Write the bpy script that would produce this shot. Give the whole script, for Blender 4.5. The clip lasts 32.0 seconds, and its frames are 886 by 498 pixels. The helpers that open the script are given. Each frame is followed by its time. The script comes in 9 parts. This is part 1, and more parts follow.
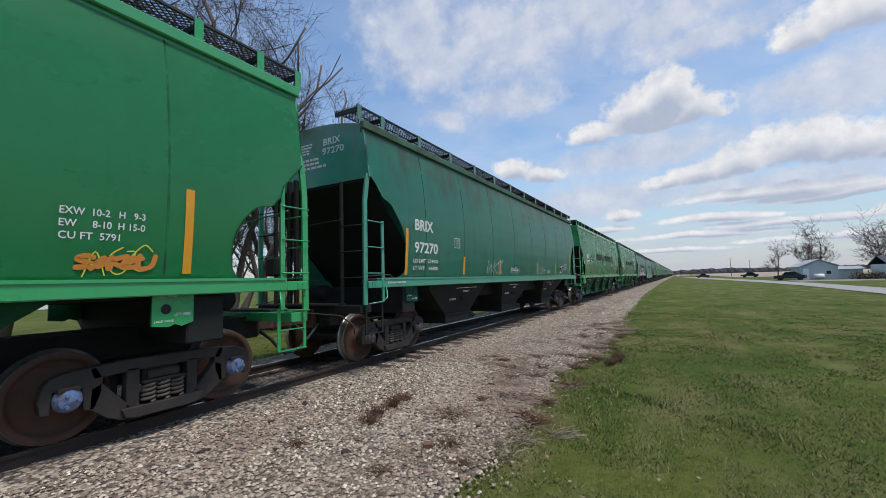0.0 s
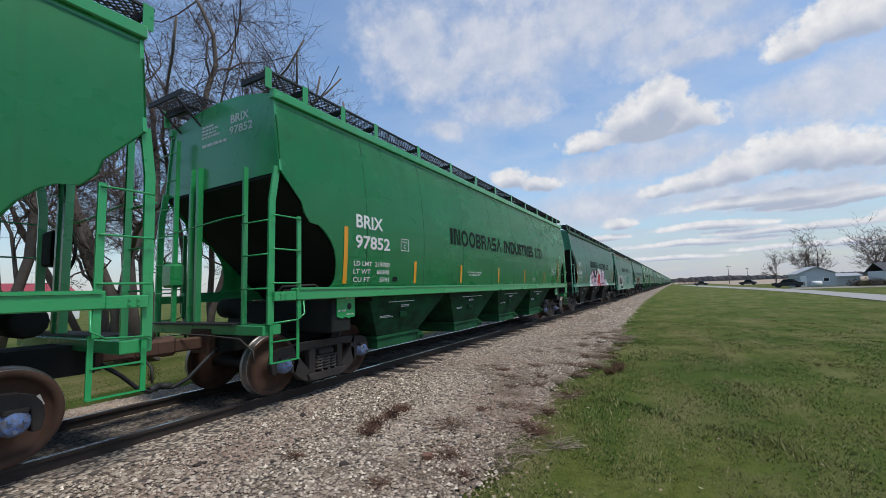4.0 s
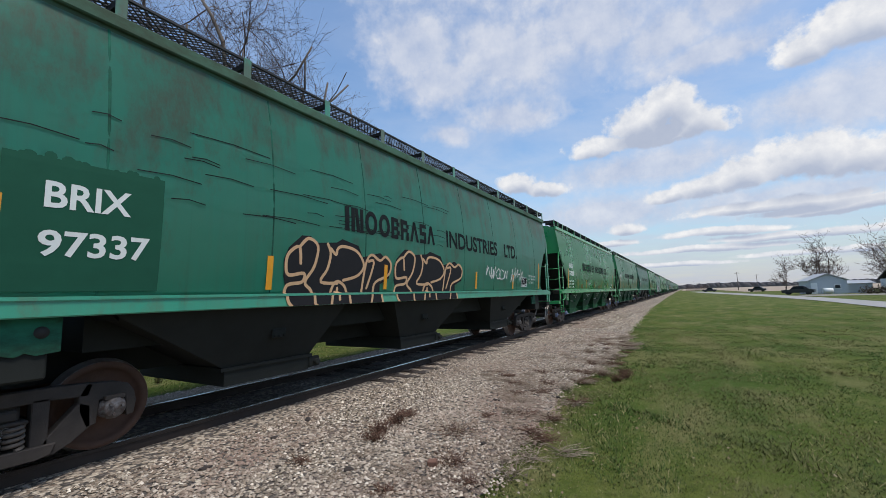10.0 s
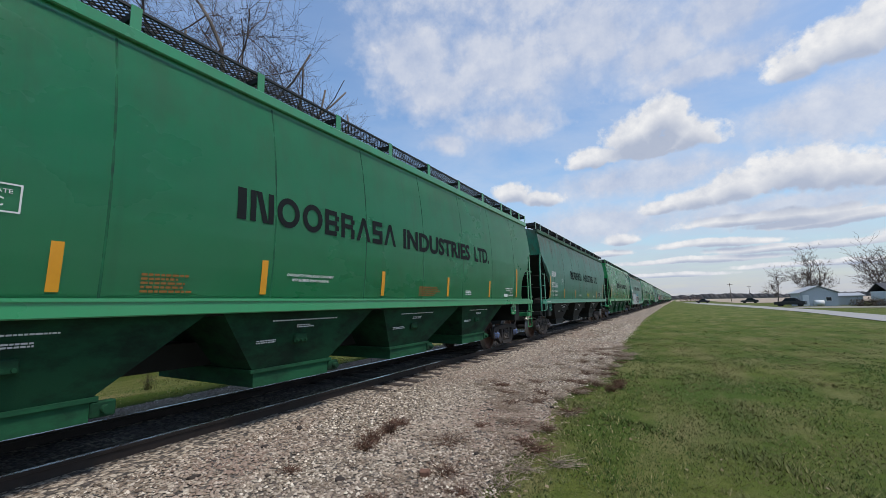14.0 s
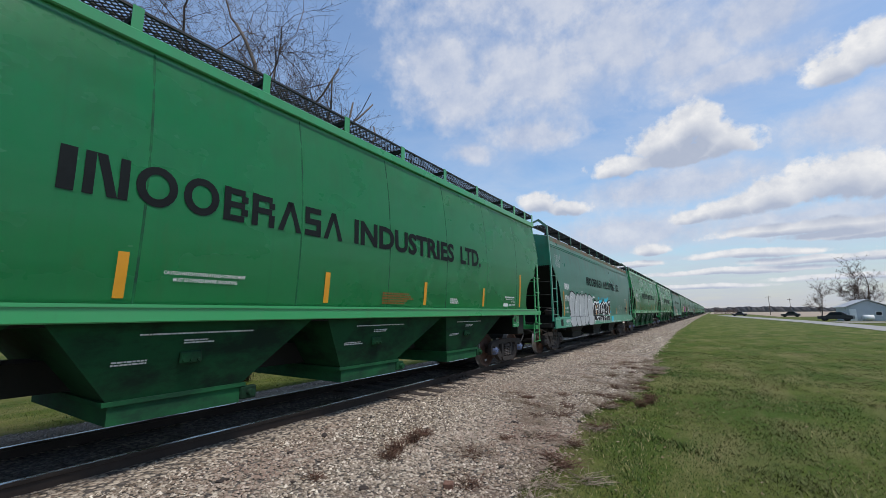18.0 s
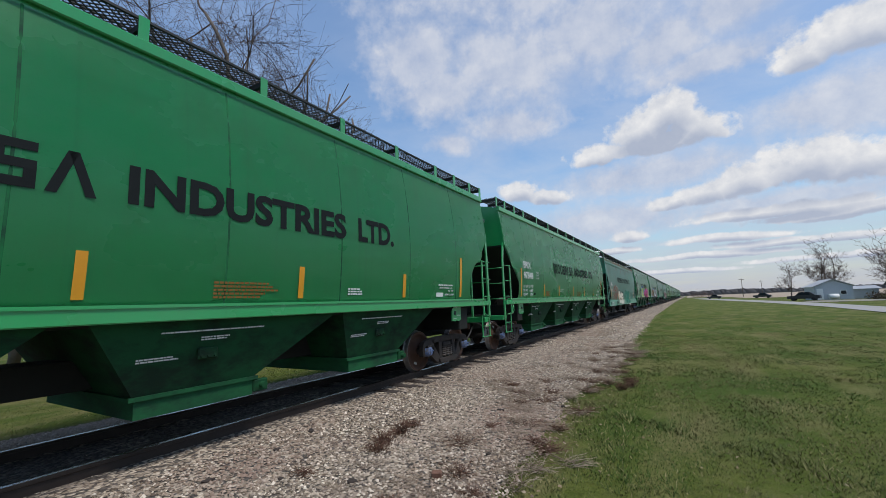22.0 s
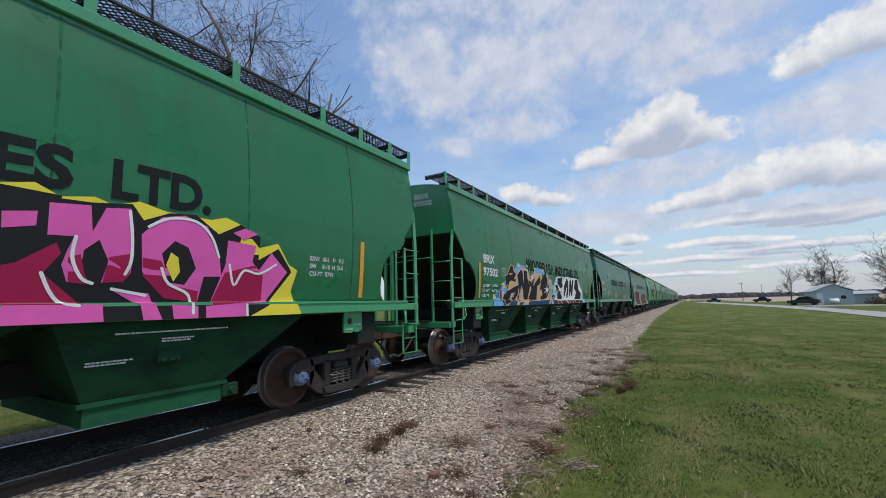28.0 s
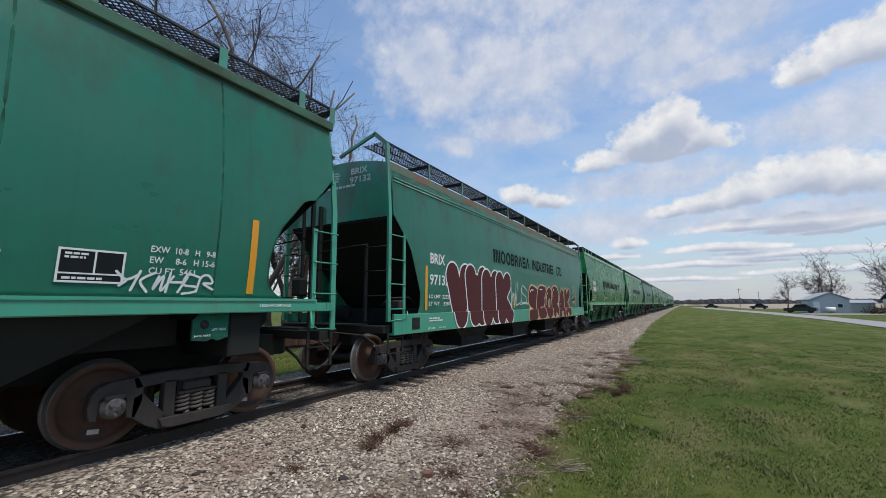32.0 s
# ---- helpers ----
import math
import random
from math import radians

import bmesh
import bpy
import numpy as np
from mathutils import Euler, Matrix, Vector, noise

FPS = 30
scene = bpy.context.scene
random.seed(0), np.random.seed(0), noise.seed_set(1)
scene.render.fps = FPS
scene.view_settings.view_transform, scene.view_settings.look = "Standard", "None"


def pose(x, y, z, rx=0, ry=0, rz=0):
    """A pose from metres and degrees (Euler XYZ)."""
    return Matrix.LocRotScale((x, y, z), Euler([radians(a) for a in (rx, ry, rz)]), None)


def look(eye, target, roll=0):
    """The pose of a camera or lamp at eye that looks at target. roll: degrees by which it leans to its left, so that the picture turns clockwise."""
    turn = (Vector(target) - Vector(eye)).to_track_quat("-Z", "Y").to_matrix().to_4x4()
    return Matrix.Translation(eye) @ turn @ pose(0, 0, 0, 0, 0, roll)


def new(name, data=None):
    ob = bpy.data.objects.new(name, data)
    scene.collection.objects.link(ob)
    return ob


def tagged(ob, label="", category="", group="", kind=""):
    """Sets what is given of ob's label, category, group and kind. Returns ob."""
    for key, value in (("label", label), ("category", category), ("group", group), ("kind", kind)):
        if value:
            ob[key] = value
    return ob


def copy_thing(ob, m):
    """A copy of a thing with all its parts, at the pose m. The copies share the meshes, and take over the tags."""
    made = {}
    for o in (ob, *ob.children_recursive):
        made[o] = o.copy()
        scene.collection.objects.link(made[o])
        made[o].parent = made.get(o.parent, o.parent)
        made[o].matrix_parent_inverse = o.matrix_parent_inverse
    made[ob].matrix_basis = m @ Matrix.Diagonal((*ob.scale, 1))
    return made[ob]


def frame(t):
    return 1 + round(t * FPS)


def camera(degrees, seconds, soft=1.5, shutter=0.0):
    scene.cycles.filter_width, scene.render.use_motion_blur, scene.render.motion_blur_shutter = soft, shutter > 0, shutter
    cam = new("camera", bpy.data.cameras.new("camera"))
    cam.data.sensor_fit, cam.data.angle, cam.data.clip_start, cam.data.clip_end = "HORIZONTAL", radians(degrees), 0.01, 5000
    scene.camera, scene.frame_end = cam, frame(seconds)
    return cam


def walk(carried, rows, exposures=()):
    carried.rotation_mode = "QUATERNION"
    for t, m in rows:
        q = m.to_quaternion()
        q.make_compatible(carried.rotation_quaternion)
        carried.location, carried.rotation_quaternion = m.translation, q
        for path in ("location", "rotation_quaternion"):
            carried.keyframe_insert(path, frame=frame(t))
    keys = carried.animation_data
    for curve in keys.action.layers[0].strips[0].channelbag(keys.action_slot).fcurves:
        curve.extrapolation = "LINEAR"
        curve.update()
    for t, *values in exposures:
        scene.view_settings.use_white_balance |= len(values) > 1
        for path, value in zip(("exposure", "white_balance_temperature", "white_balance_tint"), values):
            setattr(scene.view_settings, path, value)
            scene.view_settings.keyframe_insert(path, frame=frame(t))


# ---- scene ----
cam = camera(94.09, 32.0, 0.8)
EYE = Vector((6.387, 0.0, 1.521))


def aim(yaw, pitch, roll):
    """Camera pose from degrees: yaw to the left of the track's line, pitch up, roll."""
    a, b = radians(yaw), radians(pitch)
    return look(EYE, EYE + Vector((-math.sin(a) * math.cos(b), math.cos(a) * math.cos(b), math.sin(b))), roll)


walk(cam, [(t, aim(yaw, pitch, roll)) for t, yaw, pitch, roll in (
    (0, 29.51, 4.42, -1.73), (0.5, 29.19, 4.42, -1.85), (1, 28.69, 4.54, -2.17), (1.5, 27.89, 4.40, -2.64),
    (2, 27.74, 4.42, -2.92), (2.5, 28.77, 4.64, -2.89), (3, 29.25, 4.70, -2.32), (3.5, 29.15, 5.17, -2.20),
    (5.5, 30.10, 7.15, -1.31), (6, 30.38, 7.54, -1.07), (6.5, 30.57, 7.47, -1.06), (7, 30.51, 6.97, -1.32),
    (7.5, 30.46, 6.63, -1.40), (8, 30.22, 6.31, -1.26), (8.5, 29.71, 6.15, -1.25), (9, 29.47, 6.27, -1.39),
    (9.5, 29.64, 6.34, -1.56), (10, 30.03, 6.42, -1.73), (10.5, 30.25, 6.62, -1.78), (11, 30.28, 6.62, -1.63),
    (11.5, 30.14, 6.59, -1.52), (12, 30.08, 6.74, -1.57), (12.5, 29.92, 6.77, -1.64), (13, 29.70, 6.79, -1.62),
    (13.5, 29.18, 7.05, -1.38), (14, 29.33, 7.52, -1.13), (14.5, 30.06, 7.81, -0.93), (16.5, 32.64, 8.46, -0.38),
    (17, 33.02, 8.59, -0.26), (17.5, 33.02, 8.69, -0.30), (18, 32.77, 8.87, -0.41), (18.5, 32.47, 9.14, -0.56),
    (19, 32.41, 9.20, -0.65), (19.5, 32.55, 9.01, -0.82), (20, 32.29, 8.69, -1.07), (20.5, 31.86, 8.44, -1.53),
    (21, 31.66, 8.05, -1.88), (21.5, 31.15, 7.76, -2.15), (22, 30.34, 7.65, -2.19), (22.5, 29.71, 7.55, -1.97),
    (23, 29.33, 7.50, -1.79), (23.5, 29.27, 7.29, -1.71), (24, 29.39, 6.94, -1.86), (24.5, 29.71, 6.71, -1.95),
    (25, 29.99, 6.82, -1.93), (25.5, 30.07, 7.12, -1.84), (27.5, 30.16, 7.66, -1.76), (28, 30.36, 7.76, -1.61),
    (28.5, 30.55, 7.82, -1.38), (29, 30.52, 7.93, -1.23), (29.5, 30.39, 8.02, -1.14), (30, 30.33, 8.18, -1.03),
    (30.5, 30.25, 8.25, -0.99), (31, 30.20, 8.23, -0.95), (31.5, 30.22, 8.01, -0.70), (32, 30.20, 7.68, -0.28),
)], exposures=((0, 0.0), (6, -0.06), (8, -0.05), (10, 0.04), (13, 0.0), (17.5, 0.0), (20, -0.16), (21.5, -0.10), (24, 0.0), (32, -0.02)))

# ---- light ----
SUN_DIR = Vector((0.41, -0.06, 0.91)).normalized()
world = bpy.data.worlds.new("sky")
scene.world = world
world.use_nodes = True
wn, wl = world.node_tree.nodes, world.node_tree.links
wn.clear()


def wmath(op, a, b=None, c=None, clamp=False):
    n = wn.new("ShaderNodeMath")
    n.operation, n.use_clamp = op, clamp
    for i, v in enumerate((a, b, c)):
        if v is None:
            continue
        if isinstance(v, (int, float)):
            n.inputs[i].default_value = v
        else:
            wl.new(v, n.inputs[i])
    return n.outputs[0]


def wnoise(vec, scale, detail, rough, dist=0.0):
    n = wn.new("ShaderNodeTexNoise")
    n.inputs["Scale"].default_value, n.inputs["Detail"].default_value = scale, detail
    n.inputs["Roughness"].default_value, n.inputs["Distortion"].default_value = rough, dist
    wl.new(vec, n.inputs["Vector"])
    return n.outputs["Fac"]


def wmix(fac, a, b):
    n = wn.new("ShaderNodeMix")
    n.data_type = "RGBA"
    wl.new(fac, n.inputs["Factor"])
    for k, v in (("A", a), ("B", b)):
        sock = [s for s in n.inputs if s.name == k and s.type == "RGBA"][0]
        if isinstance(v, tuple):
            sock.default_value = (*v, 1)
        else:
            wl.new(v, sock)
    return [o for o in n.outputs if o.type == "RGBA"][0]


# clouds of the view: azimuth and elevation of the middle, half width and height, in degrees
HEAPS = (
    (-8.5, 18.3, 4.0, 1.7), (-3.2, 20.4, 4.2, 2.8), (0.0, 21.4, 3.6, 3.0), (2.6, 19.2, 3.4, 2.3), (-0.5, 18.4, 7.0, 1.4),
    (11.8, 12.9, 4.2, 2.9), (7.0, 12.1, 4.4, 2.2), (2.6, 11.5, 4.2, 1.8), (15.2, 12.0, 3.8, 2.4), (18.4, 10.9, 3.4, 1.8), (-1.2, 11.3, 2.6, 1.0), (23.0, 11.6, 5.0, 2.2),
    (-19.2, 14.4, 3.0, 1.7), (-15.4, 13.7, 2.8, 1.3), (13.5, 23.7, 3.8, 2.0), (18.0, 24.4, 5.0, 2.6), (23.0, 25.0, 6.0, 3.0),
)
BANDS = (
    (8.5, 8.5, 9.0, 0.9), (14.5, 7.6, 7.0, 0.8), (-6.2, 7.7, 2.4, 1.0), (-9.0, 6.0, 4.0, 0.6), (4.5, 6.2, 7.0, 0.65),
    (12.0, 5.2, 9.0, 0.6), (2.5, 4.4, 10.0, 0.5), (15.0, 3.3, 9.0, 0.45), (-1.0, 2.8, 8.0, 0.4), (22.0, 5.6, 6.0, 0.8),
)
VEILS = (
    (-30.0, 28.6, 8.0, 3.8), (-33.0, 32.5, 7.0, 4.4), (-20.0, 31.0, 11.0, 5.2), (-8.0, 33.0, 10.0, 5.4), (0.5, 29.5, 6.5, 3.0), (8.0, 31.0, 5.0, 3.0), (-28.6, 21.6, 3.4, 1.6), (-20.0, 24.0, 7.0, 2.2),
    (5.0, 25.8, 8.0, 1.8), (-3.0, 15.2, 12.0, 2.2), (16.0, 18.0, 9.0, 3.4), (-8.0, 10.0, 10.0, 2.4), (10.0, 9.4, 12.0, 1.6), (-15.0, 41.0, 26.0, 7.0), (16.0, 39.0, 20.0, 6.5),
)


def build_sky():
    out, bg = wn.new("ShaderNodeOutputWorld"), wn.new("ShaderNodeBackground")
    sky = wn.new("ShaderNodeTexSky")
    sky.sky_type, sky.sun_disc = "NISHITA", False
    sky.sun_elevation = math.asin(SUN_DIR.z)
    sky.sun_rotation = math.atan2(SUN_DIR.x, SUN_DIR.y)
    sky.altitude, sky.air_density, sky.dust_density, sky.ozone_density = 100, 1.5, 0.2, 8.0
    bg.inputs["Strength"].default_value = 0.158
    co = wn.new("ShaderNodeTexCoord").outputs["Generated"]
    sep = wn.new("ShaderNodeSeparateXYZ")
    wl.new(co, sep.inputs[0])
    x, y, z = sep.outputs
    rad = math.degrees(1)
    shift = wn.new("ShaderNodeVectorMath")
    shift.inputs[1].default_value = (3.1, 7.7, 1.3)
    wl.new(co, shift.inputs[0])
    n1, n2 = wnoise(co, 5.5, 4.0, 0.6), wnoise(shift.outputs[0], 5.5, 4.0, 0.6)
    fine, knob = wnoise(co, 16.0, 7.0, 0.62), wnoise(shift.outputs[0], 34.0, 5.0, 0.6)
    az = wmath("MULTIPLY", wmath("ARCTAN2", x, y), rad)
    az = wmath("ADD", az, wmath("MULTIPLY", wmath("SUBTRACT", n1, 0.5), 6.0))
    el = wmath("MULTIPLY", wmath("ARCSINE", wmath("MINIMUM", wmath("MAXIMUM", z, -1.0), 1.0)), rad)
    drift = wmath("MULTIPLY", wmath("MINIMUM", wmath("MULTIPLY", wmath("MAXIMUM", el, 0.0), 0.09), 1.4), 3.0)
    el = wmath("ADD", el, wmath("MULTIPLY", wmath("SUBTRACT", n2, 0.5), drift))
    puff = wmath("ADD", wmath("MULTIPLY", wmath("SUBTRACT", fine, 0.5), 1.4), wmath("MULTIPLY", wmath("SUBTRACT", knob, 0.5), 0.8))

    def field(clouds, drop, below):
        """Greatest of the clouds' own bowls, with flatter undersides; drop shifts them down by a part of their height."""
        best = None
        for a, e, ra, re in clouds:
            da = wmath("DIVIDE", wmath("SUBTRACT", az, a), ra)
            d = wmath("SUBTRACT", el, e - re * drop)
            de = wmath("MAXIMUM", wmath("DIVIDE", d, re), wmath("DIVIDE", d, -re * below))
            r = wmath("SQRT", wmath("ADD", wmath("MULTIPLY", da, da), wmath("MULTIPLY", de, de)))
            f = wmath("SUBTRACT", 1.0, r)
            best = f if best is None else wmath("MAXIMUM", best, f)
        return best

    # a loose cover of small cloud over the rest of the sky, seen in perspective
    zc = wmath("ADD", wmath("MAXIMUM", z, 0.0), 0.09)
    comb = wn.new("ShaderNodeCombineXYZ")
    wl.new(wmath("DIVIDE", x, zc), comb.inputs[0])
    wl.new(wmath("DIVIDE", y, zc), comb.inputs[1])
    loose = wmath("ADD", wmath("MULTIPLY", wnoise(comb.outputs[0], 0.5, 3.0, 0.5, 0.4), 0.8), wmath("MULTIPLY", wnoise(comb.outputs[0], 1.9, 7.0, 0.6, 0.3), 0.7))
    loose = wmath("MULTIPLY", wmath("SUBTRACT", loose, 0.56), 2.2, clamp=True)
    haze = wmath("SUBTRACT", 0.70, wmath("MULTIPLY", z, 3.4), clamp=True)
    crisp = wmath("ADD", field(HEAPS + BANDS, 0.0, 0.6), wmath("MULTIPLY", puff, 0.85))
    under = wmath("ADD", field(HEAPS + BANDS, 0.75, 0.9), wmath("MULTIPLY", puff, 0.5))
    soft = wmath("ADD", field(VEILS, 0.0, 1.0), wmath("MULTIPLY", puff, 0.95))
    c_cov = wmath("MULTIPLY", wmath("ADD", crisp, 0.10), 3.2, clamp=True)
    s_cov = wmath("MULTIPLY", wmath("MULTIPLY", wmath("ADD", soft, 0.24), 1.35, clamp=True), 0.84)
    shade = wmath("MULTIPLY", wmath("MULTIPLY", wmath("ADD", under, 0.0), 1.7, clamp=True), 0.85)
    west = wmath("MULTIPLY", wmath("ADD", az, 48.0), 0.05, clamp=True)
    col = wmix(wmath("MULTIPLY", loose, wmath("ADD", wmath("MULTIPLY", west, 0.50), 0.26)), sky.outputs[0], wmix(fine, (3.3, 3.7, 4.6), (4.5, 4.8, 5.4)))
    col = wmix(haze, col, (2.55, 2.9, 3.75))
    col = wmix(s_cov, col, wmix(wmath("MULTIPLY", wmath("SUBTRACT", fine, 0.3), 2.4, clamp=True), (2.9, 3.35, 4.4), (4.5, 4.65, 5.1)))
    col = wmix(c_cov, col, wmix(shade, wmix(wmath("MULTIPLY", wmath("SUBTRACT", knob, 0.3), 2.4, clamp=True), (4.1, 4.3, 4.75), (5.6, 5.6, 5.65)), (2.45, 2.85, 3.75)))
    wl.new(col, bg.inputs["Color"])
    wl.new(bg.outputs[0], out.inputs["Surface"])


build_sky()
sun = new("sun", bpy.data.lights.new("sun", "SUN"))
sun.data.energy, sun.data.angle, sun.data.color = 3.5, radians(14), (1.0, 0.96, 0.90)  # veiled by thin cloud
sun.matrix_world = look(SUN_DIR * 60, (0, 0, 0))

# ---- materials ----
class Mat:
    """A small builder of node materials."""

    def __init__(self, name, rough=0.7, metal=0.0, spec=0.5):
        self.m = bpy.data.materials.new(name)
        self.m.use_nodes = True
        self.n, self.l = self.m.node_tree.nodes, self.m.node_tree.links
        self.b = self.n["Principled BSDF"]
        self.b.inputs["Roughness"].default_value = rough
        self.b.inputs["Metallic"].default_value = metal
        self.b.inputs["Specular IOR Level"].default_value = spec
        self.co = self.n.new("ShaderNodeTexCoord").outputs["Object"]

    def put(self, sock, v):
        if isinstance(v, (int, float)):
            sock.default_value = v
        elif isinstance(v, tuple):
            sock.default_value = (*v, 1) if len(v) == 3 and sock.type == "RGBA" else v
        else:
            self.l.new(v, sock)

    def vec(self, sx=1, sy=1, sz=1, seed=False):
        n = self.n.new("ShaderNodeMapping")
        n.inputs["Scale"].default_value = (sx, sy, sz)
        self.l.new(self.co, n.inputs[0])
        if seed:
            r = self.n.new("ShaderNodeObjectInfo").outputs["Random"]
            self.l.new(self.math("MULTIPLY", r, 57.0), n.inputs["Location"])
        return n.outputs[0]

    def noise(self, scale, detail=4, rough=0.55, vec=None, dist=0.0):
        n = self.n.new("ShaderNodeTexNoise")
        n.inputs["Scale"].default_value, n.inputs["Detail"].default_value = scale, detail
        n.inputs["Roughness"].default_value, n.inputs["Distortion"].default_value = rough, dist
        self.l.new(vec if vec is not None else self.co, n.inputs["Vector"])
        return n.outputs["Fac"]

    def voronoi(self, scale, vec=None, out="Distance", feature="F1"):
        n = self.n.new("ShaderNodeTexVoronoi")
        n.feature = feature
        n.inputs["Scale"].default_value = scale
        self.l.new(vec if vec is not None else self.co, n.inputs["Vector"])
        return n.outputs[out]

    def math(self, op, a, b=0.0, clamp=False):
        n = self.n.new("ShaderNodeMath")
        n.operation, n.use_clamp = op, clamp
        self.put(n.inputs[0], a), self.put(n.inputs[1], b)
        return n.outputs[0]

    def ramp(self, fac, lo, hi):
        n = self.n.new("ShaderNodeMapRange")
        self.put(n.inputs[0], fac)
        n.inputs[1].default_value, n.inputs[2].default_value = lo, hi
        return n.outputs[0]

    def mix(self, fac, a, b, mode="MIX"):
        n = self.n.new("ShaderNodeMix")
        n.data_type, n.blend_type = "RGBA", mode
        self.put(n.inputs[0], fac), self.put(n.inputs[6], a), self.put(n.inputs[7], b)
        return n.outputs[2]

    def bump(self, h, strength=0.3, dist=0.01):
        n = self.n.new("ShaderNodeBump")
        n.inputs["Strength"].default_value, n.inputs["Distance"].default_value = strength, dist
        self.l.new(h, n.inputs["Height"])
        self.l.new(n.outputs[0], self.b.inputs["Normal"])
        return self

    def color(self, v):
        self.put(self.b.inputs["Base Color"], v)
        return self

    def rough(self, v):
        self.put(self.b.inputs["Roughness"], v)
        return self


def plain(name, col, rough=0.6, metal=0.0, vary=0.25, scale=6.0, bump=0.15, spec=0.5):
    m = Mat(name, rough, metal, spec)
    dark = tuple(c * (1 - vary) for c in col)
    light = tuple(min(1, c * (1 + vary * 0.6)) for c in col)
    m.color(m.mix(m.noise(scale, 6, 0.65), dark, light))
    return m.bump(m.noise(scale * 12, 4), bump, 0.004).m


def body_paint():
    """Rail car paint: the car's own colour, vertical dust streaks, faded patches and rust on the upper parts."""
    m = Mat("car_paint", 0.4, 0.0, 0.42)
    m.b.inputs["Coat Weight"].default_value, m.b.inputs["Coat Roughness"].default_value = 0.35, 0.22
    info = m.n.new("ShaderNodeObjectInfo")
    base = info.outputs["Color"]
    age = info.outputs["Alpha"]
    streak = m.noise(1.0, 6, 0.6, m.vec(1.2, 5.5, 0.35, True))
    patch = m.noise(0.7, 5, 0.6, m.vec(1, 0.6, 1, True))
    faded = m.mix(m.math("MULTIPLY", m.ramp(streak, 0.42, 0.75), m.math("MULTIPLY", age, 0.45)), base, (0.08, 0.13, 0.085))
    runs = m.noise(1.0, 3, 0.5, m.vec(0.5, 9.0, 0.12, True))
    faded = m.mix(m.math("MULTIPLY", m.ramp(runs, 0.60, 0.74), m.math("ADD", m.math("MULTIPLY", age, 0.5), 0.10)), faded, m.mix(0.6, faded, (0.03, 0.06, 0.035)))
    faded = m.mix(m.math("MULTIPLY", m.ramp(patch, 0.35, 0.8), 0.35), faded, m.mix(0.75, faded, (0.16, 0.30, 0.20)))
    sep = m.n.new("ShaderNodeSeparateXYZ")
    m.l.new(m.co, sep.inputs[0])
    top = m.ramp(sep.outputs[2], 3.2, 4.6)
    rustn = m.noise(1.6, 8, 0.7, m.vec(1, 1.3, 0.6, True))
    rust = m.math("MULTIPLY", m.ramp(m.math("ADD", rustn, m.math("MULTIPLY", top, 0.20)), 0.55, 0.74), m.math("MULTIPLY", age, 1.3, True))
    col = m.mix(m.math("MULTIPLY", rust, 0.7), faded, (0.11, 0.055, 0.028))
    col = m.mix(m.ramp(m.noise(60, 3), 0.62, 0.9), col, m.mix(0.3, col, (0.03, 0.03, 0.03)))
    m.color(col)
    m.rough(m.math("ADD", m.math("MULTIPLY", patch, 0.22), m.math("ADD", m.math("MULTIPLY", age, 0.10), 0.16)))
    return m.bump(m.math("ADD", m.math("MULTIPLY", m.noise(1.1, 2, 0.5, m.vec(0.3, 1, 0.25, True)), 6.0), m.math("MULTIPLY", m.noise(40, 3), 0.4)), 0.22, 0.004).m


def ballast_mat():
    m = Mat("ballast_stone", 0.9, 0.0, 0.2)
    cell = m.voronoi(21, None, "Color")
    sep = m.n.new("ShaderNodeSeparateColor")
    m.l.new(cell, sep.inputs[0])
    c = m.mix(sep.outputs[0], (0.15, 0.112, 0.084), (0.48, 0.405, 0.32))
    c = m.mix(m.ramp(sep.outputs[1], 0.72, 0.8), c, (0.10, 0.085, 0.075))
    d = m.voronoi(21)
    c = m.mix(m.ramp(d, 0.55, 0.8), c, (0.05, 0.045, 0.04))
    stain = m.noise(0.55, 6, 0.6)
    c = m.mix(m.math("MULTIPLY", m.ramp(stain, 0.52, 0.72), 0.55), c, (0.19, 0.135, 0.11))
    sep2 = m.n.new("ShaderNodeSeparateXYZ")
    m.l.new(m.co, sep2.inputs[0])
    # shade under the cars, put into the stone colour between the rails
    bed_shade = m.math("SUBTRACT", m.noise(2.0, 5, 0.6), m.ramp(m.math("ABSOLUTE", sep2.outputs[0]), 0.6, 1.0))
    c = m.mix(m.math("MULTIPLY", m.ramp(bed_shade, 0.15, 0.45), 0.7), c, (0.05, 0.042, 0.037))
    soil = m.math("ADD", m.math("MULTIPLY", m.ramp(sep2.outputs[0], 3.2, 5.0), 0.22), m.noise(1.3, 6, 0.65))
    c = m.mix(m.math("MULTIPLY", m.ramp(soil, 0.60, 0.78), 0.5), c, (0.15, 0.105, 0.08))
    m.color(c)
    return m.bump(m.math("SUBTRACT", 1.0, d), 1.0, 0.03).m


def grass_ground():
    m = Mat("lawn_soil", 0.95, 0.0, 0.1)
    n1, n2 = m.noise(0.35, 6, 0.6), m.noise(9, 5, 0.7)
    c = m.mix(m.ramp(n1, 0.35, 0.65), (0.048, 0.080, 0.012), (0.092, 0.108, 0.022))
    c = m.mix(m.ramp(n2, 0.45, 0.8), c, (0.034, 0.052, 0.008))
    dry = m.noise(1.1, 7, 0.65, m.vec(1, 0.35, 1))
    c = m.mix(m.math("MULTIPLY", m.ramp(dry, 0.47, 0.68), 0.75), c, (0.17, 0.145, 0.065))
    m.color(c)
    return m.bump(m.noise(45, 4, 0.7), 0.8, 0.03).m


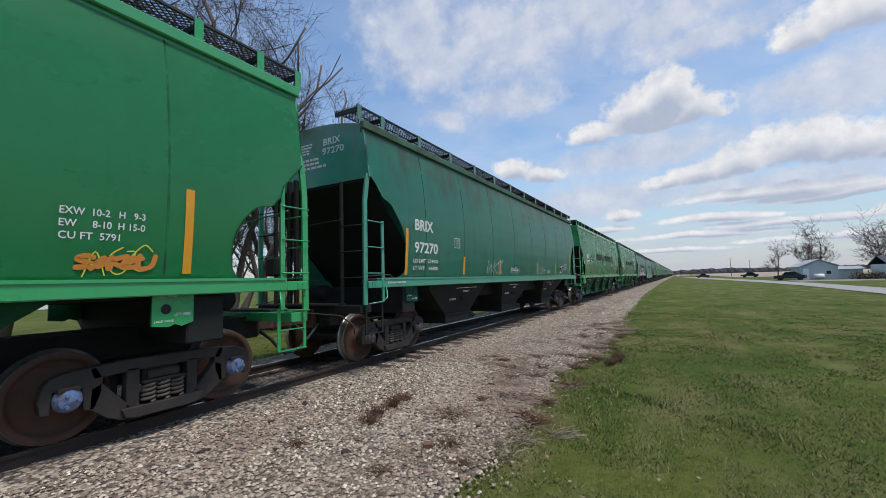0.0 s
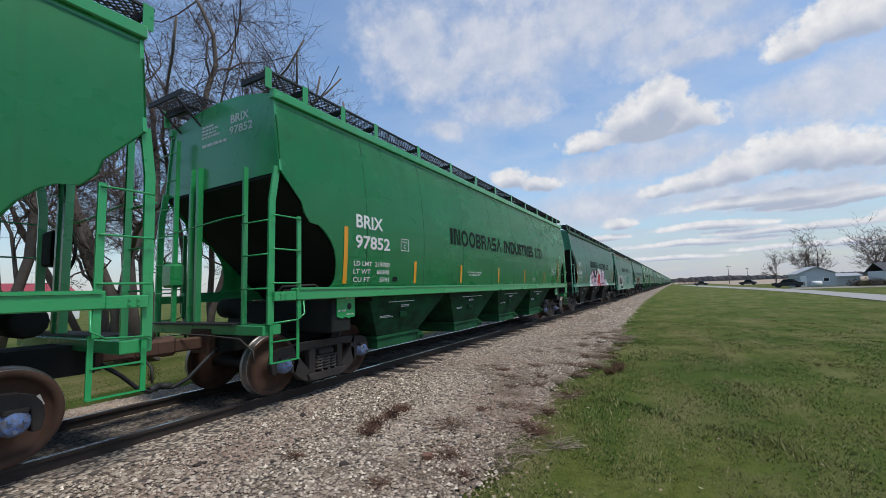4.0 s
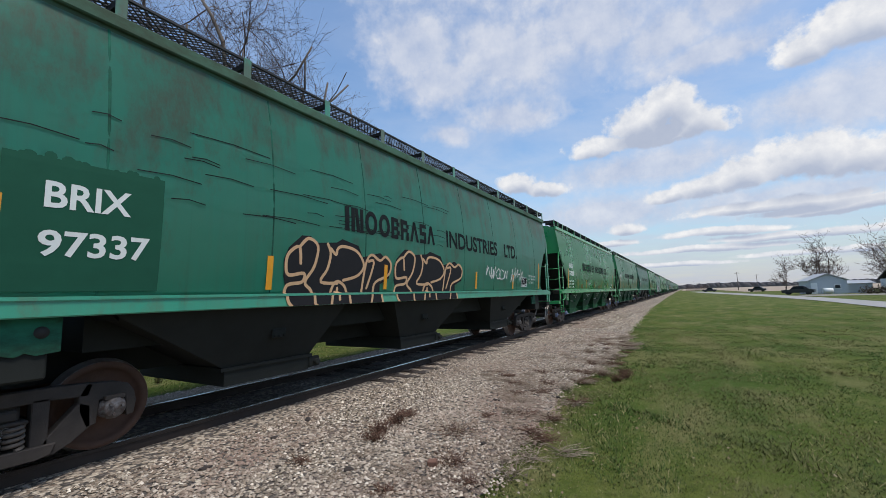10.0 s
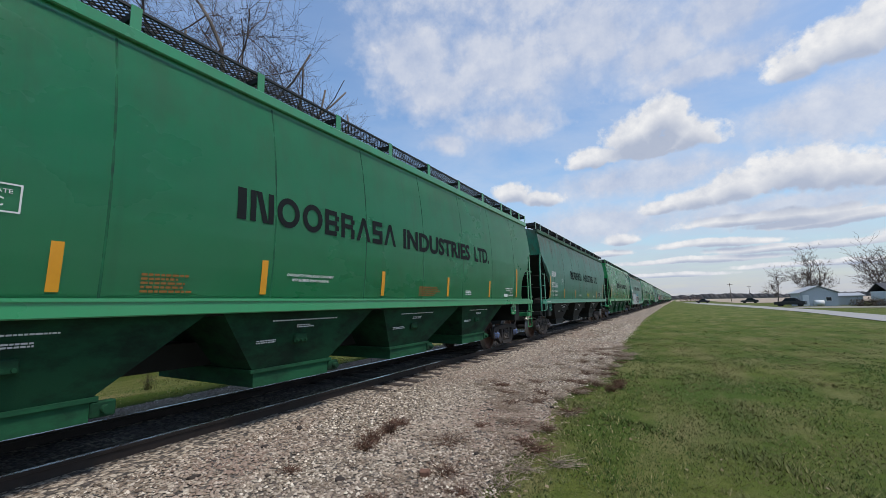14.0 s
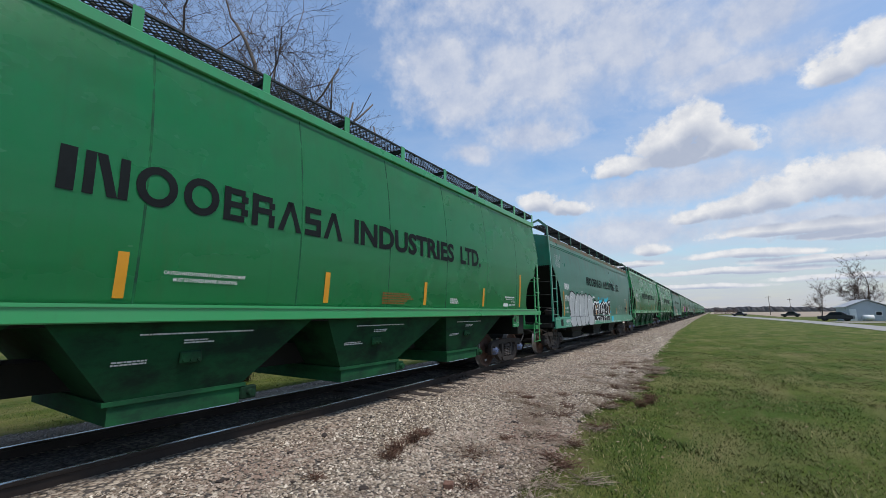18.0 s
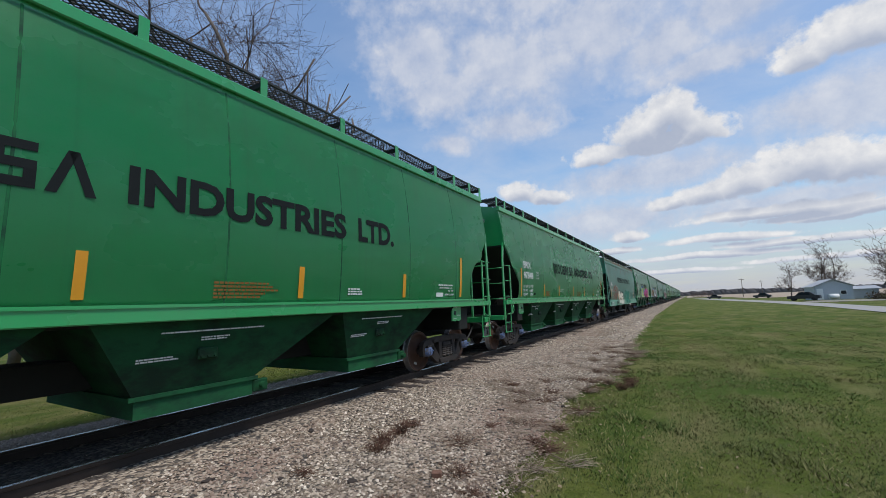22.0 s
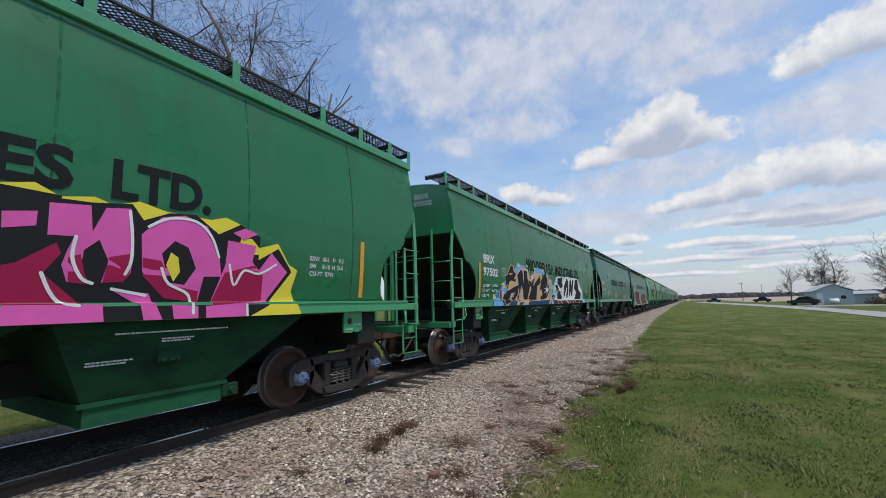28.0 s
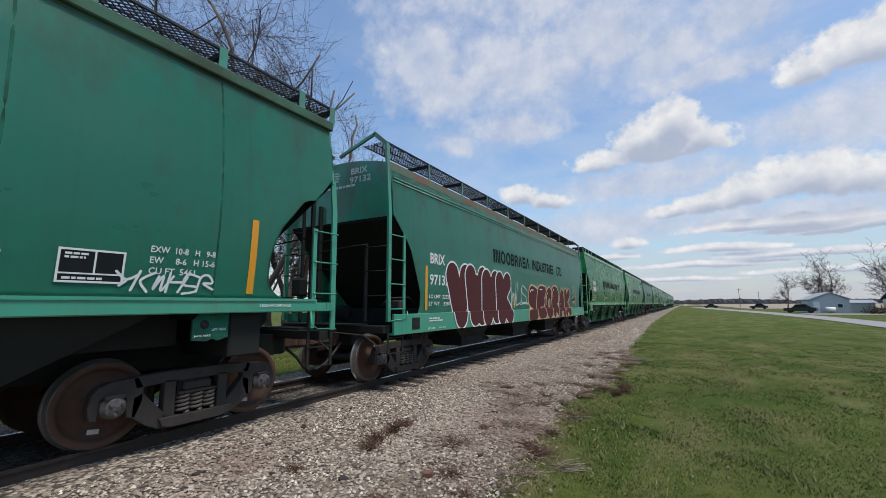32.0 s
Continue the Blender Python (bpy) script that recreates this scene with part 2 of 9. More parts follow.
PAINT = body_paint()
BALLAST = ballast_mat()
LAWN = grass_ground()
STEEL = plain("worn_steel", (0.025, 0.021, 0.019), 0.7, 0.1, 0.4, 9)
TRUCK = plain("dusty_cast_steel", (0.040, 0.033, 0.029), 0.8, 0.0, 0.6, 7, 0.4, 0.3)
# near-black: older cars' grime, and shade painted on slope sheets and underframe
UNDER = plain("grimy_and_shaded_paint", (0.014, 0.016, 0.014), 0.8, 0.0, 0.5, 3, 0.2, 0.25)
WHEEL = plain("rusty_wheel_steel", (0.080, 0.042, 0.028), 0.75, 0.0, 0.5, 6, 0.2, 0.3)
TREAD = plain("bright_tread_steel", (0.30, 0.28, 0.26), 0.38, 0.75, 0.4, 20, 0.05)
RAIL = plain("rail_steel", (0.034, 0.024, 0.019), 0.75, 0.0, 0.5, 8, 0.3, 0.3)
RAILTOP = plain("polished_rail_head", (0.45, 0.45, 0.46), 0.25, 0.95, 0.2, 15, 0.02)
TIE = plain("creosoted_wood", (0.034, 0.024, 0.019), 0.9, 0.0, 0.6, 5, 0.6)
BARK = plain("grey_bark", (0.115, 0.092, 0.076), 0.9, 0.0, 0.4, 8, 0.6)
YELLOW = plain("reflective_yellow", (0.62, 0.27, 0.012), 0.45, 0.0, 0.15, 10, 0.02)
WHITE = plain("white_stencil_paint", (0.62, 0.64, 0.62), 0.7, 0.0, 0.12, 12, 0.02, 0.25)
BLACK = plain("black_stencil_paint", (0.012, 0.015, 0.016), 0.85, 0.0, 0.3, 9, 0.02, 0.12)
GRATE = plain("galvanised_grating", (0.022, 0.022, 0.023), 0.6, 0.2, 0.3, 12, 0.05)
BLACKRUBBER = plain("black_rubber", (0.012, 0.012, 0.013), 0.7, 0.0, 0.3, 9, 0.1)
CHALK = plain("white_chalk_mark", (0.45, 0.45, 0.43), 0.8, 0.0, 0.4, 30, 0.02)


def caps():
    m = Mat("bearing_cap_paint", 0.55)
    base = m.n.new("ShaderNodeObjectInfo").outputs["Color"]
    m.color(m.mix(m.ramp(m.noise(22, 5, 0.7), 0.42, 0.6), base, (0.10, 0.095, 0.095)))
    return m.bump(m.noise(60, 3), 0.2, 0.003).m


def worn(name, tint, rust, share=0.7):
    """The car's colour with a tint: dust and rust on chords, shade on bays."""
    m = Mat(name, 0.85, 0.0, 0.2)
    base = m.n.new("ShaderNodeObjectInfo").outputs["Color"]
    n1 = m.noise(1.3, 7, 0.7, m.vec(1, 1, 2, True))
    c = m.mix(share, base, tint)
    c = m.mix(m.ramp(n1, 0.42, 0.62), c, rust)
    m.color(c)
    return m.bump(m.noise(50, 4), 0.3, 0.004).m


CAPS = caps()
RUSTPAINT = worn("rusty_chord", (0.16, 0.12, 0.09), (0.20, 0.105, 0.075))
DUSTY = worn("dusty_chord", (0.075, 0.075, 0.055), (0.05, 0.075, 0.05))
# bay paint: body colour darkened, the shade below the sill mixed in
SHADED_BAY = worn("shaded_hopper_paint", (0.005, 0.013, 0.008), (0.006, 0.020, 0.011), 0.84)
# outlet paint: body colour with a milder underbody shade mixed in
OUTLET = worn("shaded_outlet_paint", (0.010, 0.034, 0.018), (0.010, 0.044, 0.022), 0.78)
# car colour mixed towards dark green, for weld seams and older jacking pads
SEAM = worn("dark_seam_and_pad_paint", (0.010, 0.032, 0.020), (0.012, 0.045, 0.028), 0.60)
# coil colour lightened so the springs look lit beside the trucks
SPRING = plain("lit_coil_steel", (0.11, 0.092, 0.078), 0.8, 0.0, 0.5, 14, 0.3, 0.3)


def islands(name, cols, rough=0.9, noise_scale=40, patches=None):
    """Colour that changes from piece to piece of one mesh."""
    m = Mat(name, rough, 0.0, 0.12)
    r = m.n.new("ShaderNodeNewGeometry").outputs["Random Per Island"]
    ramp = m.n.new("ShaderNodeValToRGB")
    while len(ramp.color_ramp.elements) < len(cols):
        ramp.color_ramp.elements.new(0.5)
    for k, (e, c) in enumerate(zip(ramp.color_ramp.elements, cols)):
        e.position, e.color = k / max(1, len(cols) - 1), (*c, 1)
    m.l.new(r, ramp.inputs[0])
    c = m.mix(m.math("MULTIPLY", m.noise(noise_scale, 3), 0.5), ramp.outputs[0], m.mix(0.5, ramp.outputs[0], (0.02, 0.02, 0.015)))
    if patches:
        c = m.mix(m.math("MULTIPLY", m.ramp(m.noise(0.5, 6, 0.65, m.vec(1, 0.5, 1)), 0.44, 0.66), 0.85), c, patches[0])
        c = m.mix(m.math("MULTIPLY", m.ramp(m.noise(0.23, 5, 0.6, m.vec(2.2, 0.25, 1)), 0.48, 0.66), 0.5), c, patches[1])
    m.color(c)
    return m.m


STONES = islands("ballast_stones", ((0.030, 0.022, 0.017), (0.36, 0.288, 0.212), (0.10, 0.074, 0.055), (0.58, 0.49, 0.385), (0.19, 0.138, 0.10), (0.82, 0.72, 0.585), (0.055, 0.040, 0.031), (0.47, 0.385, 0.29)), 0.9, 40, ((0.24, 0.165, 0.13), (0.42, 0.35, 0.28)))
BLADES = islands("grass_blade", ((0.016, 0.042, 0.009), (0.052, 0.098, 0.016), (0.098, 0.142, 0.027), (0.026, 0.062, 0.011), (0.066, 0.116, 0.019), (0.022, 0.050, 0.010), (0.12, 0.136, 0.038), (0.42, 0.35, 0.19)), 0.75, 40, ((0.17, 0.142, 0.066), (0.024, 0.072, 0.013)))
LEAF = islands("dry_leaf", ((0.28, 0.22, 0.14), (0.17, 0.12, 0.07), (0.36, 0.31, 0.22)), 0.8)
TWIG = plain("twig_bark", (0.085, 0.060, 0.052), 0.9, 0.0, 0.35, 3, 0.2)
WEEDRED = islands("dead_weed_red", ((0.10, 0.050, 0.036), (0.17, 0.095, 0.066), (0.075, 0.045, 0.033)))
WEEDGREY = islands("dead_weed_grey", ((0.27, 0.205, 0.16), (0.38, 0.31, 0.235), (0.20, 0.14, 0.11)))
BRICK = plain("red_brick", (0.15, 0.075, 0.05), 0.9, 0.0, 0.35, 30, 0.5)
SIDING = plain("pale_metal_siding", (0.42, 0.45, 0.48), 0.5, 0.2, 0.12, 0.7, 0.1)
WHITEWALL = plain("white_siding", (0.66, 0.66, 0.64), 0.7, 0.0, 0.12, 0.6, 0.1)
TRIM = plain("white_trim", (0.72, 0.72, 0.70), 0.6, 0.0, 0.1, 1.0, 0.05)
TINROOF = plain("tin_roof", (0.40, 0.42, 0.44), 0.4, 0.5, 0.2, 0.6, 0.1)
DARKROOF = plain("dark_shingles", (0.050, 0.052, 0.060), 0.85, 0.0, 0.3, 2.0, 0.3)
REDROOF = plain("red_metal_roof", (0.30, 0.045, 0.050), 0.55, 0.1, 0.2, 0.7, 0.1)
BROWNROOF = plain("brown_shingles", (0.12, 0.09, 0.075), 0.85, 0.0, 0.3, 2.0, 0.3)
GLASS = plain("dark_window_glass", (0.02, 0.025, 0.03), 0.08, 0.0, 0.1, 1.0, 0.0)
DARKCAR = plain("dark_car_paint", (0.018, 0.020, 0.024), 0.3, 0.0, 0.2, 2.0, 0.02)
BRUSH = islands("dark_brush", ((0.035, 0.028, 0.022), (0.08, 0.06, 0.045), (0.05, 0.05, 0.03)))
REDBRUSH = islands("red_brush", ((0.085, 0.042, 0.036), (0.12, 0.065, 0.052), (0.07, 0.05, 0.045)))
FARWOOD = islands("hazy_woods", ((0.13, 0.12, 0.125), (0.16, 0.145, 0.145), (0.115, 0.115, 0.125)), 0.95, 0.05)
ROADMAT = plain("pale_road", (0.27, 0.26, 0.245), 0.9, 0.0, 0.15, 0.5, 0.3)
YARDMAT = plain("gravel_yard", (0.22, 0.20, 0.16), 0.95, 0.0, 0.4, 0.4, 0.4)
FIELDMAT = plain("stubble_field", (0.30, 0.235, 0.17), 0.95, 0.0, 0.2, 0.02, 0.3)

# ---- mesh helpers ----
def mesh_of(bm, name, mats, smooth=False):
    me = bpy.data.meshes.new(name)
    bm.normal_update()
    bm.to_mesh(me)
    bm.free()
    for m in mats if isinstance(mats, (list, tuple)) else (mats,):
        me.materials.append(m)
    if smooth:
        me.shade_smooth()
    return me


def part(name, bm, material, parent=None, label="", smooth=False):
    ob = new(name, mesh_of(bm, name, material, smooth) if isinstance(bm, bmesh.types.BMesh) else bm)
    if parent is not None:
        ob.parent = parent
    return tagged(ob, label)


def box(bm, x0, x1, y0, y1, z0, z1, mi=0, bevel=0.0):
    vs = [bm.verts.new((x, y, z)) for x in (x0, x1) for y in (y0, y1) for z in (z0, z1)]
    fs = [bm.faces.new([vs[i] for i in f]) for f in ((0, 1, 3, 2), (4, 6, 7, 5), (0, 4, 5, 1), (2, 3, 7, 6), (0, 2, 6, 4), (1, 5, 7, 3))]
    for f in fs:
        f.material_index = mi
    if bevel:
        es = list({e for f in fs for e in f.edges})
        bmesh.ops.bevel(bm, geom=es, offset=bevel, segments=1, affect="EDGES")
    return vs


def beam(bm, a, b, w, h=None, mi=0, up=(0, 0, 1)):
    """A square bar from a to b."""
    a, b = Vector(a), Vector(b)
    h = h or w
    d = (b - a).normalized()
    s = d.cross(Vector(up))
    s = s.normalized() if s.length > 1e-4 else Vector((1, 0, 0))
    t = s.cross(d)
    vs = [bm.verts.new(p + s * i * w / 2 + t * j * h / 2) for p in (a, b) for i, j in ((-1, -1), (1, -1), (1, 1), (-1, 1))]
    for f in ((0, 1, 2, 3), (7, 6, 5, 4), (0, 4, 5, 1), (1, 5, 6, 2), (2, 6, 7, 3), (3, 7, 4, 0)):
        bm.faces.new([vs[i] for i in f]).material_index = mi


def tube(bm, pts, r, seg=6, mi=0):
    """A round rod along points; r may be one radius or one for each point."""
    pts = [Vector(p) for p in pts]
    rs = r if isinstance(r, (list, tuple)) else [r] * len(pts)
    rings = []
    for i, p in enumerate(pts):
        d = (pts[min(i + 1, len(pts) - 1)] - pts[max(i - 1, 0)]).normalized()
        s = d.cross(Vector((0, 0, 1)) if abs(d.z) < 0.9 else Vector((1, 0, 0))).normalized()
        t = s.cross(d)
        rings.append([bm.verts.new(p + (s * math.cos(k * math.tau / seg) + t * math.sin(k * math.tau / seg)) * rs[i]) for k in range(seg)])
    for a, b in zip(rings, rings[1:]):
        for k in range(seg):
            f = bm.faces.new((a[k], a[(k + 1) % seg], b[(k + 1) % seg], b[k]))
            f.material_index, f.smooth = mi, True
    for ring in (rings[0][::-1], rings[-1]):
        bm.faces.new(ring).material_index = mi


def lathe(bm, prof, seg=32, mi=0, axis="x"):
    """Turn (radius, along) pairs round an axis."""
    rings = []
    for r, h in prof:
        ring = []
        for k in range(seg):
            c, s = r * math.cos(k * math.tau / seg), r * math.sin(k * math.tau / seg)
            ring.append(bm.verts.new((h, c, s) if axis == "x" else (c, s, h)))
        rings.append(ring)
    for n, (a, b) in enumerate(zip(rings, rings[1:])):
        for k in range(seg):
            f = bm.faces.new((a[k], a[(k + 1) % seg], b[(k + 1) % seg], b[k]))
            f.smooth = True
            f.material_index = mi[n] if isinstance(mi, (list, tuple)) else mi
    return rings


def prism(bm, poly, x0, x1, mi=0):
    """A plate: a polygon of (y, z) pairs between two x planes."""
    a = [bm.verts.new((x0, y, z)) for y, z in poly]
    b = [bm.verts.new((x1, y, z)) for y, z in poly]
    for f in (a[::-1], b):
        bm.faces.new(f).material_index = mi
    for k in range(len(poly)):
        bm.faces.new((a[k], a[(k + 1) % len(poly)], b[(k + 1) % len(poly)], b[k])).material_index = mi


def lerp_table(table, v):
    """Value at v in a table of rising (v, value) pairs."""
    if v <= table[0][0]:
        return table[0][1]
    for (a, p), (b, q) in zip(table, table[1:]):
        if v <= b:
            return p + (q - p) * (v - a) / (b - a)
    return table[-1][1]

# ---- ground and track ----
def ballast_edge(y):
    """Where the stone shoulder meets the lawn on the near side of the track."""
    return lerp_table(((-30, 5.2), (3, 4.85), (4.8, 4.68), (6.2, 4.70), (7.7, 4.48), (9.5, 4.66), (12, 4.80), (16, 4.65), (20, 4.35), (46, 3.7), (140, 3.2), (900, 3.0)), y) + 0.16 * noise.noise((y * 0.9, 3.1, 0)) + 0.08 * noise.noise((y * 4, 8, 0))


def ground_z(x, y):
    n = 0.03 * noise.noise((x * 0.5, y * 0.3, 0)) + 0.012 * noise.noise((x * 2.3, y * 2.3, 5))
    if x > 0:
        base = lerp_table(((0, -0.17), (1.35, -0.18), (2.4, -0.22), (4.5, -0.27), (5.5, -0.29), (12, -0.32), (40, -0.35)), x)
    else:
        base = lerp_table(((-60, -0.35), (-6, -0.36), (-3.2, -0.34), (-2.4, -0.28), (-1.35, -0.18), (0, -0.17)), x)
    return base + (n if abs(x) > 1.5 else 0.006 * noise.noise((x * 6, y * 6, 1)))


def steps(edges):
    out = []
    for a, b, d in edges:
        k = max(1, round((b - a) / d))
        out += [a + (b - a) * i / k for i in range(k)]
    return out + [edges[-1][1]]


def build_ground():
    xs = steps(((-3000, -300, 900), (-300, -40, 52), (-40, -8, 4), (-8, -3.4, 0.6), (-3.4, 6.2, 0.2), (6.2, 12, 0.6), (12, 40, 4), (40, 300, 52), (300, 3000, 900)))
    ys = steps(((-300, -20, 70), (-20, -2, 2), (-2, 16, 0.25), (16, 40, 1), (40, 120, 5), (120, 500, 40), (500, 4500, 800)))
    bm = bmesh.new()
    grid = [[bm.verts.new((x, y, ground_z(x, y))) for y in ys] for x in xs]
    for i in range(len(xs) - 1):
        for j in range(len(ys) - 1):
            f = bm.faces.new((grid[i][j], grid[i + 1][j], grid[i + 1][j + 1], grid[i][j + 1]))
            f.smooth = True
    tagged(part("ground", bm, LAWN), "short spring lawn, green with dry straw patches", "ground", kind="structure")
    # stone bed of the track, laid on the ground
    bm = bmesh.new()
    ys2 = steps(((-25, -2, 1), (-2, 16, 0.2), (16, 40, 0.5), (40, 120, 3), (120, 900, 30)))
    cols = 26
    rows = []
    for y in ys2:
        a, b = -3.0 + 0.15 * noise.noise((y * 0.8, 1, 7)), ballast_edge(y)
        rows.append([bm.verts.new((x := a + (b - a) * k / cols, y, ground_z(x, y) + (0.035 if 0 < k < cols else -0.05) + 0.012 * noise.noise((x * 5, y * 5, 3)))) for k in range(cols + 1)])
    for p, q in zip(rows, rows[1:]):
        for k in range(cols):
            f = bm.faces.new((p[k], p[k + 1], q[k + 1], q[k]))
            f.smooth = True
    tagged(part("ballast_bed", bm, BALLAST), "pale grey and tan crushed stone ballast", "ballast", kind="structure")


RAIL_PROF = ((-0.075, -0.175), (0.075, -0.175), (0.075, -0.163), (0.012, -0.145), (0.010, -0.045), (0.036, -0.036), (0.036, -0.006), (0.030, 0.0), (-0.030, 0.0), (-0.036, -0.006), (-0.036, -0.036), (-0.010, -0.045), (-0.012, -0.145), (-0.075, -0.163))


def build_track():
    track = tagged(new("railway_track"), "single railway track on dark wooden sleepers in pale ballast", "track", kind="structure")
    for side in (-1, 1):
        bm = bmesh.new()
        cx = side * 0.7535
        a = [bm.verts.new((cx + x, -40, z)) for x, z in RAIL_PROF]
        b = [bm.verts.new((cx + x, 900, z)) for x, z in RAIL_PROF]
        for k in range(len(RAIL_PROF)):
            k2 = (k + 1) % len(RAIL_PROF)
            bm.faces.new((a[k], a[k2], b[k2], b[k])).material_index = 1 if k == 7 else 0
        part("rail", bm, (RAIL, RAILTOP), track, "dark rail with a polished head")
    shapes = []
    for v in range(4):
        bm = bmesh.new()
        box(bm, -1.3 - 0.03 * v, 1.3 + 0.04 * (v % 3), -0.115, 0.115, -0.17, 0, bevel=0.012)
        for p in bm.verts:
            p.co.z += 0.01 * noise.noise(p.co * 5 + Vector((v * 9, 0, 0)))
            p.co.x += 0.03 * noise.noise(p.co * 7 + Vector((0, v * 5, 0)))
        for s in (-1, 1):
            box(bm, s * 0.7535 - 0.17, s * 0.7535 + 0.17, -0.09, 0.09, -0.001, 0.012, 1)
            for e in (-0.1, 0.1):
                box(bm, s * 0.7535 + e - 0.012, s * 0.7535 + e + 0.012, -0.03, 0.01, 0.0, 0.03, 1)
        shapes.append(mesh_of(bm, "tie", (TIE, RAIL)))
    rest = bmesh.new()
    rnd = random.Random(4)
    for k in range(900):
        y = -12 + k * 0.52 + rnd.uniform(-0.03, 0.03)
        z, x = (-0.172 if y < 6.2 else -0.128) + rnd.uniform(-0.022, 0.006), rnd.uniform(-0.08, 0.16)
        if k < 240:
            ob = new("tie", shapes[rnd.randrange(4)])
            ob.parent, ob.matrix_basis = track, pose(x, y, z, 0, 0, rnd.uniform(-1, 1))
        else:
            box(rest, -1.3 + x, 1.3 + x, y - 0.115, y + 0.115, z - 0.17, z)
    tagged(part("far_ties", rest, TIE, track), kind="stuff")
    # joint bars bolted on the near rail
    for y in (9.35, 21.2):
        bm = bmesh.new()
        for s in (-1, 1):
            box(bm, 0.7535 + s * 0.028 - 0.014, 0.7535 + s * 0.028 + 0.014, y - 0.45, y + 0.45, -0.14, -0.045, bevel=0.008)
        for k in range(6):
            box(bm, 0.79, 0.815, y - 0.4 + k * 0.16 - 0.02, y - 0.4 + k * 0.16 + 0.02, -0.115, -0.07)
        part("joint_bar", bm, RAIL, track, "bolted rail joint bar")


build_ground()
build_track()

# ---- hopper cars ----
# side profile (z, x) and end cut-out (z, distance from the end) of the round-sided cars and of the flat-sided ones
PROF_R = ((1.60, 1.475), (2.0, 1.515), (2.4, 1.54), (2.82, 1.55), (3.2, 1.535), (3.6, 1.50), (4.0, 1.45), (4.3, 1.395), (4.55, 1.345))
PROF_F = ((1.30, 1.50), (2.0, 1.515), (2.6, 1.52), (3.2, 1.50), (3.8, 1.45), (4.2, 1.40), (4.42, 1.35))
KINDS = {
    "new": dict(
        L=17.5, pitch=19.08, prof=PROF_R, sill=(1.45, 1.63), end_z=3.33, trucks=(1.36, 15.84),
        cut=((1.60, 0.95), (1.68, 1.05), (1.76, 1.10), (1.9, 1.12), (2.08, 1.11), (2.25, 1.06), (2.41, 0.96), (2.54, 0.83), (2.61, 0.71), (2.63, 0.54), (2.68, 0.49), (2.77, 0.41), (2.92, 0.37), (3.33, 0.0), (4.55, 0.0)),
        bays=((2.05, 5.05, 3.27), (5.15, 8.20, 6.50), (8.40, 11.75, 9.64), (11.80, 14.78, 12.88)),
        stripes=((1.34, 1), (3.50, 0), (5.68, 0), (8.30, 0), (10.88, 0), (13.45, 0), (15.83, 1)),
        posts=(-0.08, 0.62, 1.50, 2.44, 4.02, 5.62, 7.2, 8.75, 10.3, 11.9, 13.5, 15.06, 16.0, 16.88, 17.55),
    ),
    "old": dict(
        L=17.3, pitch=19.08, prof=PROF_R, sill=(1.43, 1.61), end_z=3.5, trucks=(1.36, 15.55),
        cut=((1.60, 0.80), (1.66, 0.98), (1.75, 1.10), (1.87, 1.15), (2.1, 1.15), (2.29, 1.12), (2.45, 1.06), (2.61, 0.98), (3.05, 0.62), (3.10, 0.52), (3.14, 0.37), (3.58, 0.0), (4.55, 0.0)),
        bays=((1.95, 5.45, 4.15), (6.70, 9.85, 8.05), (11.45, 14.95, 12.75)),
        stripes=((1.14, 1), (3.80, 0), (6.34, 0), (10.30, 0), (13.10, 0), (15.88, 1)),
        posts=(-0.08, 0.62, 2.0, 3.5, 5.0, 6.5, 8.0, 9.5, 11.0, 12.5, 14.0, 15.4, 16.7, 17.35),
    ),
    "flat": dict(
        L=17.2, pitch=18.60, prof=PROF_F, sill=(0.94, 1.34), end_z=3.3, trucks=(1.12, 15.35),
        cut=((1.30, 0.82), (1.36, 0.88), (1.5, 0.94), (1.78, 0.95), (2.64, 0.59), (2.8, 0.48), (3.31, 0.0), (4.42, 0.0)),
        bays=((2.0, 5.6, 4.3), (6.3, 10.0, 8.2), (10.7, 14.6, 12.0)),
        stripes=((1.18, 1), (4.62, 0), (6.55, 0), (9.87, 0), (11.74, 0), (15.36, 1)),
        posts=(1.6, 3.3, 5.0, 6.7, 8.4, 10.1, 11.8, 13.5, 15.2),
    ),
}


def side_x(K, z):
    """How far out the car's near face lies at a height: side sheet or sill."""
    if z <= K["sill"][1] and z >= K["sill"][0]:
        return 1.548
    return lerp_table(K["prof"], z)


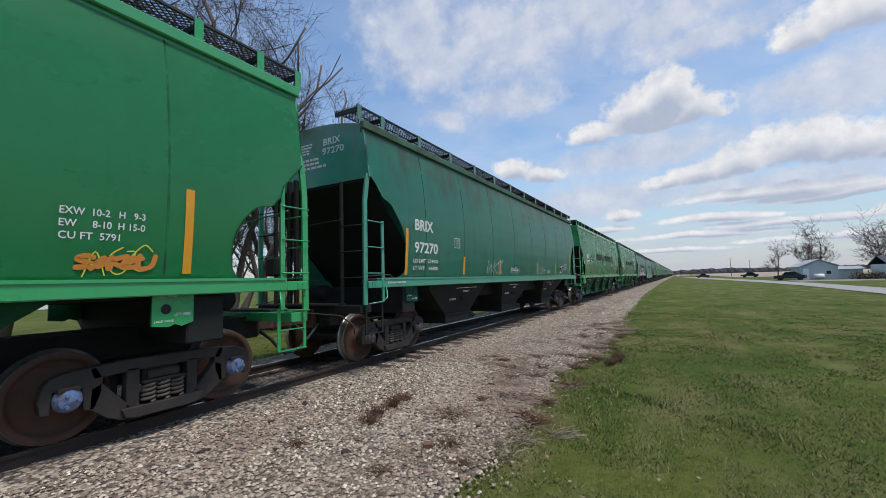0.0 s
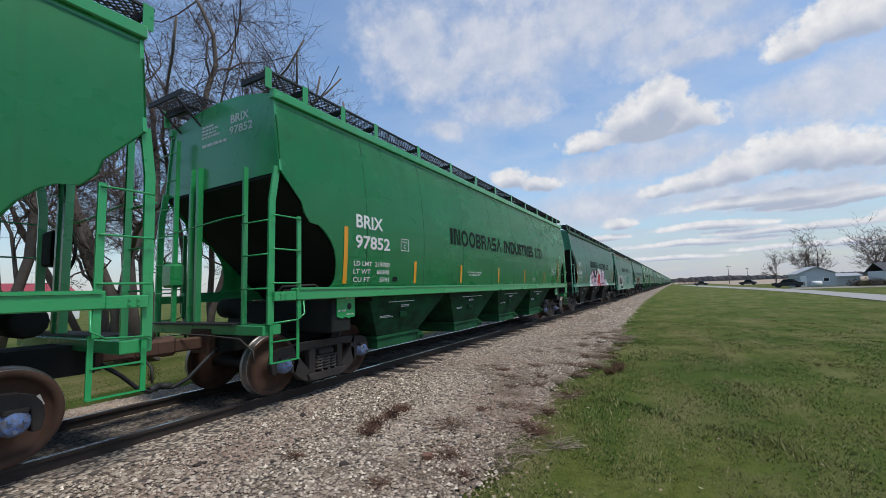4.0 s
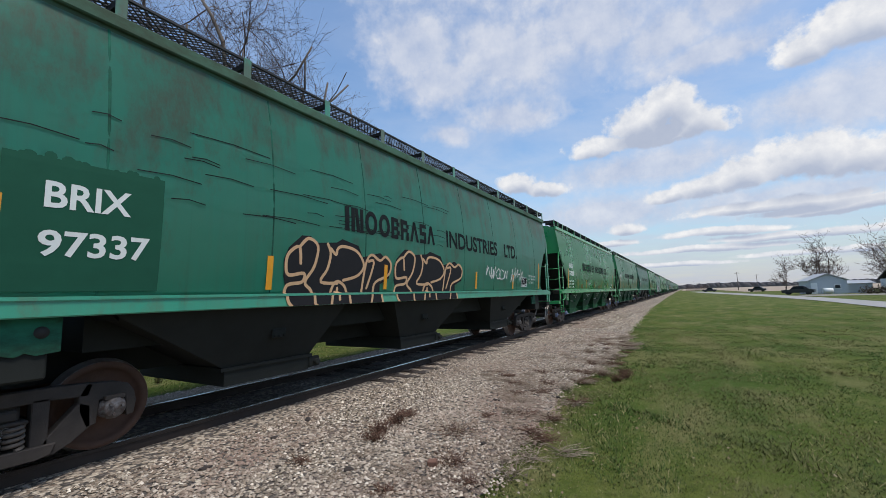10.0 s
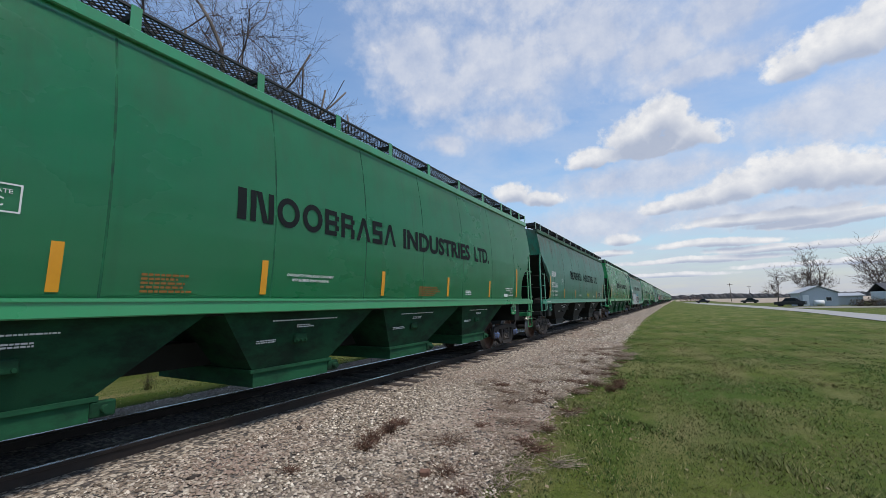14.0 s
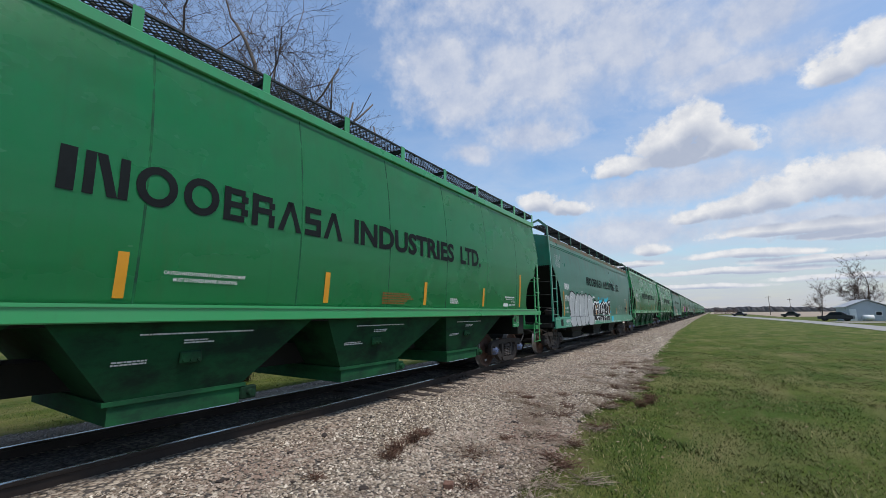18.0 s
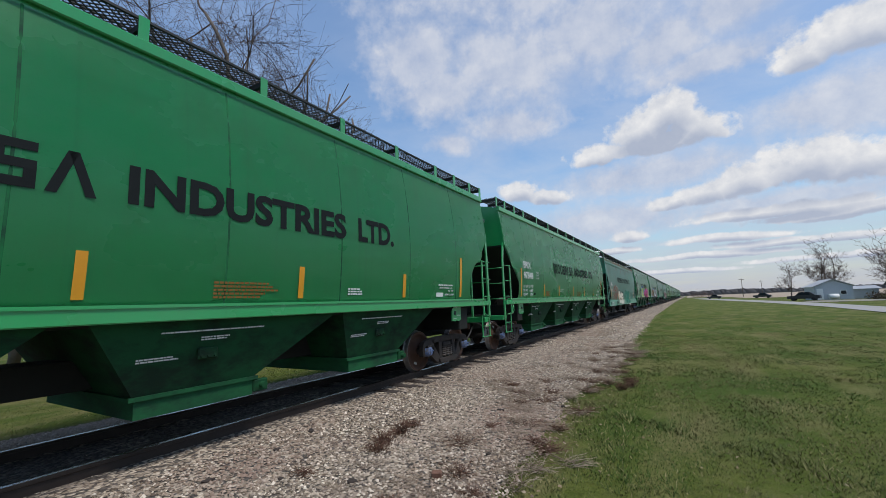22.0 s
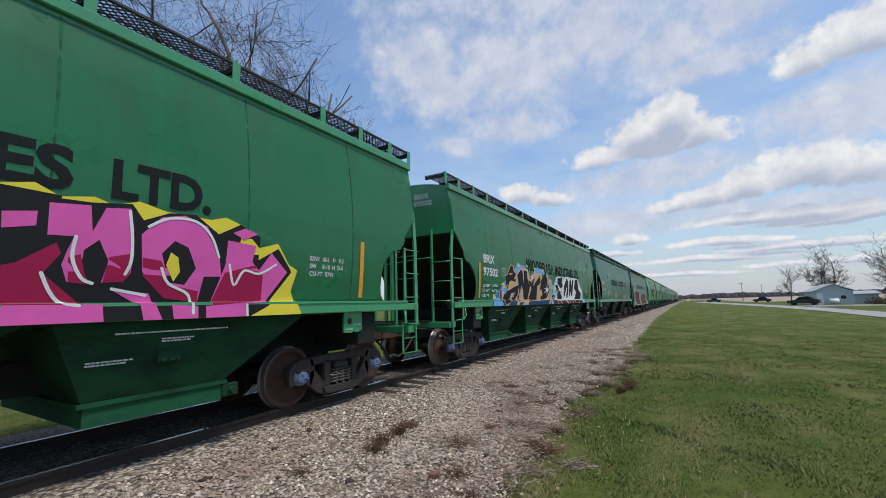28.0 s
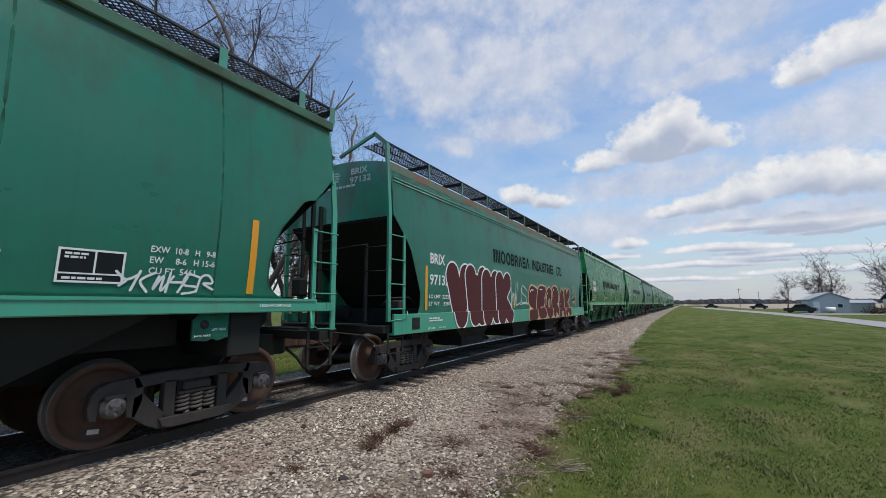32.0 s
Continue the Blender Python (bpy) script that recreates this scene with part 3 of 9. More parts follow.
def body_side(K, s):
    """One curved side sheet, cut away at both ends."""
    bm = bmesh.new()
    z0, z1, L = K["prof"][0][0], K["prof"][-1][0], K["L"]
    zs = sorted({*(round(z, 3) for z, _ in K["cut"]), *(z for z, _ in K["prof"]), *(z0 + (z1 - z0) * k / 14 for k in range(15))})
    zs = [z for k, z in enumerate(zs) if k == 0 or z - zs[k - 1] > 0.004]
    rows = []
    for z in zs:
        c = lerp_table(K["cut"], z)
        us = [c, c + 0.03] + [1.2 + (L - 2.4) * k / 48 for k in range(49)] + [L - c - 0.03, L - c]
        wave = [0.0] + [0.0008 * math.sin(u * 3.9) * (0.4 + 0.6 * noise.noise((u, z * 0.4, L))) for u in us[1:-1]] + [0.0]
        rows.append([bm.verts.new((s * (lerp_table(K["prof"], z) + w), u, z)) for u, w in zip(us, wave)])
    for a, b in zip(rows, rows[1:]):
        for k in range(len(a) - 1):
            f = bm.faces.new((a[k], a[k + 1], b[k + 1], b[k]) if s > 0 else (a[k + 1], a[k], b[k], b[k + 1]))
            f.smooth = True
    bmesh.ops.solidify(bm, geom=bm.faces[:], thickness=0.016)
    bm.normal_update()
    for f in bm.faces:
        f.smooth = abs(f.normal.x) > 0.7
    return bm


def weld_seams(K, s):
    """Upright seams between the side's panels."""
    bm = bmesh.new()
    z0, z1 = K["prof"][0][0] + 0.03, K["prof"][-1][0] - 0.1
    n = 8
    for k in range(n):
        u = 1.9 + (K["L"] - 3.8) * k / (n - 1)
        pts = [(z0 + (z1 - z0) * i / 10) for i in range(11)]
        prev = None
        for z in pts:
            x = lerp_table(K["prof"], z)
            cur = [bm.verts.new((s * (x + d), u + e, z)) for d, e in ((0.0018, -0.013), (0.0040, 0.0), (0.0018, 0.013))]
            if prev:
                for a in (0, 1):
                    bm.faces.new((prev[a], prev[a + 1], cur[a + 1], cur[a]))
            prev = cur
    bmesh.ops.recalc_face_normals(bm, faces=bm.faces[:])
    return bm


def end_flip(L, rear):
    return (lambda u: L - u) if rear else (lambda u: u)


def arch(x, crown, eave, half):
    return eave + (crown - eave) * (1 - (x / half) ** 2)


def end_parts(K, kind, car, rear):
    """Ladders, posts, platform, end sheets, coupler and hose at one end; u runs from the end inwards."""
    e = end_flip(K["L"], rear)
    flat = kind == "flat"
    ez, top = K["end_z"], K["prof"][-1][0]
    half = K["prof"][-1][1]
    # upper end sheet
    bm = bmesh.new()
    n = 14
    up = [(-half + 2 * half * k / n) for k in range(n + 1)]
    lo = lerp_table(K["prof"], ez) - 0.012
    grid = []
    for d in (0.02, 0.045):
        a = [bm.verts.new((x * (lo / half), e(d), ez)) for x in up]
        m = [bm.verts.new((x * ((lerp_table(K["prof"], 4.0) - 0.012) / half), e(d), 4.0)) for x in up]
        b = [bm.verts.new((x, e(d), arch(x, top + 0.20, top, half))) for x in up]
        grid.append((a, m, b))
    for a, m, b in grid:
        for p, q in ((a, m), (m, b)):
            for k in range(n):
                bm.faces.new((p[k], p[k + 1], q[k + 1], q[k]))
    for k in range(n):
        bm.faces.new((grid[0][2][k], grid[0][2][k + 1], grid[1][2][k + 1], grid[1][2][k]))
        bm.faces.new((grid[0][0][k], grid[0][0][k + 1], grid[1][0][k + 1], grid[1][0][k]))
    bmesh.ops.recalc_face_normals(bm, faces=bm.faces[:])
    part("end_sheet", bm, PAINT, car)
    # slope sheet under it, its shade put into the dark colour
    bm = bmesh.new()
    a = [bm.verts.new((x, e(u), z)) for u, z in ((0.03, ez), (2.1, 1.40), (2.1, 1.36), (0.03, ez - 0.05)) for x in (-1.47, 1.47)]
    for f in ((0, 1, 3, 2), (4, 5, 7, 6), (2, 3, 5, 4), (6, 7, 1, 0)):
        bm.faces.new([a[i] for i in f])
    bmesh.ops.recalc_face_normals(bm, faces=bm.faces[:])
    part("end_slope_sheet", bm, UNDER, car, "sloping end sheet, coloured dark for its shade")
    # corner posts and ladder stiles
    base = 1.13 if not flat else 1.2
    for s in (1, -1):
        bm = bmesh.new()
        xt = half + 0.02
        if flat:
            beam(bm, (s * 1.47, e(-0.09), base), (s * 1.47, e(-0.09), 3.3), 0.09, 0.05, up=(1, 0, 0))
            beam(bm, (s * 1.47, e(-0.09), 3.28), (s * 1.385, e(-0.09), 4.78), 0.09, 0.05, up=(1, 0, 0))
            beam(bm, (s * 1.385, e(-0.09), 4.76), (s * 1.06, e(-0.09), 5.05), 0.09, 0.05, up=(0, 1, 0))
            beam(bm, (s * 1.08, e(-0.09), 5.05), (s * 0.1, e(-0.09), 4.72), 0.06, 0.05, up=(0, 1, 0))
            part("corner_frame", bm, PAINT, car, "bent steel end frame")
        else:
            beam(bm, (s * 1.46, e(-0.10), base), (s * 1.46, e(-0.08), ez - 0.45), 0.10, 0.035, up=(1, 0, 0))
            beam(bm, (s * 1.46, e(-0.08), ez - 0.46), (s * 1.475, e(-0.01), ez + 0.06), 0.10, 0.035, up=(1, 0, 0))
            part("corner_post", bm, PAINT, car)
        if not flat:
            bm = bmesh.new()
            beam(bm, (s * (lo + 0.0), e(0.015), ez), (s * (half + 0.0), e(0.015), top), 0.04, 0.04, up=(1, 0, 0))
            part("corner_angle", bm, PAINT, car)
        # side ladder
        zt = 2.70 if not flat else 2.95
        bm = bmesh.new()
        beam(bm, (s * 1.51, e(0.36), base + 0.05), (s * 1.51, e(0.36), zt), 0.07, 0.025, up=(1, 0, 0))
        part("ladder_stile", bm, PAINT, car)
        for z in (zt - 0.04, zt - 0.52, zt - 1.0) if not flat else (2.88, 2.40, 1.92, 1.44):
            bm = bmesh.new()
            tube(bm, [(s * 1.53, e(-0.11), z), (s * 1.545, e(-0.06), z), (s * 1.545, e(0.33), z), (s * 1.53, e(0.38), z)], 0.012, 5)
            part("rung", bm, PAINT, car)
        bm = bmesh.new()
        tube(bm, [(s * 1.54, e(-0.1), base + 0.02), (s * 1.56, e(0.3), base + 0.04), (s * 1.56, e(0.42), base + 0.12), (s * 1.54, e(0.42), 1.44 if not flat else 1.4)], 0.013, 5)
        part("grab_iron", bm, PAINT, car)
        # sill step
        bm = bmesh.new()
        zb, zs = 0.60, (1.2 if not flat else 1.0)
        beam(bm, (s * 1.46, e(-0.08), zs), (s * 1.46, e(-0.08), zb), 0.05, 0.015, up=(1, 0, 0))
        beam(bm, (s * 1.46, e(0.38), zs), (s * 1.46, e(0.38), zb), 0.05, 0.015, up=(1, 0, 0))
        beam(bm, (s * 1.46, e(-0.1), zb), (s * 1.46, e(0.40), zb), 0.05, 0.015)
        beam(bm, (s * 1.46, e(-0.08), zb + 0.29), (s * 1.46, e(0.38), zb + 0.29), 0.045, 0.015)
        part("sill_step", bm, PAINT if kind == "new" else UNDER, car)
        # end ladder: low on the near side, to the roof on the far side
        tall = s < 0
        xi = 0.92
        bm = bmesh.new()
        beam(bm, (s * xi, e(-0.12), base), (s * xi, e(-0.12), 4.25 if tall else (3.45 if not flat else 2.75)), 0.07, 0.04, up=(1, 0, 0))
        part("ladder_stile", bm, PAINT if kind == "new" else UNDER, car)
        z = base + 0.5
        while z < (4.3 if tall else 2.75):
            bm = bmesh.new()
            tube(bm, [(s * (xi - 0.03), e(-0.15), z), (s * 1.47, e(-0.15), z)], 0.012, 5)
            part("rung", bm, PAINT if kind == "new" else UNDER, car)
            z += 0.48
    # uprights, cross rail
    for x in (-0.62, -0.42) if kind != "flat" else (-0.5,):
        bm = bmesh.new()
        beam(bm, (x, e(-0.02), 1.1), (x, e(-0.02), 3.7), 0.09, 0.06, up=(1, 0, 0))
        part("end_upright", bm, PAINT if kind == "new" else UNDER, car)
    bm = bmesh.new()
    tube(bm, [(1.0, e(-0.16), 2.72), (0.6, e(-0.22), 2.70), (-0.6, e(-0.22), 2.62), (-1.1, e(-0.16), 2.62)], 0.013, 5)
    part("handrail", bm, PAINT if kind == "new" else UNDER, car)
    # platform, end sill, bolster
    bm = bmesh.new()
    box(bm, -1.42, 1.42, *sorted((e(-0.18), e(0.12))), 0.98, 1.12, bevel=0.01)
    part("end_sill", bm, PAINT if kind == "new" else UNDER, car)
    bm = bmesh.new()
    box(bm, -1.38, 0.85, *sorted((e(-0.26), e(0.05))), 1.125, 1.15)
    part("end_platform", bm, GRATE, car, "grey metal end platform")
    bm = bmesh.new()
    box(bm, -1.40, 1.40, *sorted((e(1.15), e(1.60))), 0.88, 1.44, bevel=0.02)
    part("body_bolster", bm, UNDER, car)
    # brake gear on the platform
    bm = bmesh.new()
    lathe(bm, [(0.0, 0.22), (0.13, 0.22), (0.17, 0.19), (0.17, -0.19), (0.13, -0.22), (0.0, -0.22)], 14)
    bmesh.ops.recalc_face_normals(bm, faces=bm.faces[:])
    tank = part("brake_cylinder" if rear else "air_reservoir", bm, UNDER, car)
    tank.matrix_basis = pose(0.3 if rear else -0.35, e(0.55), 1.34)
    if rear:
        bm = bmesh.new()
        for k in range(28):
            a, b = k * math.tau / 28, (k + 1) * math.tau / 28
            beam(bm, (-0.95 + 0.28 * math.cos(a), e(-0.2), 2.25 + 0.28 * math.sin(a)), (-0.95 + 0.28 * math.cos(b), e(-0.2), 2.25 + 0.28 * math.sin(b)), 0.03, 0.03, up=(0, 1, 0))
        for k in range(4):
            a = k * math.tau / 4 + 0.4
            beam(bm, (-0.95, e(-0.16), 2.25), (-0.95 + 0.28 * math.cos(a), e(-0.2), 2.25 + 0.28 * math.sin(a)), 0.03, 0.015, up=(0, 1, 0))
        part("brake_wheel", bm, UNDER, car, "spoked hand brake wheel")
        bm = bmesh.new()
        box(bm, -1.12, -0.76, *sorted((e(-0.14), e(0.02))), 2.02, 2.5, bevel=0.03)
        part("brake_gear_box", bm, UNDER, car)
    else:
        bm = bmesh.new()
        box(bm, -1.18, -0.86, *sorted((e(-0.2), e(0.02))), 1.72, 2.12, bevel=0.04)
        tube(bm, [(-1.0, e(-0.06), 1.75), (-1.0, e(-0.06), 1.1)], 0.03, 6)
        part("brake_gear_box", bm, PAINT if kind == "new" else UNDER, car)
        bm = bmesh.new()
        box(bm, 0.95, 1.3, *sorted((e(0.5), e(0.75))), 1.42, 1.62, bevel=0.03)
        tube(bm, [(0.9, e(0.4), 1.5), (1.1, e(0.4), 1.66), (1.25, e(0.9), 1.68), (1.2, e(1.3), 1.5)], 0.02, 6)
        part("brake_valve", bm, TRUCK, car, "small grey brake valve with pipes")
    # coupler, uncoupling lever and air hose
    bm = bmesh.new()
    box(bm, -0.09, 0.09, *sorted((e(-0.1), e(-0.62))), 0.77, 0.95, bevel=0.02)
    box(bm, -0.17, 0.10, *sorted((e(-0.58), e(-0.80))), 0.73, 1.0, bevel=0.04)
    box(bm, 0.03, 0.16, *sorted((e(-0.62), e(-0.90))), 0.75, 0.98, bevel=0.04)
    part("coupler", bm, WHEEL, car, "rusty knuckle coupler")
    bm = bmesh.new()
    box(bm, -0.24, 0.24, *sorted((e(-0.22), e(-0.1))), 0.70, 1.06, bevel=0.02)
    part("striker", bm, WHEEL, car)
    bm = bmesh.new()
    tube(bm, [(0.12, e(-0.55), 1.02), (0.3, e(-0.3), 0.98), (1.0, e(-0.24), 0.94), (1.3, e(-0.24), 0.78), (1.32, e(-0.24), 0.62)], 0.014, 5)
    part("uncoupling_lever", bm, STEEL, car)
    bm = bmesh.new()
    tube(bm, [(0.34, e(-0.15), 0.78), (0.36, e(-0.35), 0.62), (0.33, e(-0.55), 0.42), (0.28, e(-0.72), 0.33), (0.22, e(-0.80), 0.34)], 0.026, 7)
    tube(bm, [(0.25, e(-0.72), 0.345), (0.2, e(-0.86), 0.37)], 0.045, 7)
    part("air_hose", bm, BLACKRUBBER, car, "black rubber air hose")


def grating(bm, x0, x1, y0, y1, z, cell=0.088):
    """Open steel mesh of slanting bars that cross, in a frame."""
    w, run = x1 - x0, (x1 - x0) * 1.15
    k, n = 0, int((y1 - y0 + run) / cell)
    for k in range(n + 1):
        a = y0 - run + k * cell
        t0, t1 = max(0.0, (y0 - a) / run), min(1.0, (y1 - a) / run)
        if t1 - t0 < 0.03:
            continue
        for xa, xb in ((x0, x1), (x1, x0)):
            beam(bm, (xa + (xb - xa) * t0, a + run * t0, z - 0.012), (xa + (xb - xa) * t1, a + run * t1, z - 0.012), 0.013, 0.010)
    for x in (x0 + 0.012, (x0 + x1) / 2, x1 - 0.012):
        box(bm, x - 0.006, x + 0.006, y0, y1, z - 0.022, z + 0.002)


def roof_parts(K, kind, car):
    L, top, half = K["L"], K["prof"][-1][0], K["prof"][-1][1]
    bm = bmesh.new()
    n = 16
    rows = []
    for u in (0.02, L - 0.02):
        rows.append([bm.verts.new((x, u, arch(x, top + 0.20, top, half))) for x in (-half + 2 * half * k / n for k in range(n + 1))])
    for k in range(n):
        bm.faces.new((rows[0][k], rows[0][k + 1], rows[1][k + 1], rows[1][k])).smooth = True
    bmesh.ops.solidify(bm, geom=bm.faces[:], thickness=0.01)
    part("roof_sheet", bm, PAINT, car)
    bm = bmesh.new()
    box(bm, -0.32, 0.32, 0.5, L - 0.5, top + 0.17, top + 0.27, bevel=0.02)
    for k in range(10):
        u = 0.6 + (L - 1.2) * k / 10
        box(bm, -0.36, 0.36, u + 0.04, u + (L - 1.2) / 10 - 0.04, top + 0.26, top + 0.31, bevel=0.02)
    part("hatch_covers", bm, PAINT, car, "long trough hatch covers on the roof")
    zb = 4.88 if kind != "flat" else 4.86
    for s in (1, -1):
        bm = bmesh.new()
        if kind == "flat":
            prism(bm, [(0, top + 0.01), (L, top + 0.01), (L, top - 0.16), (0, top - 0.16)], *sorted((s * (half - 0.03), s * (half + 0.035))))
            part("top_chord", bm, RUSTPAINT, car, "faded rust-streaked top chord")
            for z in (4.10, 4.03):
                bm = bmesh.new()
                x = lerp_table(K["prof"], z)
                tube(bm, [(s * (x + 0.006), 0.06, z), (s * (x + 0.006), L - 0.06, z)], 0.016, 6)
                part("side_moulding", bm, PAINT, car)
        else:
            box(bm, *sorted((s * (half - 0.03), s * (half + 0.085))), -0.03, L + 0.03, top - 0.105, top + 0.045, bevel=0.014)
            box(bm, *sorted((s * (half - 0.04), s * (half + 0.03))), 0.0, L, top - 0.15, top - 0.105)
            part("top_chord", bm, PAINT if kind == "new" else DUSTY, car)
        # running board
        bm = bmesh.new()
        xo, xi = (1.34, 0.76) if kind != "flat" else (1.30, 0.72)
        u0, u1 = (-0.12, L + 0.12) if kind != "flat" else (-0.05, L + 0.05)
        grating(bm, *sorted((s * xi, s * xo)), u0, u1, zb)
        part("running_board", bm, GRATE, car, "dark open-mesh running board")
        bm = bmesh.new()
        box(bm, *sorted((s * (xo - 0.005), s * (xo + 0.02))), u0, u1, zb - 0.026, zb + 0.004)
        part("board_edge", bm, GRATE, car)
        for u in K["posts"]:
            bm = bmesh.new()
            if kind == "flat":
                beam(bm, (s * 1.33, u, top), (s * 1.32, u, zb + 0.0), 0.04, 0.02, up=(1, 0, 0))
            else:
                box(bm, *sorted((s * (xo + 0.021), s * (xo + 0.033))), u - 0.055, u + 0.055, top + 0.04, zb + 0.012)
            post = part("board_post", bm, PAINT, car)
            bm = bmesh.new()
            box(bm, *sorted((s * xi, s * xo)), u - 0.02, u + 0.02, zb - 0.11, zb - 0.032)
            part("bracket", bm, GRATE, post)
    for rear in (0, 1):
        e = end_flip(L, rear)
        bm = bmesh.new()
        grating(bm, -1.30, -0.30, *sorted((e(-0.42), e(0.16))), zb + 0.02)
        box(bm, -1.32, -0.28, *sorted((e(-0.42), e(-0.40))), zb - 0.06, zb + 0.03)
        beam(bm, (-0.5, e(-0.4), zb - 0.04), (-0.5, e(0.02), zb - 0.42), 0.03, 0.02)
        beam(bm, (-1.1, e(-0.4), zb - 0.04), (-1.1, e(0.02), zb - 0.42), 0.03, 0.02)
        tagged(part("crossover_board", bm, GRATE, car, "dark mesh crossover platform"), kind="stuff")


def hopper_bays(K, kind, car):
    # on new cars the bays' shade is put into their paint colour
    mat = SHADED_BAY if kind == "new" else UNDER
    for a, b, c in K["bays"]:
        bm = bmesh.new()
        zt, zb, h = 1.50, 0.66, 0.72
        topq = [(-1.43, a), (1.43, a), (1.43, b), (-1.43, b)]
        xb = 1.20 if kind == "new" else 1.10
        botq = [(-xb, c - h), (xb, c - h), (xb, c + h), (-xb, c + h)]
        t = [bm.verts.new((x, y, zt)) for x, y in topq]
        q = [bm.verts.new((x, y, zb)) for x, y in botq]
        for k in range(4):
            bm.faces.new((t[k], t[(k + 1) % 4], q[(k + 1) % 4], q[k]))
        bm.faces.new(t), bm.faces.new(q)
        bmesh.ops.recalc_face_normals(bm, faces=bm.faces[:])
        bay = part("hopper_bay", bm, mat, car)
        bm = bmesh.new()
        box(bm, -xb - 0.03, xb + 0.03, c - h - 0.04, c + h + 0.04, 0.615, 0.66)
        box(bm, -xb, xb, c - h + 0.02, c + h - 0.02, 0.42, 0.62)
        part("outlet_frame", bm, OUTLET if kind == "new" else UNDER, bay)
        bm = bmesh.new()
        for s in (-1, 1):
            tube(bm, [(s * (xb - 0.1), c + h + 0.10, 0.53), (s * (xb + 0.1), c + h + 0.10, 0.53)], 0.045, 8)
            box(bm, *sorted((s * (xb - 0.06), s * (xb + 0.03))), c + h - 0.02, c + h + 0.2, 0.45, 0.61, bevel=0.015)
        tube(bm, [(-xb, c + h + 0.10, 0.53), (xb, c + h + 0.10, 0.53)], 0.025, 6)
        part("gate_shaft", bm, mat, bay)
        for s in (-1, 1):
            bm = bmesh.new()
            f = 0.55
            x = 1.43 + (xb - 1.43) * f + 0.012
            box(bm, *sorted((s * x, s * (x + 0.035))), c - 0.12, c + 0.12, 0.98, 1.12, bevel=0.015)
            for k in range(3):
                tube(bm, [(s * x, c - 0.08 + k * 0.08, 1.02), (s * (x + 0.06), c - 0.08 + k * 0.08, 1.02)], 0.02, 6)
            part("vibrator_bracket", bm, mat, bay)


def truck_parts(car, u, kind):
    """A three-piece freight truck: bolster, two cast side frames with windows, coil springs, brake beam."""
    bm = bmesh.new()
    box(bm, -1.0, 1.0, u - 0.2, u + 0.2, 0.46, 0.66, bevel=0.03)
    lathe(bm, [(0.0, 0.86), (0.2, 0.86), (0.22, 0.66)], 14, axis="z")
    for v in bm.verts:
        if v.co.z > 0.655 and abs(v.co.x) < 0.3 and abs(v.co.y) < 0.3:
            v.co.y += u
    truck = part("truck", bm, TRUCK, car, "cast steel freight truck with coil springs")
    for s in (-1, 1):
        bm = bmesh.new()
        x0, x1 = sorted((s * 0.94, s * 1.06))

        def plate(poly, a=x0, b=x1):
            prism(bm, [(u + y, z) for y, z in poly], a, b)

        # deep top member, rounded down over the bearings
        plate([(-0.72, 0.735), (-0.4, 0.755), (0.4, 0.755), (0.72, 0.735), (0.68, 0.61), (0.38, 0.63), (-0.38, 0.63), (-0.68, 0.61)])
        # pedestals over the bearings, diagonals, columns
        for k in (-1, 1):
            plate([(k * 0.66, 0.735), (k * 0.92, 0.715), (k * 1.03, 0.675), (k * 1.085, 0.60), (k * 1.11, 0.48), (k * 1.09, 0.35), (k * 1.02, 0.335), (k * 1.005, 0.55), (k * 0.775, 0.55), (k * 0.755, 0.32), (k * 0.67, 0.30), (k * 0.61, 0.46), (k * 0.60, 0.62)])
            plate([(k * 0.70, 0.52), (k * 0.61, 0.56), (k * 0.355, 0.27), (k * 0.30, 0.115), (k * 0.43, 0.125), (k * 0.56, 0.19), (k * 0.71, 0.31)])
            plate([(k * 0.385, 0.66), (k * 0.255, 0.66), (k * 0.255, 0.17), (k * 0.385, 0.22)])
            plate([(k * 0.80, 0.585), (k * 0.98, 0.585), (k * 0.98, 0.54), (k * 0.80, 0.54)], s * 0.98 - 0.09, s * 0.98 + 0.14)
        plate([(-0.44, 0.24), (0.44, 0.24), (0.40, 0.145), (0.3, 0.12), (-0.3, 0.12), (-0.40, 0.145)], x0 - 0.03, x1 + 0.04)
        bmesh.ops.recalc_face_normals(bm, faces=bm.faces[:])
        bmesh.ops.bevel(bm, geom=[ed for ed in bm.edges if ed.calc_face_angle(0) > 0.6], offset=0.008, segments=1, affect="EDGES")
        part("side_frame", bm, TRUCK, truck)
        for k in (-0.155, 0.0, 0.155):
            bm = bmesh.new()
            pts = [(s * 1.03 + 0.055 * math.cos(a), u + k + 0.062 * math.sin(a), 0.25 + 0.215 * a / (math.tau * 4.5)) for a in (math.tau * 4.5 * i / 54 for i in range(55))]
            tube(bm, pts, 0.019, 5)
            part("coil_spring", bm, SPRING, truck)
        bm = bmesh.new()
        box(bm, s * 1.0 - 0.08, s * 1.0 + 0.09, u - 0.235, u + 0.235, 0.465, 0.50, bevel=0.01)
        box(bm, s * 1.0 - 0.08, s * 1.0 + 0.07, u - 0.17, u + 0.17, 0.50, 0.60, bevel=0.02)
        part("bolster_end", bm, TRUCK, truck)
    for k in (-1, 1):
        bm = bmesh.new()
        tube(bm, [(-0.75, u + k * 0.40, 0.36), (0.75, u + k * 0.40, 0.36)], 0.035, 6)
        for s in (-1, 1):
            box(bm, s * 0.745 - 0.05, s * 0.745 + 0.05, *sorted((u + k * 0.36, u + k * 0.435)), 0.28, 0.58, bevel=0.01)
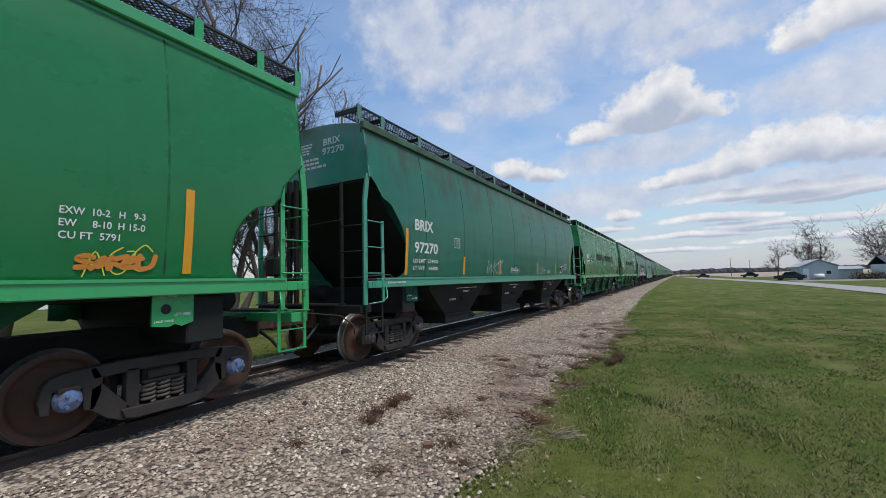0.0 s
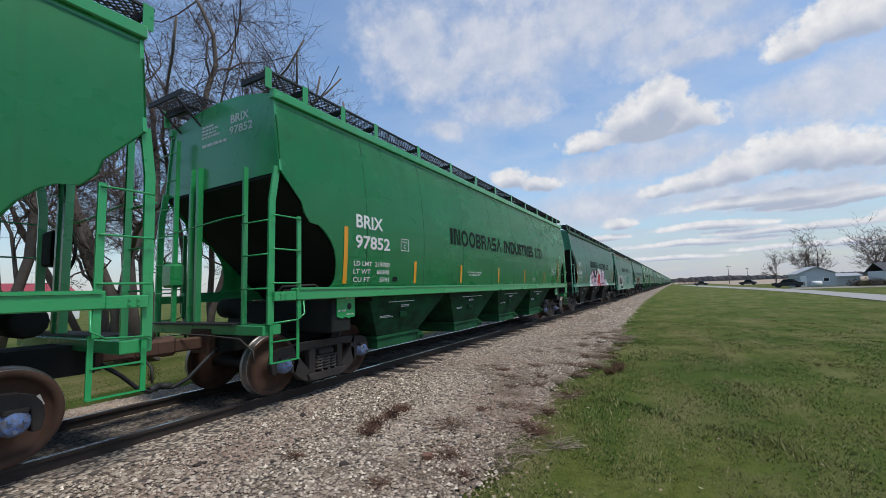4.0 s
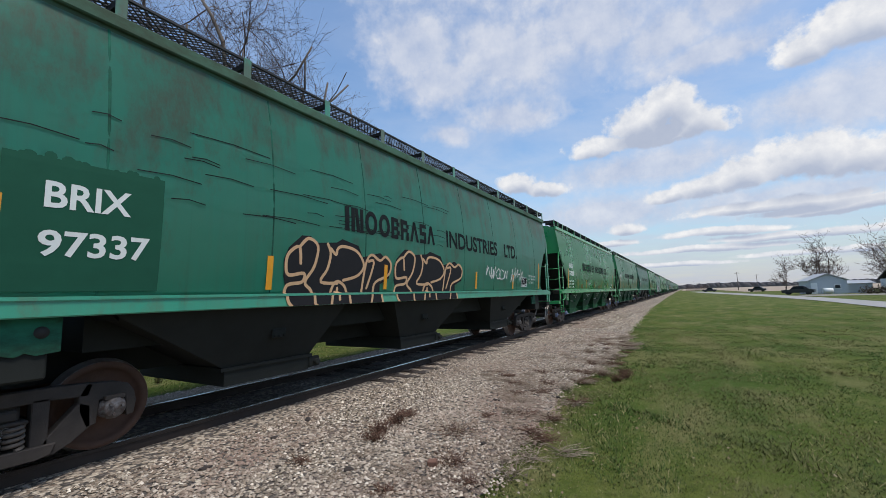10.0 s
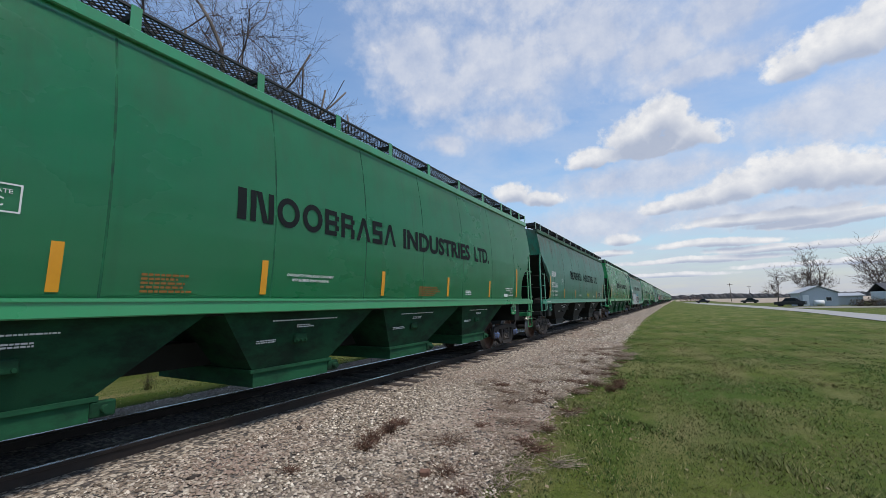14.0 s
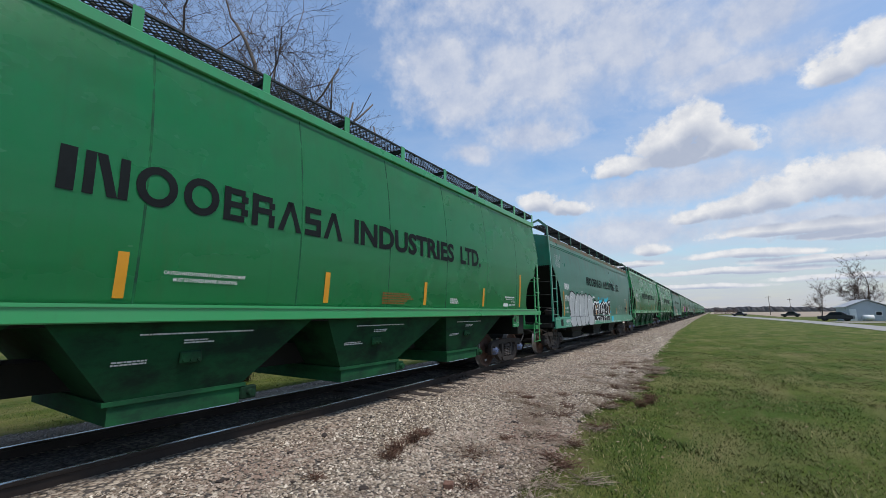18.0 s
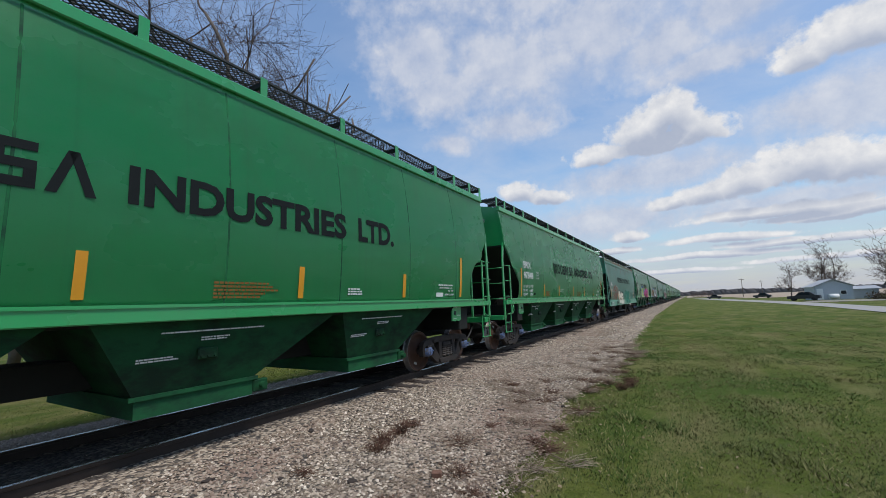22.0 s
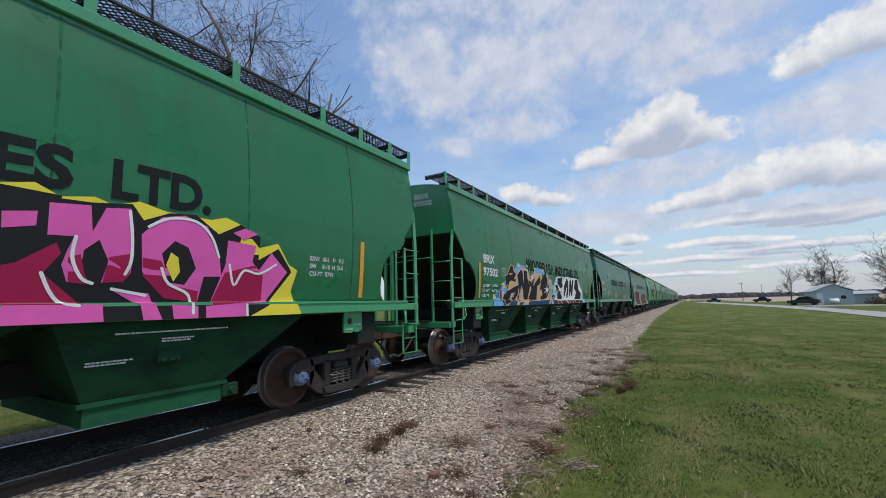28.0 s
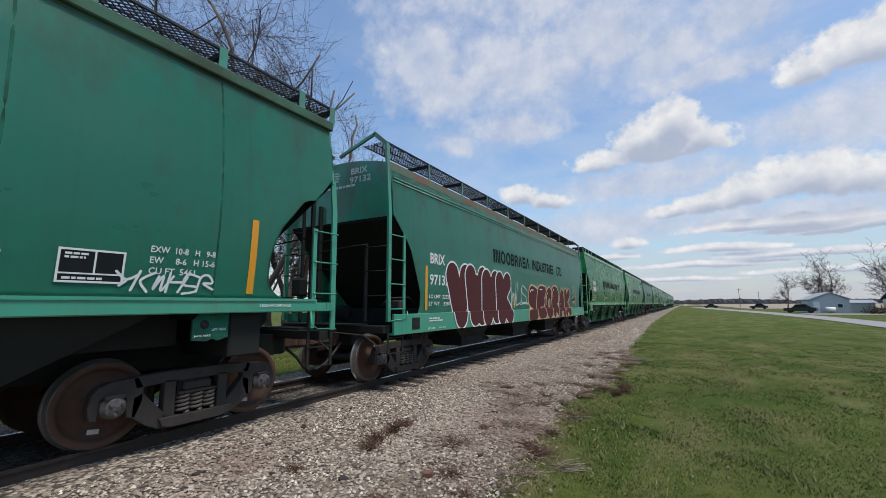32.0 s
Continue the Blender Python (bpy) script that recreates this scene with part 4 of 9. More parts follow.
        part("brake_beam", bm, STEEL, truck)
    return truck


WHEEL_PROF = ((0.0, 0.05), (0.12, 0.05), (0.135, 0.015), (0.24, -0.02), (0.33, 0.0), (0.375, 0.03), (0.388, 0.067), (0.452, 0.067), (0.457, 0.06), (0.457, -0.035), (0.468, -0.048), (0.485, -0.06), (0.478, -0.075), (0.395, -0.075), (0.38, -0.03), (0.24, -0.05), (0.13, -0.08), (0.0, -0.08))


def wheelset(car, u, kind):
    bm = bmesh.new()
    tube(bm, [(-1.08, 0, 0), (-0.9, 0, 0), (-0.7, 0, 0), (0.7, 0, 0), (0.9, 0, 0), (1.08, 0, 0)], [0.075, 0.075, 0.09, 0.09, 0.075, 0.075], 12)
    ax = part("wheelset", bm, STEEL, car)
    ax.matrix_basis = pose(0, u, 0.457)
    for s in (-1, 1):
        bm = bmesh.new()
        lathe(bm, [(r, s * (0.735 + h)) for r, h in WHEEL_PROF], 48, [0, 0, 0, 0, 0, 0, 0, 1, 1, 1, 1, 0, 0, 0, 0, 0, 0])
        bmesh.ops.recalc_face_normals(bm, faces=bm.faces[:])
        box(bm, *sorted((s * 0.745, s * 0.752)), 0.26, 0.31, -0.05, 0.06, 2)
        part("wheel", bm, (WHEEL, TREAD, CHALK), ax, "rusty steel wheel with a bright tread")
        bm = bmesh.new()
        lathe(bm, [(r, s * h) for r, h in ((0.0, 1.150), (0.035, 1.150), (0.045, 1.140), (0.085, 1.140), (0.10, 1.125), (0.10, 1.09), (0.118, 1.08), (0.118, 0.93))], 20)
        bmesh.ops.recalc_face_normals(bm, faces=bm.faces[:])
        for k in range(3):
            a = k * math.tau / 3
            cy, cz = 0.062 * math.cos(a), 0.062 * math.sin(a)
            tube(bm, [(s * 1.13, cy, cz), (s * 1.165, cy, cz)], 0.017, 6)
        part("bearing_cap", bm, CAPS, ax, "bearing end cap with three bolts")
    return ax


def hopper_car(kind):
    K = KINDS[kind]
    L, (s0, s1) = K["L"], K["sill"]
    car = new("hopper_car")
    for s in (1, -1):
        part("side_sheet", body_side(K, s), PAINT, car)
        if kind != "flat":
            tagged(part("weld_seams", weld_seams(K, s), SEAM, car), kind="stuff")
        bm = bmesh.new()
        if kind == "flat":
            box(bm, *sorted((s * 1.49, s * 1.546)), 0.0, L, s0, s1, bevel=0.008)
            box(bm, *sorted((s * 1.40, s * 1.50)), 0.0, L, s0, s0 + 0.04)
        else:
            box(bm, *sorted((s * 1.40, s * 1.546)), 0.30, L - 0.30, s0, s1, bevel=0.012)
            box(bm, *sorted((s * 1.42, s * 1.535)), -0.08, 0.30, s0, s1 - 0.05, bevel=0.008)
            box(bm, *sorted((s * 1.42, s * 1.535)), L - 0.30, L + 0.08, s0, s1 - 0.05, bevel=0.008)
            box(bm, *sorted((s * 1.40, s * 1.562)), 0.34, L - 0.34, s1 - 0.03, s1 + 0.004)
            for u in (0.02, 0.1, L - 0.02, L - 0.1):
                for z in (1.49, 1.54):
                    box(bm, *sorted((s * 1.53, s * 1.545)), u - 0.014, u + 0.014, z - 0.012, z + 0.012)
        part("side_sill", bm, PAINT, car)
        # jacking pads
        for u, rear in ((K["trucks"][0] + 0.10, 0), (K["trucks"][1] - 0.10, 1)):
            if kind == "flat":
                bm = bmesh.new()
                for k in range(12):
                    a, b = math.pi * k / 11 + math.pi, math.pi * (k + 1) / 11 + math.pi
                    beam(bm, (s * 1.49, u + 0.07 * math.cos(a), s0 + 0.005 + 0.09 * math.sin(a)), (s * 1.49, u + 0.07 * math.cos(b), s0 + 0.005 + 0.09 * math.sin(b)), 0.03, 0.02, up=(1, 0, 0))
                part("towing_loop", bm, UNDER, car)
                if not rear:
                    bm = bmesh.new()
                    box(bm, *sorted((s * 1.546, s * 1.552)), u - 0.62, u - 0.34, s0 + 0.08, s0 + 0.32, bevel=0.002)
                    box(bm, *sorted((s * 1.552, s * 1.556)), u - 0.56, u - 0.40, s0 + 0.12, s0 + 0.28)
                    part("sill_pocket", bm, UNDER, car, "dark rectangular recess in the sill")
                continue
            bm = bmesh.new()
            pts = [(-0.22, 1.50), (0.22, 1.50), (0.22, 1.12), (0.05, 1.10), (-0.02, 1.13), (-0.09, 1.10), (-0.22, 1.14)]
            sg = -1 if rear else 1
            prism(bm, [(u + y * sg, z) for y, z in pts], *sorted((s * 1.39, s * 1.42)))
            bmesh.ops.recalc_face_normals(bm, faces=bm.faces[:])
            lathe_bm = bmesh.new()
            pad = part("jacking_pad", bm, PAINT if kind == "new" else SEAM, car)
            lathe(lathe_bm, [(0.0, s * 1.423), (0.055, s * 1.423), (0.055, s * 1.41)], 16)
            for v in lathe_bm.verts:
                v.co.y += u + 0.08 * sg
                v.co.z += 1.30
            bmesh.ops.recalc_face_normals(lathe_bm, faces=lathe_bm.faces[:])
            part("pull_hole", lathe_bm, BLACKRUBBER, pad, "dark round hole")
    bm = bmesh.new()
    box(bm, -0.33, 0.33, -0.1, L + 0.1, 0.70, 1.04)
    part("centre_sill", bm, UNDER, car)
    # floor block; its dark colour carries the shade between the bays
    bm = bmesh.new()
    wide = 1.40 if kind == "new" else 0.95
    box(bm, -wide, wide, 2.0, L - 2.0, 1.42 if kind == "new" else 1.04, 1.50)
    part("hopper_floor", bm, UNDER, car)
    hopper_bays(K, kind, car)
    roof_parts(K, kind, car)
    for rear in (0, 1):
        end_parts(K, kind, car, rear)
    for u in K["trucks"]:
        truck_parts(car, u, kind)
        for d in (-0.889, 0.889):
            wheelset(car, u + d, kind)
    # reflective stripes on both sides
    for s in (1, -1):
        for u, tall in K["stripes"]:
            bm = bmesh.new()
            z0 = s1 + 0.06
            zs = [z0 + (0.97 if tall else 0.46) * k / 5 for k in range(6)]
            for za, zb in zip(zs, zs[1:]):
                a, b = lerp_table(K["prof"], za) + 0.012, lerp_table(K["prof"], zb) + 0.012
                vs = [bm.verts.new(p) for p in ((s * a, u - 0.048, za), (s * a, u + 0.048, za), (s * b, u + 0.048, zb), (s * b, u - 0.048, zb))]
                bm.faces.new(vs if s > 0 else vs[::-1])
            part("reflector_stripe", bm, YELLOW, car, "orange-yellow reflective stripe")
    return car

# ---- lettering and graffiti ----
GLYPHS = {}


def glyphs(text, bold=0.0, spacing=1.0):
    """Flat outline of a text as vertices in a unit box, faces, and its width over height."""
    key = (text, bold, spacing)
    if key not in GLYPHS:
        cu = bpy.data.curves.new("text", "FONT")
        cu.body, cu.offset, cu.space_character, cu.resolution_u = text, bold, spacing, 3
        ob = new("text", cu)
        bpy.context.view_layer.update()
        me = bpy.data.meshes.new_from_object(ob.evaluated_get(bpy.context.evaluated_depsgraph_get()))
        vs = np.array([v.co[:2] for v in me.vertices])
        fs = [tuple(p.vertices) for p in me.polygons]
        lo, hi = vs.min(0), vs.max(0)
        GLYPHS[key] = ((vs - lo) / (hi - lo), fs)
        bpy.data.objects.remove(ob)
        bpy.data.curves.remove(cu)
        bpy.data.meshes.remove(me)
    return GLYPHS[key]


def on_side(K, off=0.009):
    return lambda u, z: (side_x(K, z) + off, u, z)


def on_end(K, off=0.004):
    return lambda x, z: (x, 0.02 - off, z)


def write(bm, place, text, u0, u1, z0, z1, bold=0.015, mi=0, spacing=1.0):
    vs, fs = glyphs(text, bold, spacing)
    made = [bm.verts.new(place(u0 + (u1 - u0) * a, z0 + (z1 - z0) * b)) for a, b in vs]
    for f in fs:
        try:
            bm.faces.new([made[i] for i in f]).material_index = mi
        except ValueError:
            pass


def bar(bm, place, u0, u1, z0, z1, mi=0):
    n = max(1, round(abs(z1 - z0) / 0.25))
    for k in range(n):
        a, b = z0 + (z1 - z0) * k / n, z0 + (z1 - z0) * (k + 1) / n
        bm.faces.new([bm.verts.new(place(*p)) for p in ((u0, a), (u1, a), (u1, b), (u0, b))]).material_index = mi


def outline(bm, place, u0, u1, z0, z1, w=0.012, mi=0):
    bar(bm, place, u0, u1, z1 - w, z1, mi), bar(bm, place, u0, u1, z0, z0 + w, mi)
    bar(bm, place, u0, u0 + w, z0 + w, z1 - w, mi), bar(bm, place, u1 - w, u1, z0 + w, z1 - w, mi)


def small_print(bm, place, u0, u1, z1, lines, h, rnd, mi=0):
    """Lines too small to read, as rows of short bars."""
    for k in range(lines):
        u, z = u0, z1 - k * h * 1.7
        stop = u1 - rnd.uniform(0, 0.35) * (u1 - u0)
        while u < stop:
            w = min(rnd.uniform(1.0, 3.2) * h, stop - u)
            bar(bm, place, u, u + w, z - h, z, mi)
            u += w + h * 0.5


def smooth_line(pts, n=5):
    """Points of a soft curve through the given ones."""
    out = []
    p = [pts[0]] + list(pts) + [pts[-1]]
    for i in range(1, len(p) - 2):
        for k in range(n):
            t = k / n
            out.append(tuple(0.5 * (2 * p[i][c] + (p[i + 1][c] - p[i - 1][c]) * t + (2 * p[i - 1][c] - 5 * p[i][c] + 4 * p[i + 1][c] - p[i + 2][c]) * t * t + (3 * p[i][c] - p[i - 1][c] - 3 * p[i + 1][c] + p[i + 2][c]) * t ** 3) for c in (0, 1)))
    return out + [tuple(pts[-1])]


def stroke(bm, off, pts, w, mi):
    """A thin painted line with round ends, one strip at a small distance from the side."""
    sides = []
    for k, (a, b) in enumerate(pts):
        p, q = pts[max(0, k - 1)], pts[min(len(pts) - 1, k + 1)]
        du, dz = q[0] - p[0], q[1] - p[1]
        ln = math.hypot(du, dz) or 1.0
        nu, nz = -dz / ln * w / 2, du / ln * w / 2
        sides.append((bm.verts.new((off, a + nu, b + nz)), bm.verts.new((off, a - nu, b - nz)), math.atan2(nz, nu)))
    for (l0, r0, _), (l1, r1, _) in zip(sides, sides[1:]):
        bm.faces.new((l0, l1, r1, r0)).material_index = mi
    for (a, b), (l, r, t), sg in ((pts[0], sides[0], 1), (pts[-1], sides[-1], -1)):
        arc = [bm.verts.new((off, a + w / 2 * math.cos(t + sg * math.pi * k / 5), b + w / 2 * math.sin(t + sg * math.pi * k / 5))) for k in (1, 2, 3, 4)]
        bm.faces.new([l, *arc, r]).material_index = mi


def segments(lines):
    return np.array([(*p, *q) for ln in lines for p, q in zip(ln, ln[1:])])


def patch(bm, off, segs, radius, mi, cell=0.03, zone=None):
    """The area within a radius of the segments, as one sheet of small cells with a smooth outline."""
    r = np.broadcast_to(np.asarray(radius, float), (len(segs),))
    m = r.max() + cell * 2
    ua, ub = min(segs[:, 0].min(), segs[:, 2].min()) - m, max(segs[:, 0].max(), segs[:, 2].max()) + m
    za, zb = min(segs[:, 1].min(), segs[:, 3].min()) - m, max(segs[:, 1].max(), segs[:, 3].max()) + m
    us, zs = np.arange(ua, ub + cell, cell), np.arange(za, zb + cell, cell)
    U, Z = np.meshgrid(us, zs)
    F = np.full(U.shape, 9.0)
    for (a, b, c, d), rr in zip(segs, r):
        du, dz = c - a, d - b
        t = np.clip(((U - a) * du + (Z - b) * dz) / (du * du + dz * dz + 1e-12), 0, 1)
        F = np.minimum(F, np.hypot(U - a - t * du, Z - b - t * dz) - rr)
    if zone is not None:
        F = np.maximum(F, np.maximum(zone[0] - Z, Z - zone[1] - 0.07 * np.sin(U * 9) - 0.04 * np.sin(U * 23)))
    inside = F < 0
    for i in range(len(zs) - 1):
        full = inside[i, :-1] & inside[i, 1:] & inside[i + 1, :-1] & inside[i + 1, 1:]
        some = (inside[i, :-1] | inside[i, 1:] | inside[i + 1, :-1] | inside[i + 1, 1:]) & ~full
        edge = np.flatnonzero(np.diff(np.concatenate(([0], full.astype(int), [0]))))
        for a, b in zip(edge[::2], edge[1::2]):
            bm.faces.new([bm.verts.new((off, us[x], zs[y])) for x, y in ((a, i), (b, i), (b, i + 1), (a, i + 1))]).material_index = mi
        for a in np.flatnonzero(some):
            ring = ((a, i), (a + 1, i), (a + 1, i + 1), (a, i + 1))
            poly = []
            for (x0, y0), (x1, y1) in zip(ring, ring[1:] + ring[:1]):
                f0, f1 = F[y0, x0], F[y1, x1]
                if f0 < 0:
                    poly.append((us[x0], zs[y0]))
                if (f0 < 0) != (f1 < 0):
                    t = f0 / (f0 - f1)
                    poly.append((us[x0] + (us[x1] - us[x0]) * t, zs[y0] + (zs[y1] - zs[y0]) * t))
            if len(poly) > 2:
                bm.faces.new([bm.verts.new((off, *p)) for p in poly]).material_index = mi


# loose letter-like forms, each of one or more lines in a unit box
FORMS = {
    "n": (((0, 0), (0.05, 1), (0.8, 0.05), (0.85, 1)),), "y": (((0, 1), (0.4, 0.5), (0.9, 1)), ((0.42, 0.5), (0.35, 0))),
    "e": (((0.9, 0.95), (0.1, 0.9), (0.05, 0.05), (0.9, 0)), ((0.1, 0.5), (0.7, 0.52))), "s": (((0.9, 0.9), (0.2, 1), (0.05, 0.65), (0.8, 0.4), (0.75, 0.05), (0, 0)),),
    "o": (((0.5, 1), (0.1, 0.75), (0.08, 0.25), (0.5, 0), (0.9, 0.28), (0.88, 0.75), (0.5, 1)),), "u": (((0, 1), (0.05, 0.2), (0.42, 0), (0.8, 0.2), (0.85, 1)),),
    "b": (((0.05, 0), (0.05, 1), (0.6, 1), (0.72, 0.75), (0.15, 0.53), (0.8, 0.33), (0.72, 0.05), (0.05, 0)),), "l": (((0.1, 1), (0.08, 0.05), (0.8, 0)),),
    "w": (((0, 1), (0.2, 0), (0.45, 0.75), (0.72, 0), (0.95, 1)),), "k": (((0.08, 0), (0.05, 1)), ((0.85, 1), (0.12, 0.5), (0.9, 0))),
    "a": (((0, 0), (0.45, 1), (0.9, 0)), ((0.22, 0.35), (0.68, 0.35))), "h": (((0.05, 0), (0.05, 1)), ((0.85, 0), (0.82, 1)), ((0.1, 0.5), (0.8, 0.55))), "c": (((0.9, 0.85), (0.45, 1), (0.05, 0.5), (0.45, 0), (0.9, 0.15)),),
    "p": (((0.08, 0), (0.05, 1), (0.7, 0.95), (0.75, 0.6), (0.12, 0.45)),), "i": (((0.45, 1), (0.4, 0)),), "r": (((0.05, 0), (0.02, 0.95), (0.65, 1), (0.75, 0.7), (0.15, 0.5), (0.9, 0)),), "v": (((0, 1), (0.42, 0), (0.88, 1)),),
}


def letter_lines(u0, u1, z0, z1, forms, rnd, hard, room=0.80, wobble=0.05, loose=0.0):
    h, cw = z1 - z0, (u1 - u0) / len(forms)
    out = []
    for k, f in enumerate(forms):
        dz, tilt = rnd.uniform(-wobble, wobble) * h, rnd.uniform(-0.10, 0.10) + loose * 2
        lines = [[(u0 + cw * (k + (1 - room) / 2 + (a + rnd.gauss(0, loose)) * room) + tilt * (b - 0.5) * h, z0 + dz + (b + rnd.gauss(0, loose)) * h) for a, b in ln] for ln in FORMS[f]]
        out.append([ln if hard else smooth_line(ln) for ln in lines])
    return out


def piece(bm, u0, u1, z0, z1, forms, layers, back=None, hard=False, seed=1, level=0, shine=None, zone=None):
    """A painted piece of fat, overlapping letter-like forms; layers are (paint, width as a part of the height), outermost first."""
    rnd = random.Random(seed)
    h = z1 - z0
    pad = layers[-1][1] * h * 0.45
    letters = letter_lines(u0, u1, z0 + pad, z1 - pad, forms, rnd, hard)
    off = 0.010 + level * 0.012
    if back is not None:
        patch(bm, off, segments([ln for lines in letters for ln in lines]), back[1] * h / 2, back[0])
    for lines in letters:
        for mi, w in layers:
            off += 0.0008
            patch(bm, off, segments(lines), w * h / 2, mi, 0.03, zone)
        if shine is not None:
            ln = lines[0]
            seg = [(a - 0.05 * h, b + 0.05 * h) for a, b in ln[len(ln) // 8 : max(2, len(ln) // 3)]]
            if len(seg) > 1:
                stroke(bm, off + 0.0004, seg, 0.03 * h, shine)


def tag(bm, u0, u1, z0, z1, n, mi=0, w=0.022, seed=1):
    """A quick thin scrawl."""
    rnd = random.Random(seed)
    off = 0.0135
    for lines in letter_lines(u0, u1, z0, z1, [rnd.choice("nyesoubwkahcr") for _ in range(n)], rnd, False, 1.15, 0.1, 0.11):
        for ln in lines:
            off += 0.0003
            stroke(bm, off, ln, w, mi)


def splats(bm, u0, u1, z0, z1, n, r, mi, seed):
    """Sprayed dots: large ones run together into one cloud."""
    rnd = random.Random(seed)
    dots = [(rnd.uniform(u0, u1), rnd.uniform(z0, z1), r * rnd.uniform(0.4, 1.0)) for _ in range(n)]
    if r > 0.08:
        patch(bm, 0.0100, np.array([(u, z, u + 0.01, z) for u, z, _ in dots]), [q for _, _, q in dots], mi, 0.04)
    else:
        for k, (u, z, q) in enumerate(dots):
            bm.faces.new([bm.verts.new((0.0108 + 0.00004 * k, u + q * math.cos(t * math.tau / 9), z + q * math.sin(t * math.tau / 9))) for t in range(9)]).material_index = mi


def band(bm, u0, u1, z0, z1, mi, off=0.0095):
    bm.faces.new([bm.verts.new((off, *p)) for p in ((u0, z0), (u1, z0), (u1, z1), (u0, z1))]).material_index = mi


def lay_on_side(bm, K):
    """Cut the flat drawing at the sill's edges and at steps up the side, and lay it on the car."""
    s0, s1 = K["sill"]
    for z, low in ((s0 + 0.004, True), (s1, False), (s1 + 0.012, False), (1.9, False), (2.2, False), (2.5, False), (2.8, False)):
        bmesh.ops.bisect_plane(bm, geom=bm.verts[:] + bm.edges[:] + bm.faces[:], dist=1e-5, plane_co=(0, 0, z), plane_no=(0, 0, 1), clear_inner=low)
    for v in bm.verts:
        v.co.x += 1.548 if v.co.z <= s1 + 0.001 else lerp_table(K["prof"], v.co.z)


def spray(name, col):
    return plain(name, col, 0.8, 0.0, 0.22, 4.0, 0.03, 0.18)


SPRAY = {k: spray("spray_" + k, c) for k, c in dict(
    white=(0.62, 0.64, 0.63), black=(0.014, 0.014, 0.016), silver=(0.36, 0.38, 0.38), cyan=(0.05, 0.42, 0.55), red=(0.36, 0.03, 0.025), pink=(0.62, 0.10, 0.36), rose=(0.30, 0.012, 0.06),
    lilac=(0.50, 0.36, 0.44), yellow=(0.66, 0.56, 0.05), lime=(0.33, 0.43, 0.14), blue=(0.04, 0.14, 0.52), sky=(0.14, 0.33, 0.62), tan=(0.52, 0.33, 0.19), maroon=(0.075, 0.022, 0.022), orange=(0.55, 0.20, 0.04), faded_orange=(0.24, 0.11, 0.03), cream=(0.60, 0.58, 0.48), dark_green=(0.012, 0.075, 0.045), navy=(0.018, 0.05, 0.12), rust=(0.22, 0.08, 0.03), pale_teal=(0.05, 0.23, 0.16), pale_lime=(0.42, 0.52, 0.25), pale_cyan=(0.28, 0.50, 0.52)).items()}


def paint_layer(name, car, K, mats, draw, label):
    bm = bmesh.new()
    draw(bm)
    lay_on_side(bm, K)
    return tagged(part(name, bm, [SPRAY[m] if isinstance(m, str) else m for m in mats], car), label, kind="stuff")


